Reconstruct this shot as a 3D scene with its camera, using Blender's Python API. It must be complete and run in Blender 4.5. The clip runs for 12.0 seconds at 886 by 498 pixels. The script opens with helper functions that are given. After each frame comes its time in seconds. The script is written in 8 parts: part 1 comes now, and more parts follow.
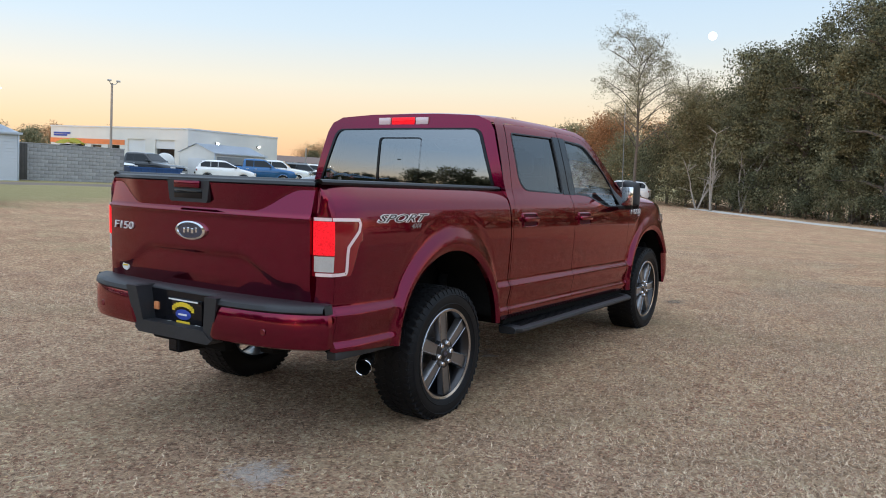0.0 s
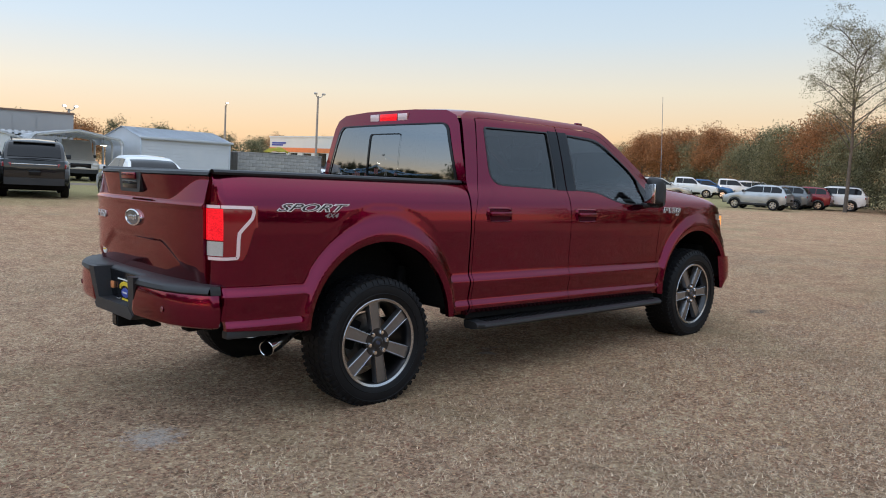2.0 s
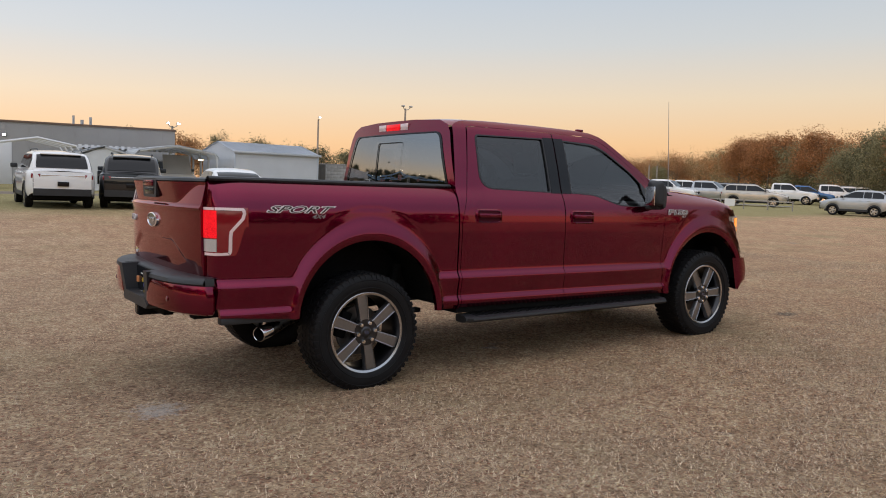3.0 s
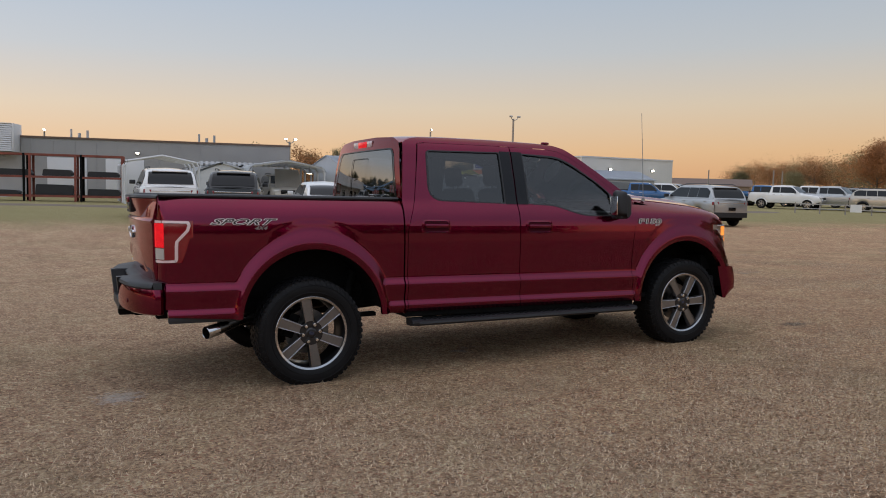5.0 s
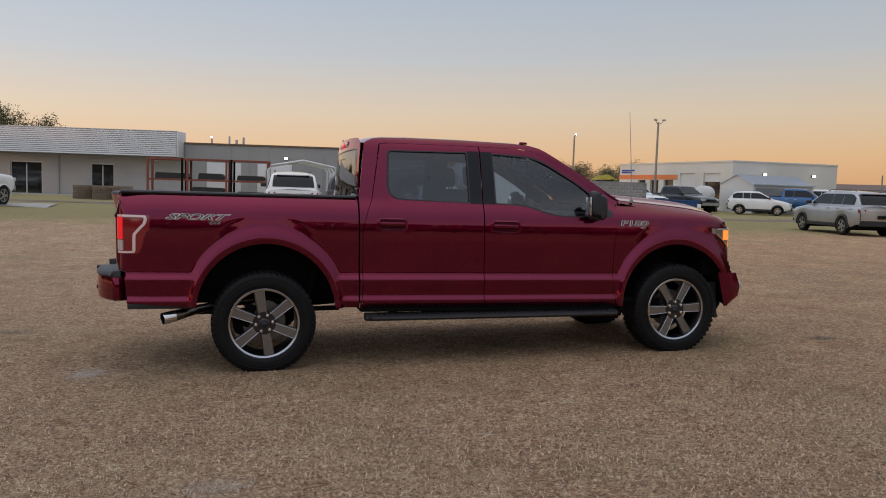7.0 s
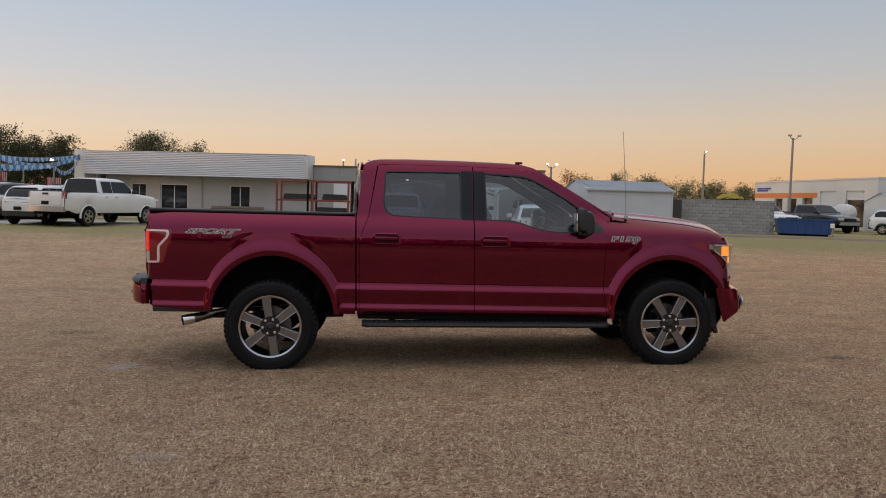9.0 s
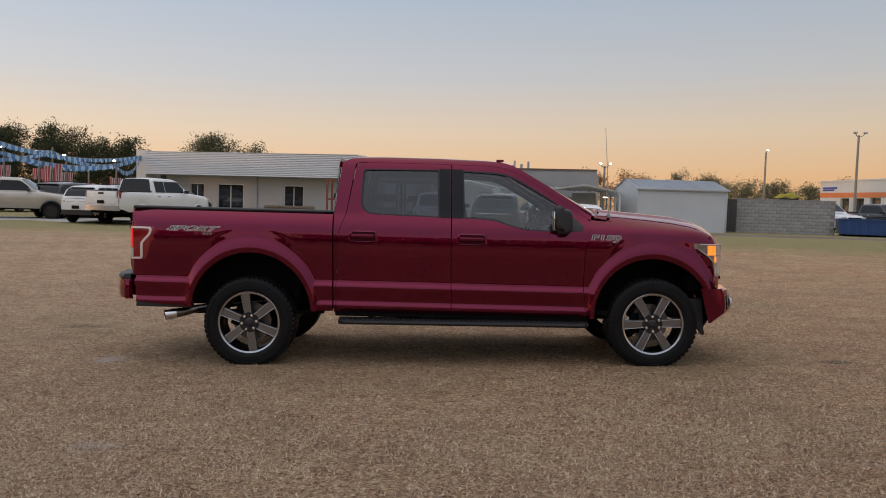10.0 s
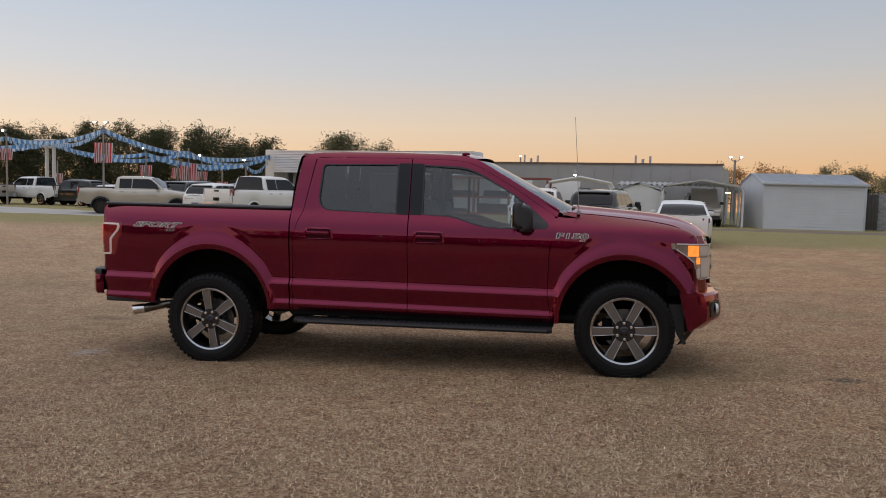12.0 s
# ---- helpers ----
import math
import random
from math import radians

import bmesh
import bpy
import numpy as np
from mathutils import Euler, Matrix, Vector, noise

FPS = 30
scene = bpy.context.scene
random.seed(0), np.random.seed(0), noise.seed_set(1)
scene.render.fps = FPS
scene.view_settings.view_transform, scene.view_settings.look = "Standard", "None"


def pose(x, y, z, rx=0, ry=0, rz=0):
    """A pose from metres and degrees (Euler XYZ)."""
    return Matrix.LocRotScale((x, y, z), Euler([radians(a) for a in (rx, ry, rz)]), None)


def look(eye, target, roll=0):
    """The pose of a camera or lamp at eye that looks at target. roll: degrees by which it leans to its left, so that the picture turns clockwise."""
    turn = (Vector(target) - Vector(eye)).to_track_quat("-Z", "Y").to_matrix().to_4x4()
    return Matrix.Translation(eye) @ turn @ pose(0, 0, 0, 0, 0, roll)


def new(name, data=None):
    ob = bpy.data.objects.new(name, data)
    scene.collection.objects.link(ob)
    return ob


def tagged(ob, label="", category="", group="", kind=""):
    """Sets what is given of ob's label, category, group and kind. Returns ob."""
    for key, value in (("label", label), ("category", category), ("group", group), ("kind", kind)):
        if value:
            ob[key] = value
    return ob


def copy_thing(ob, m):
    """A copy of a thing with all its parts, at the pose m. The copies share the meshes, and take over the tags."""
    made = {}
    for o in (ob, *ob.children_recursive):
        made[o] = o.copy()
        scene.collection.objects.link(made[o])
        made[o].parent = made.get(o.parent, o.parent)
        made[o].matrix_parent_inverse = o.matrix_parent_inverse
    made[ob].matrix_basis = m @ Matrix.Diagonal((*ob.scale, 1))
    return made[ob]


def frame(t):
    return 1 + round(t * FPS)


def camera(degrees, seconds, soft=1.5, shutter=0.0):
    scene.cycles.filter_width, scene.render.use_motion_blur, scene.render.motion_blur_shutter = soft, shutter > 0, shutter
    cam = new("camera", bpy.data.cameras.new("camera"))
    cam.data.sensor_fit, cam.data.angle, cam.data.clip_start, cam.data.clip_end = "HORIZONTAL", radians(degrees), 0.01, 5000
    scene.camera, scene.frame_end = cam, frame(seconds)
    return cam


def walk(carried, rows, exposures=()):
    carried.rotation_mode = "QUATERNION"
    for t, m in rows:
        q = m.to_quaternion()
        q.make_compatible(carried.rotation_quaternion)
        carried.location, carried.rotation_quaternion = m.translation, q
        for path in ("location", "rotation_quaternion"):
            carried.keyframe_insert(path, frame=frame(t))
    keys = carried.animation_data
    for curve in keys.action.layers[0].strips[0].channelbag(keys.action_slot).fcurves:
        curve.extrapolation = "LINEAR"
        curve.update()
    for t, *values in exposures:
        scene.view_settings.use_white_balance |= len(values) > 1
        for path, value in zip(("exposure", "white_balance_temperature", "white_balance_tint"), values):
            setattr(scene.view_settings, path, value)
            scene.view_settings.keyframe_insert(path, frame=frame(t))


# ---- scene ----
cam = camera(58.5, 12.0, 1.0)
PATH = [
    (0, (-4.111, -3.52, 1.522), (-2.442, -2.436, 1.325), 1.6),
    (0.5, (-3.845, -3.87, 1.509), (-2.248, -2.683, 1.311), 1.8),
    (1, (-3.534, -4.174, 1.503), (-2.017, -2.886, 1.303), 1.8),
    (1.5, (-3.248, -4.47, 1.503), (-1.821, -3.083, 1.305), 1.6),
    (2, (-3.049, -4.849, 1.476), (-1.717, -3.37, 1.283), 1.4),
    (2.5, (-2.942, -5.26, 1.461), (-1.707, -3.699, 1.275), 1.1),
    (3, (-2.739, -5.669, 1.45), (-1.593, -4.038, 1.278), 0.7),
    (5, (-1.763, -6.742, 1.482), (-0.888, -4.95, 1.333), -0.1),
    (5.5, (-1.361, -6.96, 1.472), (-0.574, -5.128, 1.32), 0.1),
    (6, (-0.964, -7.093, 1.446), (-0.27, -5.223, 1.296), 0.3),
    (6.5, (-0.594, -7.302, 1.447), (0.001, -5.398, 1.3), 0.3),
    (7, (-0.242, -7.413, 1.432), (0.261, -5.482, 1.296), 0.3),
    (9, (0.928, -8.136, 1.408), (1.093, -6.145, 1.321), 0.2),
    (9.5, (1.282, -8.166, 1.391), (1.372, -6.17, 1.308), 0.2),
    (10, (1.7, -8.157, 1.393), (1.711, -6.159, 1.305), 0.3),
    (10.5, (2.131, -8.097, 1.392), (2.058, -6.101, 1.297), 0.3),
    (11, (2.495, -7.939, 1.402), (2.336, -5.948, 1.302), 0.3),
    (11.5, (2.914, -7.812, 1.405), (2.667, -5.83, 1.305), 0.3),
    (12, (3.282, -7.673, 1.398), (2.946, -5.704, 1.3), 0.3),
]
walk(cam, [(t, look(eye, target, roll)) for t, eye, target, roll in PATH],
     exposures=[(0.0, 0.67, 5600, 5), (1.5, 0.58, 5600, 5), (2.5, 0.42, 6050, 9), (3.0, 0.33, 6500, 12), (4.0, 0.12, 6400, 12), (5.5, 0.0, 6280, 12), (9.0, -0.08, 6620, 14), (12.0, -0.06, 6620, 14)])


# ---------------------------------------------------------------- light and sky
def world_sky():
    w = bpy.data.worlds.new("dusk_sky")
    scene.world = w
    w.use_nodes = True
    nt = w.node_tree
    nt.nodes.clear()
    out = nt.nodes.new("ShaderNodeOutputWorld")
    bg = nt.nodes.new("ShaderNodeBackground")
    sky = nt.nodes.new("ShaderNodeTexSky")
    sky.sky_type = "NISHITA"
    sky.sun_disc = False
    sky.sun_elevation = radians(SUN_ELEV)
    sky.sun_rotation = radians(SUN_ROT)
    tc = nt.nodes.new("ShaderNodeTexCoord")
    sep = nt.nodes.new("ShaderNodeSeparateXYZ")
    ramp = nt.nodes.new("ShaderNodeValToRGB")
    nt.links.new(tc.outputs["Generated"], sep.inputs[0])
    nt.links.new(sep.outputs["Z"], ramp.inputs[0])
    el = ramp.color_ramp.elements
    while len(el) < 6:
        el.new(0.5)
    for e, (p, c) in zip(el, SKY_RAMP):
        e.position, e.color = p, (*c, 1)
    add = nt.nodes.new("ShaderNodeMixRGB")
    add.blend_type = "ADD"
    add.inputs[0].default_value = SKY_NISHITA
    nt.links.new(ramp.outputs[0], add.inputs[1])
    nt.links.new(sky.outputs[0], add.inputs[2])
    nt.links.new(add.outputs[0], bg.inputs[0])
    # the sky is brighter on the side where the sun went down
    dt, mr = nt.nodes.new("ShaderNodeVectorMath"), nt.nodes.new("ShaderNodeMapRange")
    dt.operation = "DOT_PRODUCT"
    dt.inputs[1].default_value = (math.sin(radians(SUN_ROT)), math.cos(radians(SUN_ROT)), 0)
    nt.links.new(tc.outputs["Generated"], dt.inputs[0])
    mr.inputs[1].default_value, mr.inputs[2].default_value = -1.0, 1.0
    mr.inputs[3].default_value, mr.inputs[4].default_value = SKY_STRENGTH * 0.80, SKY_STRENGTH * 1.30
    nt.links.new(dt.outputs["Value"], mr.inputs[0])
    nt.links.new(mr.outputs[0], bg.inputs[1])
    nt.links.new(bg.outputs[0], out.inputs[0])


# dusk: the sun is almost down behind the viewer, the horizon ahead is orange
SUN_ELEV, SUN_ROT = 3.5, 255.0
SKY_NISHITA, SKY_STRENGTH = 0.03, 1.0
SKY_RAMP = [(0.0, (0.76, 0.405, 0.205)), (0.045, (0.80, 0.505, 0.285)), (0.10, (0.73, 0.585, 0.435)),
            (0.165, (0.55, 0.56, 0.57)), (0.26, (0.42, 0.50, 0.60)), (1.0, (0.92, 0.93, 0.99))]
world_sky()
sun = new("sun", bpy.data.lights.new("sun", "SUN"))
sun.data.energy, sun.data.angle, sun.data.color = 0.6, radians(2.0), (1.0, 0.55, 0.30)
_a, _e = radians(SUN_ROT), radians(SUN_ELEV)
SUN_DIR = Vector((math.sin(_a) * math.cos(_e), math.cos(_a) * math.cos(_e), math.sin(_e)))
sun.matrix_world = look(SUN_DIR * 100, (0, 0, 0))


# ---------------------------------------------------------------- small tools
def smooth(t):
    t = np.clip(t, 0.0, 1.0)
    return t * t * (3 - 2 * t)


def ground_z(x, y):
    """The field: level under the truck, falling gently to +x and rising to +y around it."""
    r = math.hypot(x - 1.5, y + 2.0)
    k = float(smooth((r - 7.0) / 17.0))
    h = -0.024 * 60 * math.tanh(x / 60) + 0.0235 * 90 * math.tanh(y / 90)
    return k * h * (1.0 if r < 110 else 110 / r)


LEAN = Matrix.Rotation(math.atan(0.023), 4, "Y") @ Matrix.Rotation(math.atan(0.020), 4, "X")


def place(x, y, heading=0.0, dz=0.0):
    """A pose on the surrounding field, upright on its slope."""
    return Matrix.Translation((x, y, ground_z(x, y) + dz)) @ LEAN @ Matrix.Rotation(radians(heading), 4, "Z")


def outward(bm, c):
    """Turn every face away from the point c."""
    c = Vector(c)
    bm.normal_update()
    flip = [f for f in bm.faces if f.normal.dot(f.calc_center_median() - c) < 0]
    bmesh.ops.reverse_faces(bm, faces=flip)
    return bm


def part(name, bm, material, parent=None, label="", flat=False, kind="", category="", group="", angle=40):
    me = bpy.data.meshes.new(name)
    bm.normal_update()
    bm.to_mesh(me)
    bm.free()
    me.materials.append(material)
    if not flat:
        me.shade_smooth()
        me.set_sharp_from_angle(angle=radians(angle))
    ob = new(name, me)
    if parent is not None:
        ob.parent = parent
    return tagged(ob, label, category, group, kind)


def thing(name, m, label, category, group="", kind=""):
    ob = new(name)
    ob.empty_display_size = 0.2
    ob.matrix_basis = m
    return tagged(ob, label, category, group, kind)


def share(ob, m):
    """A sibling part on the same mesh."""
    o = ob.copy()
    scene.collection.objects.link(o)
    o.matrix_basis = m
    return o


def box(bm, lo, hi, bevel=0.0, m=None):
    r = bmesh.ops.create_cube(bm, size=1.0)
    vs = r["verts"]
    lo, hi = Vector(lo), Vector(hi)
    c, s = (lo + hi) / 2, hi - lo
    for v in vs:
        v.co = Vector((v.co.x * s.x, v.co.y * s.y, v.co.z * s.z)) + c
    if m is not None:
        bmesh.ops.transform(bm, matrix=m, verts=vs)
    if bevel > 0:
        es = list({e for v in vs for e in v.link_edges})
        bmesh.ops.bevel(bm, geom=es, offset=bevel, segments=2, profile=0.5, affect="EDGES")
    return bm


def boxes(*items, bevel=0.0):
    bm = bmesh.new()
    for lo, hi in items:
        box(bm, lo, hi, bevel)
    return bm


def lathe(bm, prof, n=48, y0=0.0, close=False, m=None):
    """Turn (r, y) pairs round the y axis."""
    rings = []
    for r, y in prof:
        ring = []
        for i in range(n):
            a = 2 * math.pi * i / n
            co = Vector((r * math.cos(a), y + y0, r * math.sin(a)))
            ring.append(bm.verts.new(m @ co if m is not None else co))
        rings.append(ring)
    pairs = list(zip(rings, rings[1:])) + ([(rings[-1], rings[0])] if close else [])
    for a, b in pairs:
        for i in range(n):
            j = (i + 1) % n
            bm.faces.new((a[i], a[j], b[j], b[i]))
    return bm


def tube(bm, pts, rad, n=8, caps=True):
    pts = [Vector(p) for p in pts]
    rads = rad if isinstance(rad, (list, tuple)) else [rad] * len(pts)
    rings = []
    ref = None
    for i, p in enumerate(pts):
        d = (pts[min(i + 1, len(pts) - 1)] - pts[max(i - 1, 0)]).normalized()
        if ref is None or abs(d.dot(ref)) > 0.95:
            ref = Vector((0, 0, 1)) if abs(d.z) < 0.9 else Vector((1, 0, 0))
        s = d.cross(ref).normalized()
        u = s.cross(d).normalized()
        rings.append([bm.verts.new(p + (s * math.cos(2 * math.pi * k / n) + u * math.sin(2 * math.pi * k / n)) * rads[i]) for k in range(n)])
    for a, b in zip(rings, rings[1:]):
        for k in range(n):
            j = (k + 1) % n
            bm.faces.new((a[k], a[j], b[j], b[k]))
    if caps:
        bm.faces.new(rings[0][::-1])
        bm.faces.new(rings[-1])
    return bm


def sheet(bm, fn, us, vs):
    """A grid over us x vs, fn(u, v) gives the place."""
    g = [[bm.verts.new(fn(u, v)) for v in vs] for u in us]
    for i in range(len(us) - 1):
        for j in range(len(vs) - 1):
            bm.faces.new((g[i][j], g[i + 1][j], g[i + 1][j + 1], g[i][j + 1]))
    return bm


def lin(a, b, n):
    return [a + (b - a) * i / (n - 1) for i in range(n)]


def prism(bm, pts, fn, depth):
    """A flat outline pts=[(a, b)], drawn by fn(a, b, d) at d=0 and d=depth, with its rim."""
    f = [bm.verts.new(fn(a, b, 0.0)) for a, b in pts]
    k = [bm.verts.new(fn(a, b, depth)) for a, b in pts]
    bm.faces.new(f)
    bm.faces.new(k[::-1])
    n = len(pts)
    for i in range(n):
        j = (i + 1) % n
        bm.faces.new((f[j], f[i], k[i], k[j]))
    return bm


def rounded(pts, r, n=5):
    """The outline with its corners rounded; r is one radius or one for each corner."""
    out = []
    m = len(pts)
    for i in range(m):
        rr = r[i] if isinstance(r, (list, tuple)) else r
        p, a, b = Vector(pts[i]), Vector(pts[i - 1]), Vector(pts[(i + 1) % m])
        if rr <= 0:
            out.append(tuple(p))
            continue
        da, db = (a - p), (b - p)
        t = min(rr, da.length * 0.49, db.length * 0.49)
        s, e = p + da.normalized() * t, p + db.normalized() * t
        for k in range(n + 1):
            u = k / n
            out.append(tuple(s * (1 - u) ** 2 + p * 2 * u * (1 - u) + e * u * u))
    return out


def radial(poly, c, ang):
    d = Vector((math.cos(ang), math.sin(ang)))
    best = 0.0
    for i in range(len(poly)):
        a, b = Vector(poly[i]) - c, Vector(poly[(i + 1) % len(poly)]) - c
        e = b - a
        den = d.x * e.y - d.y * e.x
        if abs(den) < 1e-12:
            continue
        t = (a.x * e.y - a.y * e.x) / den
        s = (a.x * d.y - a.y * d.x) / den
        if t > 0 and -1e-9 <= s <= 1 + 1e-9:
            best = max(best, t)
    return best


def ring(bm, outer, inner, c, fn, rows=5, n=72):
    """The surface between two outlines that can both be seen from c."""
    c = Vector(c)
    angs = [2 * math.pi * i / n for i in range(n)]
    for p in list(outer) + list(inner):
        q = Vector(p) - c
        angs.append(math.atan2(q.y, q.x) % (2 * math.pi))
    angs = sorted(set(round(a, 4) for a in angs))
    g = []
    for a in angs:
        d = Vector((math.cos(a), math.sin(a)))
        ro, ri = radial(outer, c, a), radial(inner, c, a)
        g.append([bm.verts.new(fn(*(c + d * (ri + (ro - ri) * k / (rows - 1))))) for k in range(rows)])
    for i in range(len(g)):
        j = (i + 1) % len(g)
        for k in range(rows - 1):
            bm.faces.new((g[i][k], g[j][k], g[j][k + 1], g[i][k + 1]))
    return bm


def filled(bm, outline, c, fn, rows=5, n=48):
    c = Vector(c)
    small = [tuple(c + (Vector(p) - c) * 0.02) for p in outline]
    ring(bm, outline, small, c, fn, rows, n)
    return bm


def rim_in(bm, d):
    """Fold the open edges of a panel inwards by the vector d."""
    es = [e for e in bm.edges if e.is_boundary]
    r = bmesh.ops.extrude_edge_only(bm, edges=es)
    vs = [v for v in r["geom"] if isinstance(v, bmesh.types.BMVert)]
    bmesh.ops.translate(bm, vec=d, verts=vs)
    return bm


def text_mesh(body, size, depth, shear=0.0, extent=None, bold=0.0, box_of=None):
    """Raised letters with the built-in font, in the xy plane, centred."""
    cu = bpy.data.curves.new("letters", "FONT")
    cu.body, cu.size, cu.extrude, cu.shear, cu.offset = body, size, depth, shear, bold
    cu.align_x, cu.align_y = "CENTER", "CENTER"
    cu.resolution_u = 3
    ob = bpy.data.objects.new("letters", cu)
    scene.collection.objects.link(ob)
    dg = bpy.context.evaluated_depsgraph_get()
    me = bpy.data.meshes.new_from_object(ob.evaluated_get(dg))
    bpy.data.objects.remove(ob)
    bpy.data.curves.remove(cu)
    bm = bmesh.new()
    bm.from_mesh(me)
    bpy.data.meshes.remove(me)
    if box_of is not None:
        xs, ys = box_of
    else:
        xs, ys = [v.co.x for v in bm.verts], [v.co.y for v in bm.verts]
    cx, cy = (min(xs) + max(xs)) / 2, (min(ys) + max(ys)) / 2
    kx = ky = 1.0
    if extent:
        kx, ky = extent[0] / (max(xs) - min(xs)), extent[1] / (max(ys) - min(ys))
    for v in bm.verts:
        v.co.x, v.co.y = (v.co.x - cx) * kx, (v.co.y - cy) * ky
    return bm


# ---------------------------------------------------------------- materials
def surface(name, base, rough=0.6, metal=0.0, var=0.25, scale=3.0, fine=60.0, bump=0.0, bump_scale=80.0,
            coat=0.0, second=None, tint_random=0.0, spec=0.5, rough_var=0.1):
    """A plain surface: colour that drifts at two scales, roughness that drifts, fine relief."""
    m = bpy.data.materials.new(name)
    m.use_nodes = True
    nt = m.node_tree
    b = nt.nodes["Principled BSDF"]
    tc = nt.nodes.new("ShaderNodeTexCoord")
    n1, n2 = nt.nodes.new("ShaderNodeTexNoise"), nt.nodes.new("ShaderNodeTexNoise")
    n1.inputs["Scale"].default_value, n2.inputs["Scale"].default_value = scale, fine
    n1.inputs["Detail"].default_value, n2.inputs["Detail"].default_value = 4, 3
    for n in (n1, n2):
        nt.links.new(tc.outputs["Object"], n.inputs["Vector"])
    mix = nt.nodes.new("ShaderNodeMix")
    mix.data_type = "FLOAT"
    mix.inputs[0].default_value = 0.4
    nt.links.new(n1.outputs["Fac"], mix.inputs[2])
    nt.links.new(n2.outputs["Fac"], mix.inputs[3])
    ramp = nt.nodes.new("ShaderNodeValToRGB")
    lo = second or tuple(c * (1 - var) for c in base)
    hi = tuple(min(1, c * (1 + var * 0.6)) for c in base)
    ramp.color_ramp.elements[0].position, ramp.color_ramp.elements[0].color = 0.32, (*lo, 1)
    ramp.color_ramp.elements[1].position, ramp.color_ramp.elements[1].color = 0.68, (*hi, 1)
    nt.links.new(mix.outputs[0], ramp.inputs[0])
    col = ramp.outputs[0]
    if tint_random:
        oi = nt.nodes.new("ShaderNodeObjectInfo")
        hsv = nt.nodes.new("ShaderNodeHueSaturation")
        mr = nt.nodes.new("ShaderNodeMapRange")
        mr.inputs[3].default_value, mr.inputs[4].default_value = 1 - tint_random, 1 + tint_random
        nt.links.new(oi.outputs["Random"], mr.inputs[0])
        nt.links.new(mr.outputs[0], hsv.inputs["Value"])
        nt.links.new(col, hsv.inputs["Color"])
        col = hsv.outputs[0]
    nt.links.new(col, b.inputs["Base Color"])
    mr2 = nt.nodes.new("ShaderNodeMapRange")
    mr2.inputs[3].default_value, mr2.inputs[4].default_value = max(0.02, rough - rough_var), min(1, rough + rough_var)
    nt.links.new(n1.outputs["Fac"], mr2.inputs[0])
    nt.links.new(mr2.outputs[0], b.inputs["Roughness"])
    b.inputs["Metallic"].default_value = metal
    b.inputs["Specular IOR Level"].default_value = spec
    b.inputs["Coat Weight"].default_value = coat
    b.inputs["Coat Roughness"].default_value = 0.04
    if bump:
        n3 = nt.nodes.new("ShaderNodeTexNoise")
        n3.inputs["Scale"].default_value, n3.inputs["Detail"].default_value = bump_scale, 3
        nt.links.new(tc.outputs["Object"], n3.inputs["Vector"])
        bp = nt.nodes.new("ShaderNodeBump")
        bp.inputs["Strength"].default_value, bp.inputs["Distance"].default_value = 0.6, bump
        nt.links.new(n3.outputs["Fac"], bp.inputs["Height"])
        nt.links.new(bp.outputs[0], b.inputs["Normal"])
    return m


def car_paint(name, base, metal=0.4, rough=0.32, flake=0.12):
    """Metallic paint under clear lacquer, with fine flake and a little road dust."""
    m = surface(name, base, rough, metal, flake, 1.5, 900.0, coat=1.0, rough_var=0.06, spec=0.12)
    b = m.node_tree.nodes["Principled BSDF"]
    b.inputs["Coat Roughness"].default_value = 0.03
    b.inputs["Coat IOR"].default_value = 1.55
    return m


def glass(name, tint, gloss=1.45):
    """Tinted window glass: what lies behind shows through, with a mirror sheen."""
    m = bpy.data.materials.new(name)
    m.use_nodes = True
    nt = m.node_tree
    nt.nodes.clear()
    out = nt.nodes.new("ShaderNodeOutputMaterial")
    tr, gl = nt.nodes.new("ShaderNodeBsdfTransparent"), nt.nodes.new("ShaderNodeBsdfGlossy")
    fr, mx = nt.nodes.new("ShaderNodeFresnel"), nt.nodes.new("ShaderNodeMixShader")
    tr.inputs[0].default_value = (*tint, 1)
    gl.inputs[0].default_value, gl.inputs[1].default_value = (1, 1, 1, 1), 0.01
    fr.inputs[0].default_value = gloss
    nt.links.new(fr.outputs[0], mx.inputs[0])
    nt.links.new(tr.outputs[0], mx.inputs[1])
    nt.links.new(gl.outputs[0], mx.inputs[2])
    nt.links.new(mx.outputs[0], out.inputs[0])
    return m


def lit(name, color, strength, base=(0.8, 0.8, 0.8)):
    m = bpy.data.materials.new(name)
    m.use_nodes = True
    b = m.node_tree.nodes["Principled BSDF"]
    b.inputs["Base Color"].default_value = (*base, 1)
    b.inputs["Emission Color"].default_value = (*color, 1)
    b.inputs["Emission Strength"].default_value = strength
    b.inputs["Roughness"].default_value = 0.3
    return m


RED = car_paint("ruby_red_paint", (0.160, 0.0002, 0.028), 0.95, 0.15)
RED.node_tree.nodes["Principled BSDF"].inputs["Coat Weight"].default_value = 1.0
RED.node_tree.nodes["Principled BSDF"].inputs["Coat Roughness"].default_value = 0.01
RED.node_tree.nodes["Principled BSDF"].inputs["Specular Tint"].default_value = (0.9, 0.05, 0.15, 1)
RED.node_tree.nodes["Principled BSDF"].inputs["Coat IOR"].default_value = 1.41
BLACK_PLASTIC = surface("black_textured_plastic", (0.020, 0.021, 0.024), 0.50, var=0.3, bump=0.0006, bump_scale=900)
GLOSS_BLACK = surface("gloss_black", (0.006, 0.006, 0.008), 0.12, var=0.1, spec=0.3)
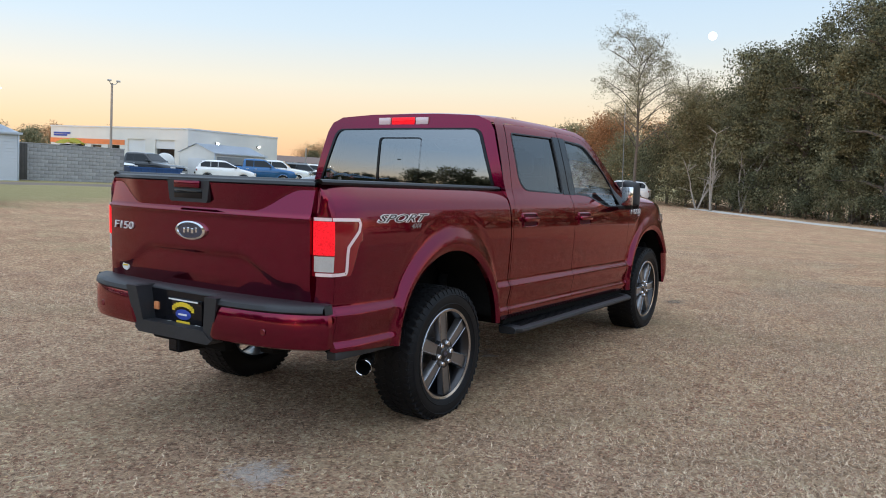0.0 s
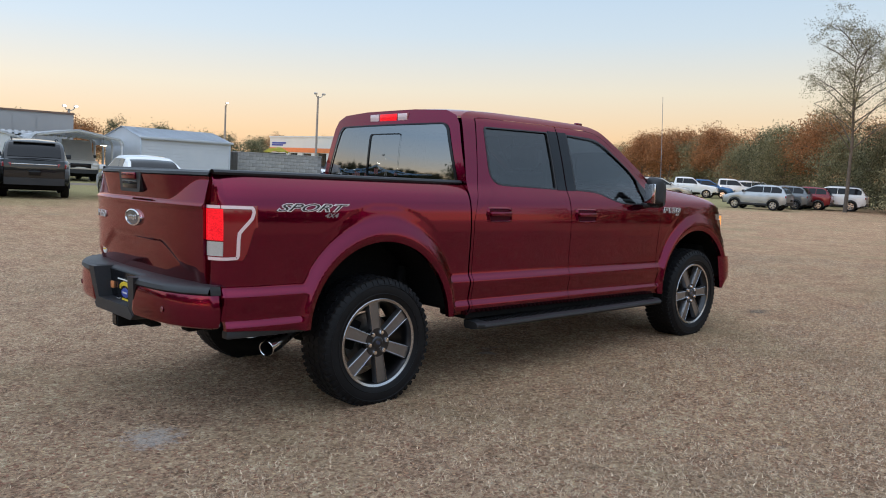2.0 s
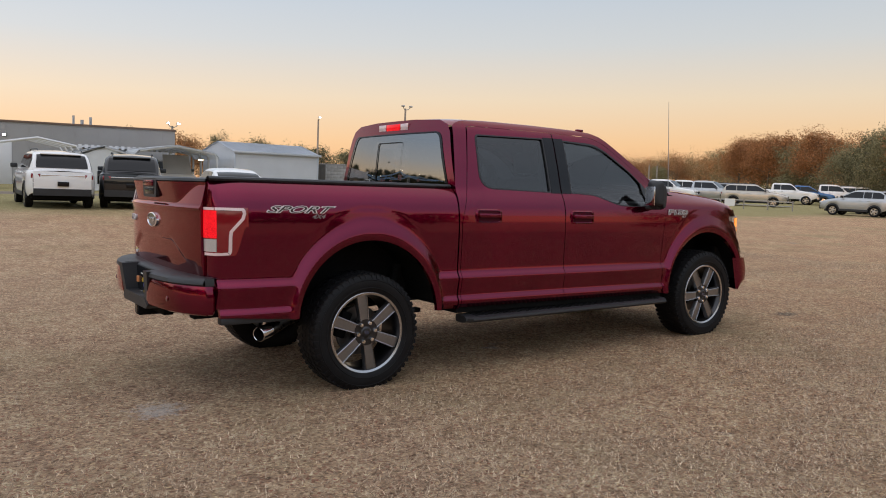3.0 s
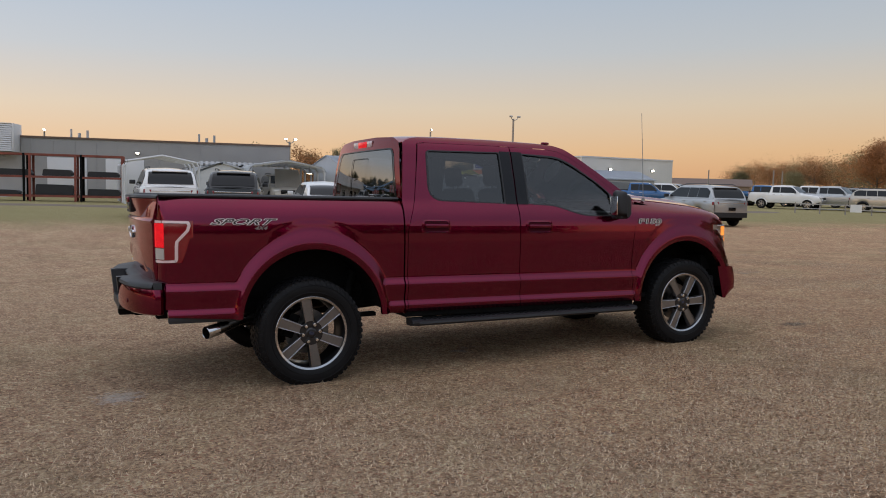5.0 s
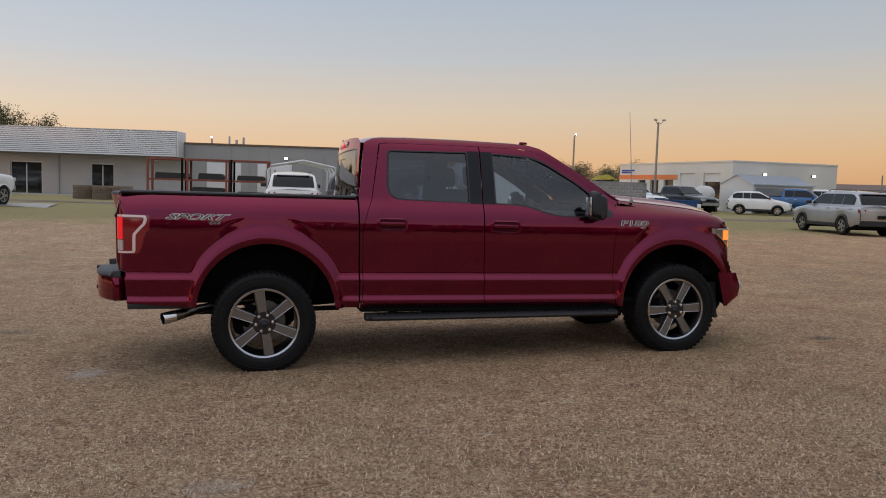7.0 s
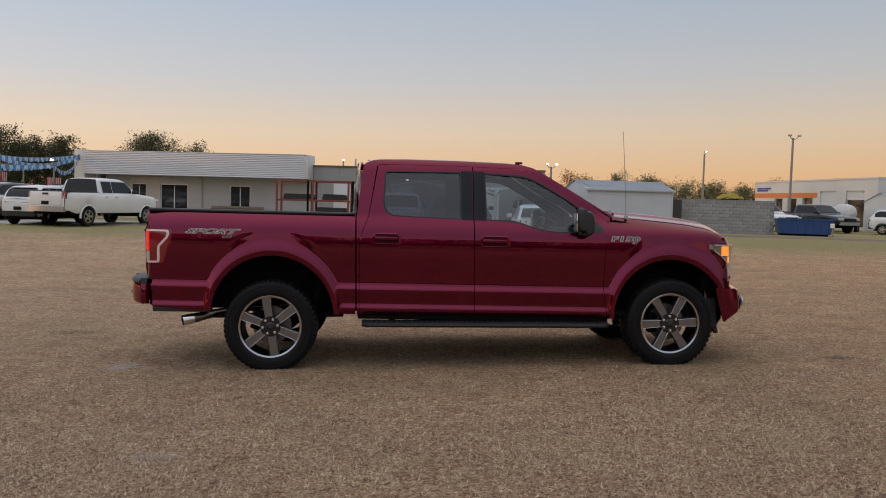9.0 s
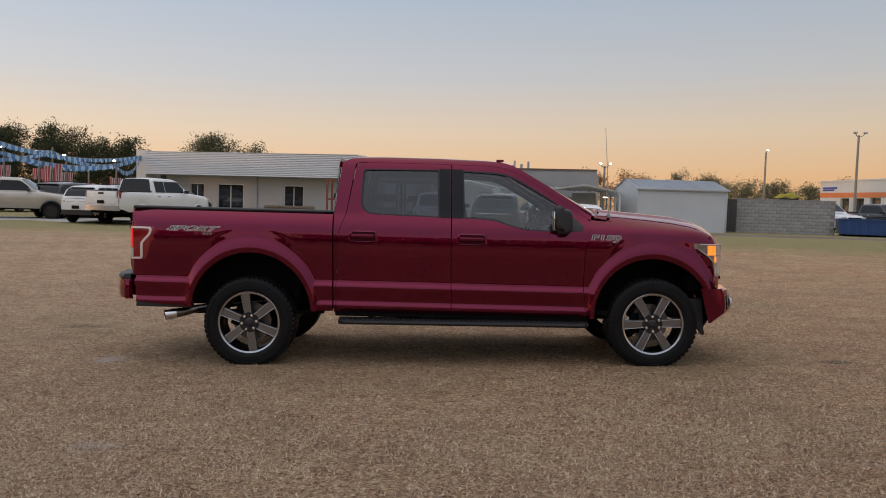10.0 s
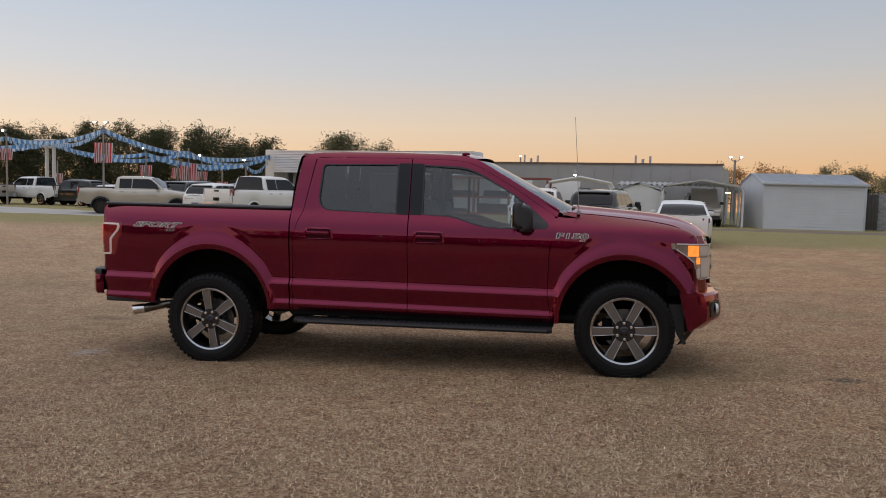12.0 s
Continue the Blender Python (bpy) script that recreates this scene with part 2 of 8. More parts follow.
LINER = surface("bed_liner_black", (0.018, 0.018, 0.020), 0.75, var=0.3, bump=0.002, bump_scale=300)
UNDER = surface("underbody_black", (0.008, 0.008, 0.008), 0.8, spec=0.1, var=0.5, scale=6, bump=0.001)
RUBBER = surface("tyre_rubber", (0.008, 0.008, 0.009), 0.55, spec=0.2, var=0.35, scale=9, fine=120, bump=0.0006, bump_scale=400)
RIM_DARK = surface("dark_painted_alloy", (0.040, 0.040, 0.044), 0.32, 0.85, var=0.15, coat=0.4)
RIM_BRIGHT = surface("machined_alloy", (0.50, 0.50, 0.52), 0.22, 1.0, var=0.1, fine=200)
SPOKE = surface("grey_alloy_spoke", (0.24, 0.24, 0.25), 0.30, 0.9, var=0.12, coat=0.5)
CHROME = surface("chrome", (0.72, 0.72, 0.74), 0.08, 1.0, var=0.05, rough_var=0.03)
DISC = surface("brake_disc_steel", (0.20, 0.19, 0.18), 0.4, 0.9, var=0.3, scale=8)
STEEL = surface("exhaust_steel", (0.16, 0.145, 0.13), 0.28, 1.0, var=0.3, scale=12)
GLASS_DARK = glass("privacy_glass", (0.22, 0.24, 0.28), 1.75)
GLASS_LIGHT = glass("side_glass", (0.66, 0.72, 0.74), 1.75)
GLASS_SHIELD = glass("windscreen_glass", (0.62, 0.68, 0.66), 1.5)
GLASS_REAR = glass("rear_window_glass", (0.20, 0.21, 0.22), 3.0)
SEAT = surface("dark_grey_seat_cloth", (0.035, 0.035, 0.038), 0.85, var=0.2, bump=0.001, bump_scale=700)
TRIM_IN = surface("dark_cabin_plastic", (0.030, 0.030, 0.032), 0.6, var=0.2)
HEADLINER = surface("pale_headliner", (0.30, 0.29, 0.27), 0.9, var=0.1)


def prismatic(name, color, strength, base, scale=70.0):
    """A lit moulded lens: the glow breaks up over its small prisms."""
    m = lit(name, color, strength, base)
    nt = m.node_tree
    b = nt.nodes["Principled BSDF"]
    tc, vo, mr = nt.nodes.new("ShaderNodeTexCoord"), nt.nodes.new("ShaderNodeTexVoronoi"), nt.nodes.new("ShaderNodeMapRange")
    vo.inputs["Scale"].default_value = scale
    nt.links.new(tc.outputs["Object"], vo.inputs["Vector"])
    nt.links.new(vo.outputs["Color"], mr.inputs[0])
    mr.inputs[3].default_value, mr.inputs[4].default_value = strength * 0.55, strength * 1.3
    nt.links.new(mr.outputs[0], b.inputs["Emission Strength"])
    b.inputs["Roughness"].default_value = 0.08
    b.inputs["Specular IOR Level"].default_value = 0.25
    return m


LAMP_RED = prismatic("glowing_red_lens", (1.0, 0.010, 0.02), 0.62, (0.26, 0.002, 0.004), 170.0)
LAMP_REDDULL = surface("dark_red_lens", (0.22, 0.003, 0.010), 0.12, var=0.1, coat=1)
LAMP_PALE = surface("pale_pink_lens", (0.82, 0.62, 0.62), 0.15, var=0.05, coat=1)
LAMP_CLEAR = surface("clear_reversing_lens", (0.62, 0.62, 0.62), 0.12, 0.4, var=0.2, fine=200, coat=1)
LAMP_AMBER = prismatic("glowing_amber_lamp", (1.0, 0.30, 0.04), 1.0, (0.55, 0.2, 0.05), 60.0)
AMBER_DULL = surface("orange_marker", (0.75, 0.30, 0.12), 0.35, var=0.1)
LAMP_WARM = lit("glowing_warm_lamp", (1.0, 0.80, 0.50), 9.0)
LAMP_WHITE = lit("glowing_white_lamp", (1.0, 0.90, 0.72), 14.0)
WHITE_TEXT = surface("white_lettering", (0.75, 0.75, 0.75), 0.3, var=0.05)
BADGE_GREY = surface("grey_badge_metal", (0.30, 0.30, 0.31), 0.25, 0.6, var=0.1)
# body red with the handle recess's shade put into the colour
CUP_SHADE_RED = surface("shaded_cup_red", (0.060, 0.001, 0.010), 0.45, var=0.1, spec=0.12)
BADGE_DARK = surface("dark_badge_fill", (0.045, 0.040, 0.044), 0.3, 0.3, var=0.1)
BADGE_BLUE = surface("dark_blue_enamel", (0.020, 0.030, 0.065), 0.15, var=0.1, coat=1)
YELLOW = surface("yellow_print", (0.78, 0.58, 0.02), 0.5, var=0.1)
BLUE_PRINT = surface("blue_print", (0.03, 0.06, 0.35), 0.4, var=0.1)
WHITE_PRINT = surface("white_print", (0.75, 0.75, 0.74), 0.5, var=0.08)
PAINT_WHITE = car_paint("white_paint", (0.80, 0.80, 0.80), 0.0, 0.35, 0.05)
PAINT_SILVER = car_paint("silver_paint", (0.42, 0.43, 0.44), 0.6, 0.32)
PAINT_GREY = car_paint("grey_paint", (0.15, 0.16, 0.17), 0.5, 0.32)
PAINT_BLACK = car_paint("black_paint", (0.012, 0.013, 0.015), 0.2, 0.3)
PAINT_BLUE = car_paint("blue_paint", (0.02, 0.10, 0.26), 0.4, 0.32)
PAINT_MAROON = car_paint("dark_red_paint", (0.20, 0.012, 0.020), 0.4, 0.32)
PAINT_TAN = car_paint("pewter_paint", (0.48, 0.44, 0.38), 0.5, 0.34)
CAR_GLASS = surface("dark_car_glass", (0.010, 0.011, 0.013), 0.05, var=0.1, rough_var=0.02, spec=0.35)
GREY_METAL = surface("galvanised_steel", (0.36, 0.37, 0.38), 0.45, 0.6, var=0.2, scale=2)


# ---------------------------------------------------------------- the field
def grass_mat():
    m = bpy.data.materials.new("dry_winter_grass")
    m.use_nodes = True
    nt = m.node_tree
    b = nt.nodes["Principled BSDF"]
    b.inputs["Roughness"].default_value = 0.95
    b.inputs["Specular IOR Level"].default_value = 0.15
    tc = nt.nodes.new("ShaderNodeTexCoord")

    def noise(scale, detail, rough=0.6):
        n = nt.nodes.new("ShaderNodeTexNoise")
        n.inputs["Scale"].default_value, n.inputs["Detail"].default_value, n.inputs["Roughness"].default_value = scale, detail, rough
        nt.links.new(tc.outputs["Object"], n.inputs["Vector"])
        return n.outputs["Fac"]

    def ramp(fac, stops):
        r = nt.nodes.new("ShaderNodeValToRGB")
        while len(r.color_ramp.elements) < len(stops):
            r.color_ramp.elements.new(0.5)
        for e, (p, c) in zip(r.color_ramp.elements, stops):
            e.position, e.color = p, (*c, 1)
        nt.links.new(fac, r.inputs[0])
        return r.outputs[0]

    def mix(fac, a, b2, mode="MIX"):
        x = nt.nodes.new("ShaderNodeMixRGB")
        x.blend_type = mode
        if isinstance(fac, float):
            x.inputs[0].default_value = fac
        else:
            nt.links.new(fac, x.inputs[0])
        nt.links.new(a, x.inputs[1])
        nt.links.new(b2, x.inputs[2])
        return x.outputs[0]

    def cells(scale, warp, lo, hi):
        """Broken flecks: each cell has a brightness of its own."""
        w = nt.nodes.new("ShaderNodeTexNoise")
        w.inputs["Scale"].default_value, w.inputs["Detail"].default_value = scale * 0.8, 3
        nt.links.new(tc.outputs["Object"], w.inputs["Vector"])
        va = nt.nodes.new("ShaderNodeVectorMath")
        va.operation = "MULTIPLY_ADD"
        nt.links.new(w.outputs["Color"], va.inputs[0])
        va.inputs[1].default_value = (warp, warp, warp)
        nt.links.new(tc.outputs["Object"], va.inputs[2])
        v = nt.nodes.new("ShaderNodeTexVoronoi")
        v.inputs["Scale"].default_value = scale
        nt.links.new(va.outputs[0], v.inputs["Vector"])
        s = nt.nodes.new("ShaderNodeSeparateColor")
        nt.links.new(v.outputs["Color"], s.inputs[0])
        return ramp(s.outputs[0], [(0.0, (lo, lo, lo)), (0.45, (0.50, 0.50, 0.50)), (0.80, (0.56, 0.56, 0.56)), (1.0, (hi, hi, hi))])
    straw = ramp(noise(26, 8, 0.85), [(0.38, (0.10, 0.055, 0.030)), (0.46, (0.44, 0.275, 0.160)), (0.54, (0.70, 0.465, 0.280)), (0.63, (0.90, 0.66, 0.43))])
    patch = ramp(noise(1.1, 5), [(0.35, (0.42, 0.225, 0.135)), (0.55, (0.58, 0.370, 0.215)), (0.70, (0.64, 0.45, 0.27))])
    c = mix(0.42, straw, patch)
    sx = nt.nodes.new("ShaderNodeSeparateXYZ")
    nt.links.new(tc.outputs["Object"], sx.inputs[0])
    wob = nt.nodes.new("ShaderNodeMath")
    wob.operation = "MULTIPLY_ADD"
    nt.links.new(noise(0.45, 4), wob.inputs[0])
    wob.inputs[1].default_value = 6.0
    nt.links.new(sx.outputs["X"], wob.inputs[2])
    mr = nt.nodes.new("ShaderNodeMapRange")
    mr.interpolation_type = "SMOOTHSTEP"
    mr.inputs[1].default_value, mr.inputs[2].default_value = 6.0, 1.0
    mr.inputs[3].default_value, mr.inputs[4].default_value = 0.0, 0.16
    nt.links.new(wob.outputs[0], mr.inputs[0])
    # paler, greyer straw mixed in towards -x
    pale_straw = ramp(noise(34, 7, 0.8), [(0.36, (0.20, 0.165, 0.115)), (0.47, (0.56, 0.475, 0.36)), (0.56, (0.76, 0.67, 0.54)), (0.66, (0.90, 0.83, 0.72))])
    c = mix(mr.outputs[0], c, pale_straw)
    c = mix(0.80, c, cells(64, 0.030, 0.14, 0.95), "OVERLAY")
    c = mix(0.42, c, cells(24, 0.060, 0.28, 0.72), "OVERLAY")
    c = mix(0.55, c, ramp(noise(4.5, 6, 0.7), [(0.36, (0.33, 0.33, 0.33)), (0.64, (0.64, 0.64, 0.64))]), "OVERLAY")
    green = ramp(noise(0.35, 5, 0.7), [(0.50, (0, 0, 0)), (0.72, (0.5, 0.5, 0.5))])
    gcol = ramp(noise(40, 4), [(0.3, (0.22, 0.19, 0.09)), (0.7, (0.42, 0.36, 0.20))])
    c = mix(green, c, gcol)
    def band(a, b2, socket, k):
        m3 = nt.nodes.new("ShaderNodeMapRange")
        m3.interpolation_type = "SMOOTHSTEP"
        m3.inputs[1].default_value, m3.inputs[2].default_value = a, b2
        m3.inputs[3].default_value, m3.inputs[4].default_value = 0.0, k
        nt.links.new(socket, m3.inputs[0])
        return m3.outputs[0]
    # greener grass towards the yard
    wy = nt.nodes.new("ShaderNodeMath")
    wy.operation = "MULTIPLY_ADD"
    nt.links.new(noise(0.3, 4), wy.inputs[0])
    wy.inputs[1].default_value = 9.0
    nt.links.new(sx.outputs["Y"], wy.inputs[2])
    c = mix(band(21.0, 28.0, wy.outputs[0], 0.75), c, ramp(noise(30, 5), [(0.3, (0.17, 0.175, 0.065)), (0.7, (0.38, 0.36, 0.16))]))
    bare = ramp(noise(0.9, 6, 0.65), [(0.66, (0, 0, 0)), (0.74, (0.7, 0.7, 0.7))])
    bcol = ramp(noise(120, 3), [(0.3, (0.28, 0.25, 0.23)), (0.7, (0.46, 0.43, 0.41))])
    c = mix(bare, c, bcol)

    def spot(px, py, rx, ry, col, k):
        """A worn patch with a ragged edge."""
        nonlocal c
        mp = nt.nodes.new("ShaderNodeMapping")
        mp.vector_type = "POINT"
        mp.inputs["Location"].default_value = (-px / rx, -py / ry, 0)
        mp.inputs["Scale"].default_value = (1 / rx, 1 / ry, 0)
        nt.links.new(tc.outputs["Object"], mp.inputs[0])
        ln = nt.nodes.new("ShaderNodeVectorMath")
        ln.operation = "LENGTH"
        nt.links.new(mp.outputs[0], ln.inputs[0])
        ma = nt.nodes.new("ShaderNodeMath")
        ma.operation = "MULTIPLY_ADD"
        nt.links.new(noise(14, 7, 0.8), ma.inputs[0])
        ma.inputs[1].default_value = 4.2
        nt.links.new(ln.outputs["Value"], ma.inputs[2])
        c = mix(fade(ma.outputs[0], k), c, ramp(noise(90, 4), [(0.35, tuple(v * 0.6 for v in col)), (0.65, col)]))

    def fade(val, k):
        m2 = nt.nodes.new("ShaderNodeMapRange")
        m2.interpolation_type = "SMOOTHSTEP"
        m2.inputs[1].default_value, m2.inputs[2].default_value = 3.0, 2.2
        m2.inputs[3].default_value, m2.inputs[4].default_value = 0.0, k
        nt.links.new(val, m2.inputs[0])
        return m2.outputs[0]
    for px, py, rx, ry, col, k in SPOTS:
        spot(px, py, rx, ry, col, k)
    nt.links.new(c, b.inputs["Base Color"])
    bp = nt.nodes.new("ShaderNodeBump")
    bp.inputs["Strength"].default_value, bp.inputs["Distance"].default_value = 1.0, 0.05
    nt.links.new(noise(38, 6, 0.8), bp.inputs["Height"])
    nt.links.new(bp.outputs[0], b.inputs["Normal"])
    return m


PALE, DARK_SOIL = (0.88, 0.80, 0.73), (0.13, 0.12, 0.11)
SPOTS = [(-1.41, -0.70, 0.22, 0.24, PALE, 0.7), (-0.36, -3.48, 0.22, 0.16, PALE, 0.55), (5.5, -0.68, 0.26, 0.16, DARK_SOIL, 0.85), (-2.6, 1.5, 0.5, 0.25, DARK_SOIL, 0.5)]
GRASS = grass_mat()
rs = [0.0, 0.6] + [1.2 * k for k in range(1, 24)] + [28 * 1.12 ** k for k in range(1, 18)] + [230, 300, 420, 650, 1100, 2000, 3600]
bm = bmesh.new()
NA = 96
c0 = bm.verts.new((1.5, -2.0, 0.0))
prev = None
for r in rs[1:]:
    cur = []
    for k in range(NA):
        a = 2 * math.pi * k / NA
        x, y = 1.5 + r * math.cos(a), -2.0 + r * math.sin(a)
        wav = 0.012 * noise.noise((x * 0.7, y * 0.7, 3.1)) if r < 40 else 0.0
        cur.append(bm.verts.new((x, y, ground_z(x, y) + wav * float(smooth((r - 4) / 4)))))
    for k in range(NA):
        j = (k + 1) % NA
        if prev is None:
            bm.faces.new((c0, cur[k], cur[j]))
        else:
            bm.faces.new((prev[k], cur[k], cur[j], prev[j]))
    prev = cur
ground = part("ground", bm, GRASS, None, "dry yellow-brown winter grass field", kind="structure", category="ground", angle=180)


# ---------------------------------------------------------------- the red pickup
AX_R, AX_F, HUB_Z = -0.024, 3.690, 0.394


def rake(bm):
    """The body stands a little nose-down on its springs."""
    for v in bm.verts:
        v.co.z -= 0.022 * (v.co.x - 0.75)
    return bm


_Z = np.array([0.44, 0.475, 0.50, 0.53, 0.555, 0.572, 0.595, 0.64, 0.70, 0.735, 0.750, 0.768, 0.80, 0.90, 1.00, 1.08, 1.15, 1.22, 1.28, 1.33, 1.365, 1.40, 1.60, 1.80, 1.86, 1.90, 1.925, 1.94])
_Y = np.array([0.88, 0.900, 0.918, 0.944, 0.951, 0.947, 0.931, 0.938, 0.952, 0.957, 0.949, 0.934, 0.931, 0.937, 0.944, 0.948, 0.948, 0.944, 0.934, 0.918, 0.898, 0.880, 0.830, 0.772, 0.750, 0.722, 0.695, 0.66])
_zz = np.linspace(0.40, 1.98, 633)
_yy = np.convolve(np.pad(np.interp(_zz, _Z, _Y), 4, mode="edge"), np.ones(9) / 9, mode="valid")
ARCHES = ((0.0, 0.475, 0.548), (3.683, 0.520, 0.540))


def half_width(x, z):
    y = float(np.interp(z, _zz, _yy))
    if x > 3.85:
        y -= 0.11 * ((x - 3.85) / 0.45) ** 2
    if x < -0.85:
        y -= 0.035 * ((-0.85 - x) / 0.25) ** 2
    if z > 1.3 and x > 2.0:
        y -= 0.07 * ((x - 2.0) / 1.15) ** 2 * float(smooth((z - 1.3) / 0.2))
    if 0.44 < z < 1.3:
        for cx, cz, r0 in ARCHES:
            r = math.hypot(x - cx, z - cz)
            if r < 0.80 and r > 0.3:
                up = max(0.0, (z - cz) / r)
                wd = 0.045 + 0.155 * up ** 1.5
                t = (r - r0 - 0.032) / wd
                if t < 1:
                    q = 0.930 + 0.045 * float(1 - smooth(t)) - 0.014 * min(1.0, max(0.0, -t * wd / 0.032))
                    y = (y + q + math.sqrt((y - q) ** 2 + 0.005 ** 2)) / 2 - 0.0025 * abs(t)
    return y


def arch_z(x):
    z = 0.0
    for cx, cz, r in ARCHES:
        d = r * r - (x - cx) ** 2
        if d > 0:
            z = max(z, cz + math.sqrt(d))
    return z


def panel(xs, zlow, zup, sgn, step=0.0125, shoulder=None):
    """A body panel between two edges, following the side of the truck; wheel arches cut in."""
    bm = bmesh.new()
    zs = lin(0.44, 1.46, int(1.02 / step) + 1)
    cols = []
    for x in xs:
        lo, up = zlow(x), zup(x)
        az = arch_z(x)
        if az > lo and az > 0:
            lo = az
        col = []
        for z in [lo] + [z for z in zs if lo + 0.004 < z < up - 0.004] + [up]:
            y = half_width(x, z)
            if shoulder:
                y -= shoulder * math.exp(-(up - z) / 0.035)
            col.append((x, sgn * y, z))
        cols.append(col)
    key = {}

    def vert(p):
        k = (round(p[0], 4), round(p[2], 4))
        if k not in key:
            key[k] = bm.verts.new(p)
        return key[k]
    for a, b in zip(cols, cols[1:]):
        i = j = 0
        while i < len(a) - 1 or j < len(b) - 1:
            ta = a[i + 1][2] if i < len(a) - 1 else 9
            tb = b[j + 1][2] if j < len(b) - 1 else 9
            if i < len(a) - 1 and j < len(b) - 1 and abs(ta - tb) < 1e-4:
                f = [vert(a[i]), vert(b[j]), vert(b[j + 1]), vert(a[i + 1])]
                i, j = i + 1, j + 1
            elif ta < tb:
                f = [vert(a[i]), vert(b[j]), vert(a[i + 1])]
                i += 1
            else:
                f = [vert(a[i]), vert(b[j]), vert(b[j + 1])]
                j += 1
            if len(set(f)) >= 3:
                try:
                    bm.faces.new(list(dict.fromkeys(f)))
                except ValueError:
                    pass
    rim_in(bm, Vector((0, -sgn * 0.035, 0)))
    return rake(bm)


def arch_xs(x0, x1, n, cx, r):
    xs = set(lin(x0, x1, n))
    for k in range(41):
        x = cx - r * math.cos(math.pi * k / 40)
        if x0 < x < x1:
            xs.add(round(x, 4))
    return sorted(xs)


truck = thing("pickup_truck", Matrix.Translation((-0.015, 0.012, -0.004)), "shiny dark red crew-cab pickup parked on dry grass", "pickup truck")


def bed_low(x):
    return 0.545 - 0.03 * float(smooth((x + 1.05) / 0.5)) if x < 0 else 0.50


def hood_edge(x):
    return float(np.interp(x, [3.05, 3.2, 3.45, 3.7, 3.9, 4.06, 4.18, 4.26, 4.31], [1.448, 1.442, 1.428, 1.408, 1.388, 1.360, 1.322, 1.284, 1.235]))


def door_split(z, which):
    """x of the door edges at a height: 0 rear, 1 between the doors, 2 front."""
    if which == 0:
        return float(np.interp(z, [0.48, 1.15, 1.28, 1.40, 1.88], [0.775, 0.778, 0.815, 0.862, 0.945]))
    if which == 1:
        return float(np.interp(z, [0.48, 1.30, 1.40, 1.88], [1.832, 1.828, 1.828, 1.835]))
    return float(np.interp(z, [0.48, 0.75, 1.05, 1.25, 1.34], [3.085, 3.045, 3.055, 3.085, 3.10]))


def skewed_panel(edge_a, edge_b, z0, z1, sgn, gap=0.003, n=30):
    """A panel whose front and rear edges lean."""
    bm = bmesh.new()
    zs = lin(z0, z1, int((z1 - z0) / 0.015) + 2)
    sheet(bm, lambda u, z: Vector((0, 0, 0)) if False else _skew(u, z, edge_a, edge_b, sgn, gap), lin(0, 1, n), zs)
    rim_in(bm, Vector((0, -sgn * 0.03, 0)))
    return rake(bm)


def _skew(u, z, ea, eb, sgn, gap):
    a, b = ea(z) + gap, eb(z) - gap
    x = a + (b - a) * u
    return Vector((x, sgn * half_width(x, z), z))


# window outlines, as (x, z)
REAR_WIN = rounded([(0.985, 1.405), (1.012, 1.822), (1.722, 1.832), (1.722, 1.388)], [0.14, 0.035, 0.015, 0.015])
FRONT_WIN = rounded([(1.942, 1.388), (1.938, 1.830), (2.31, 1.818), (2.45, 1.765), (2.82, 1.545), (3.055, 1.335), (3.035, 1.296), (2.66, 1.286), (2.50, 1.292), (2.36, 1.330), (2.22, 1.375)],
                    [0.015, 0.015, 0.15, 0.2, 0.2, 0.03, 0.02, 0.12, 0.15, 0.15, 0.2])
Z_DOOR = 1.20


def side_at(sgn, off=0.0):
    return lambda x, z: Vector((x, sgn * (half_width(x, z) + off), z))


def roof_edge(x):
    return float(np.interp(x, [0.80, 0.84, 0.90, 0.97, 1.2, 1.7, 2.15, 2.31, 2.40, 2.70, 3.13, 3.2], [1.86, 1.893, 1.918, 1.930, 1.938, 1.938, 1.928, 1.916, 1.888, 1.713, 1.455, 1.42]))


def door_top(x):
    return float(np.interp(x, [0.94, 1.0, 1.7, 2.2, 2.33, 2.45, 2.75, 3.12], [1.872, 1.882, 1.884, 1.876, 1.860, 1.815, 1.640, 1.395]))


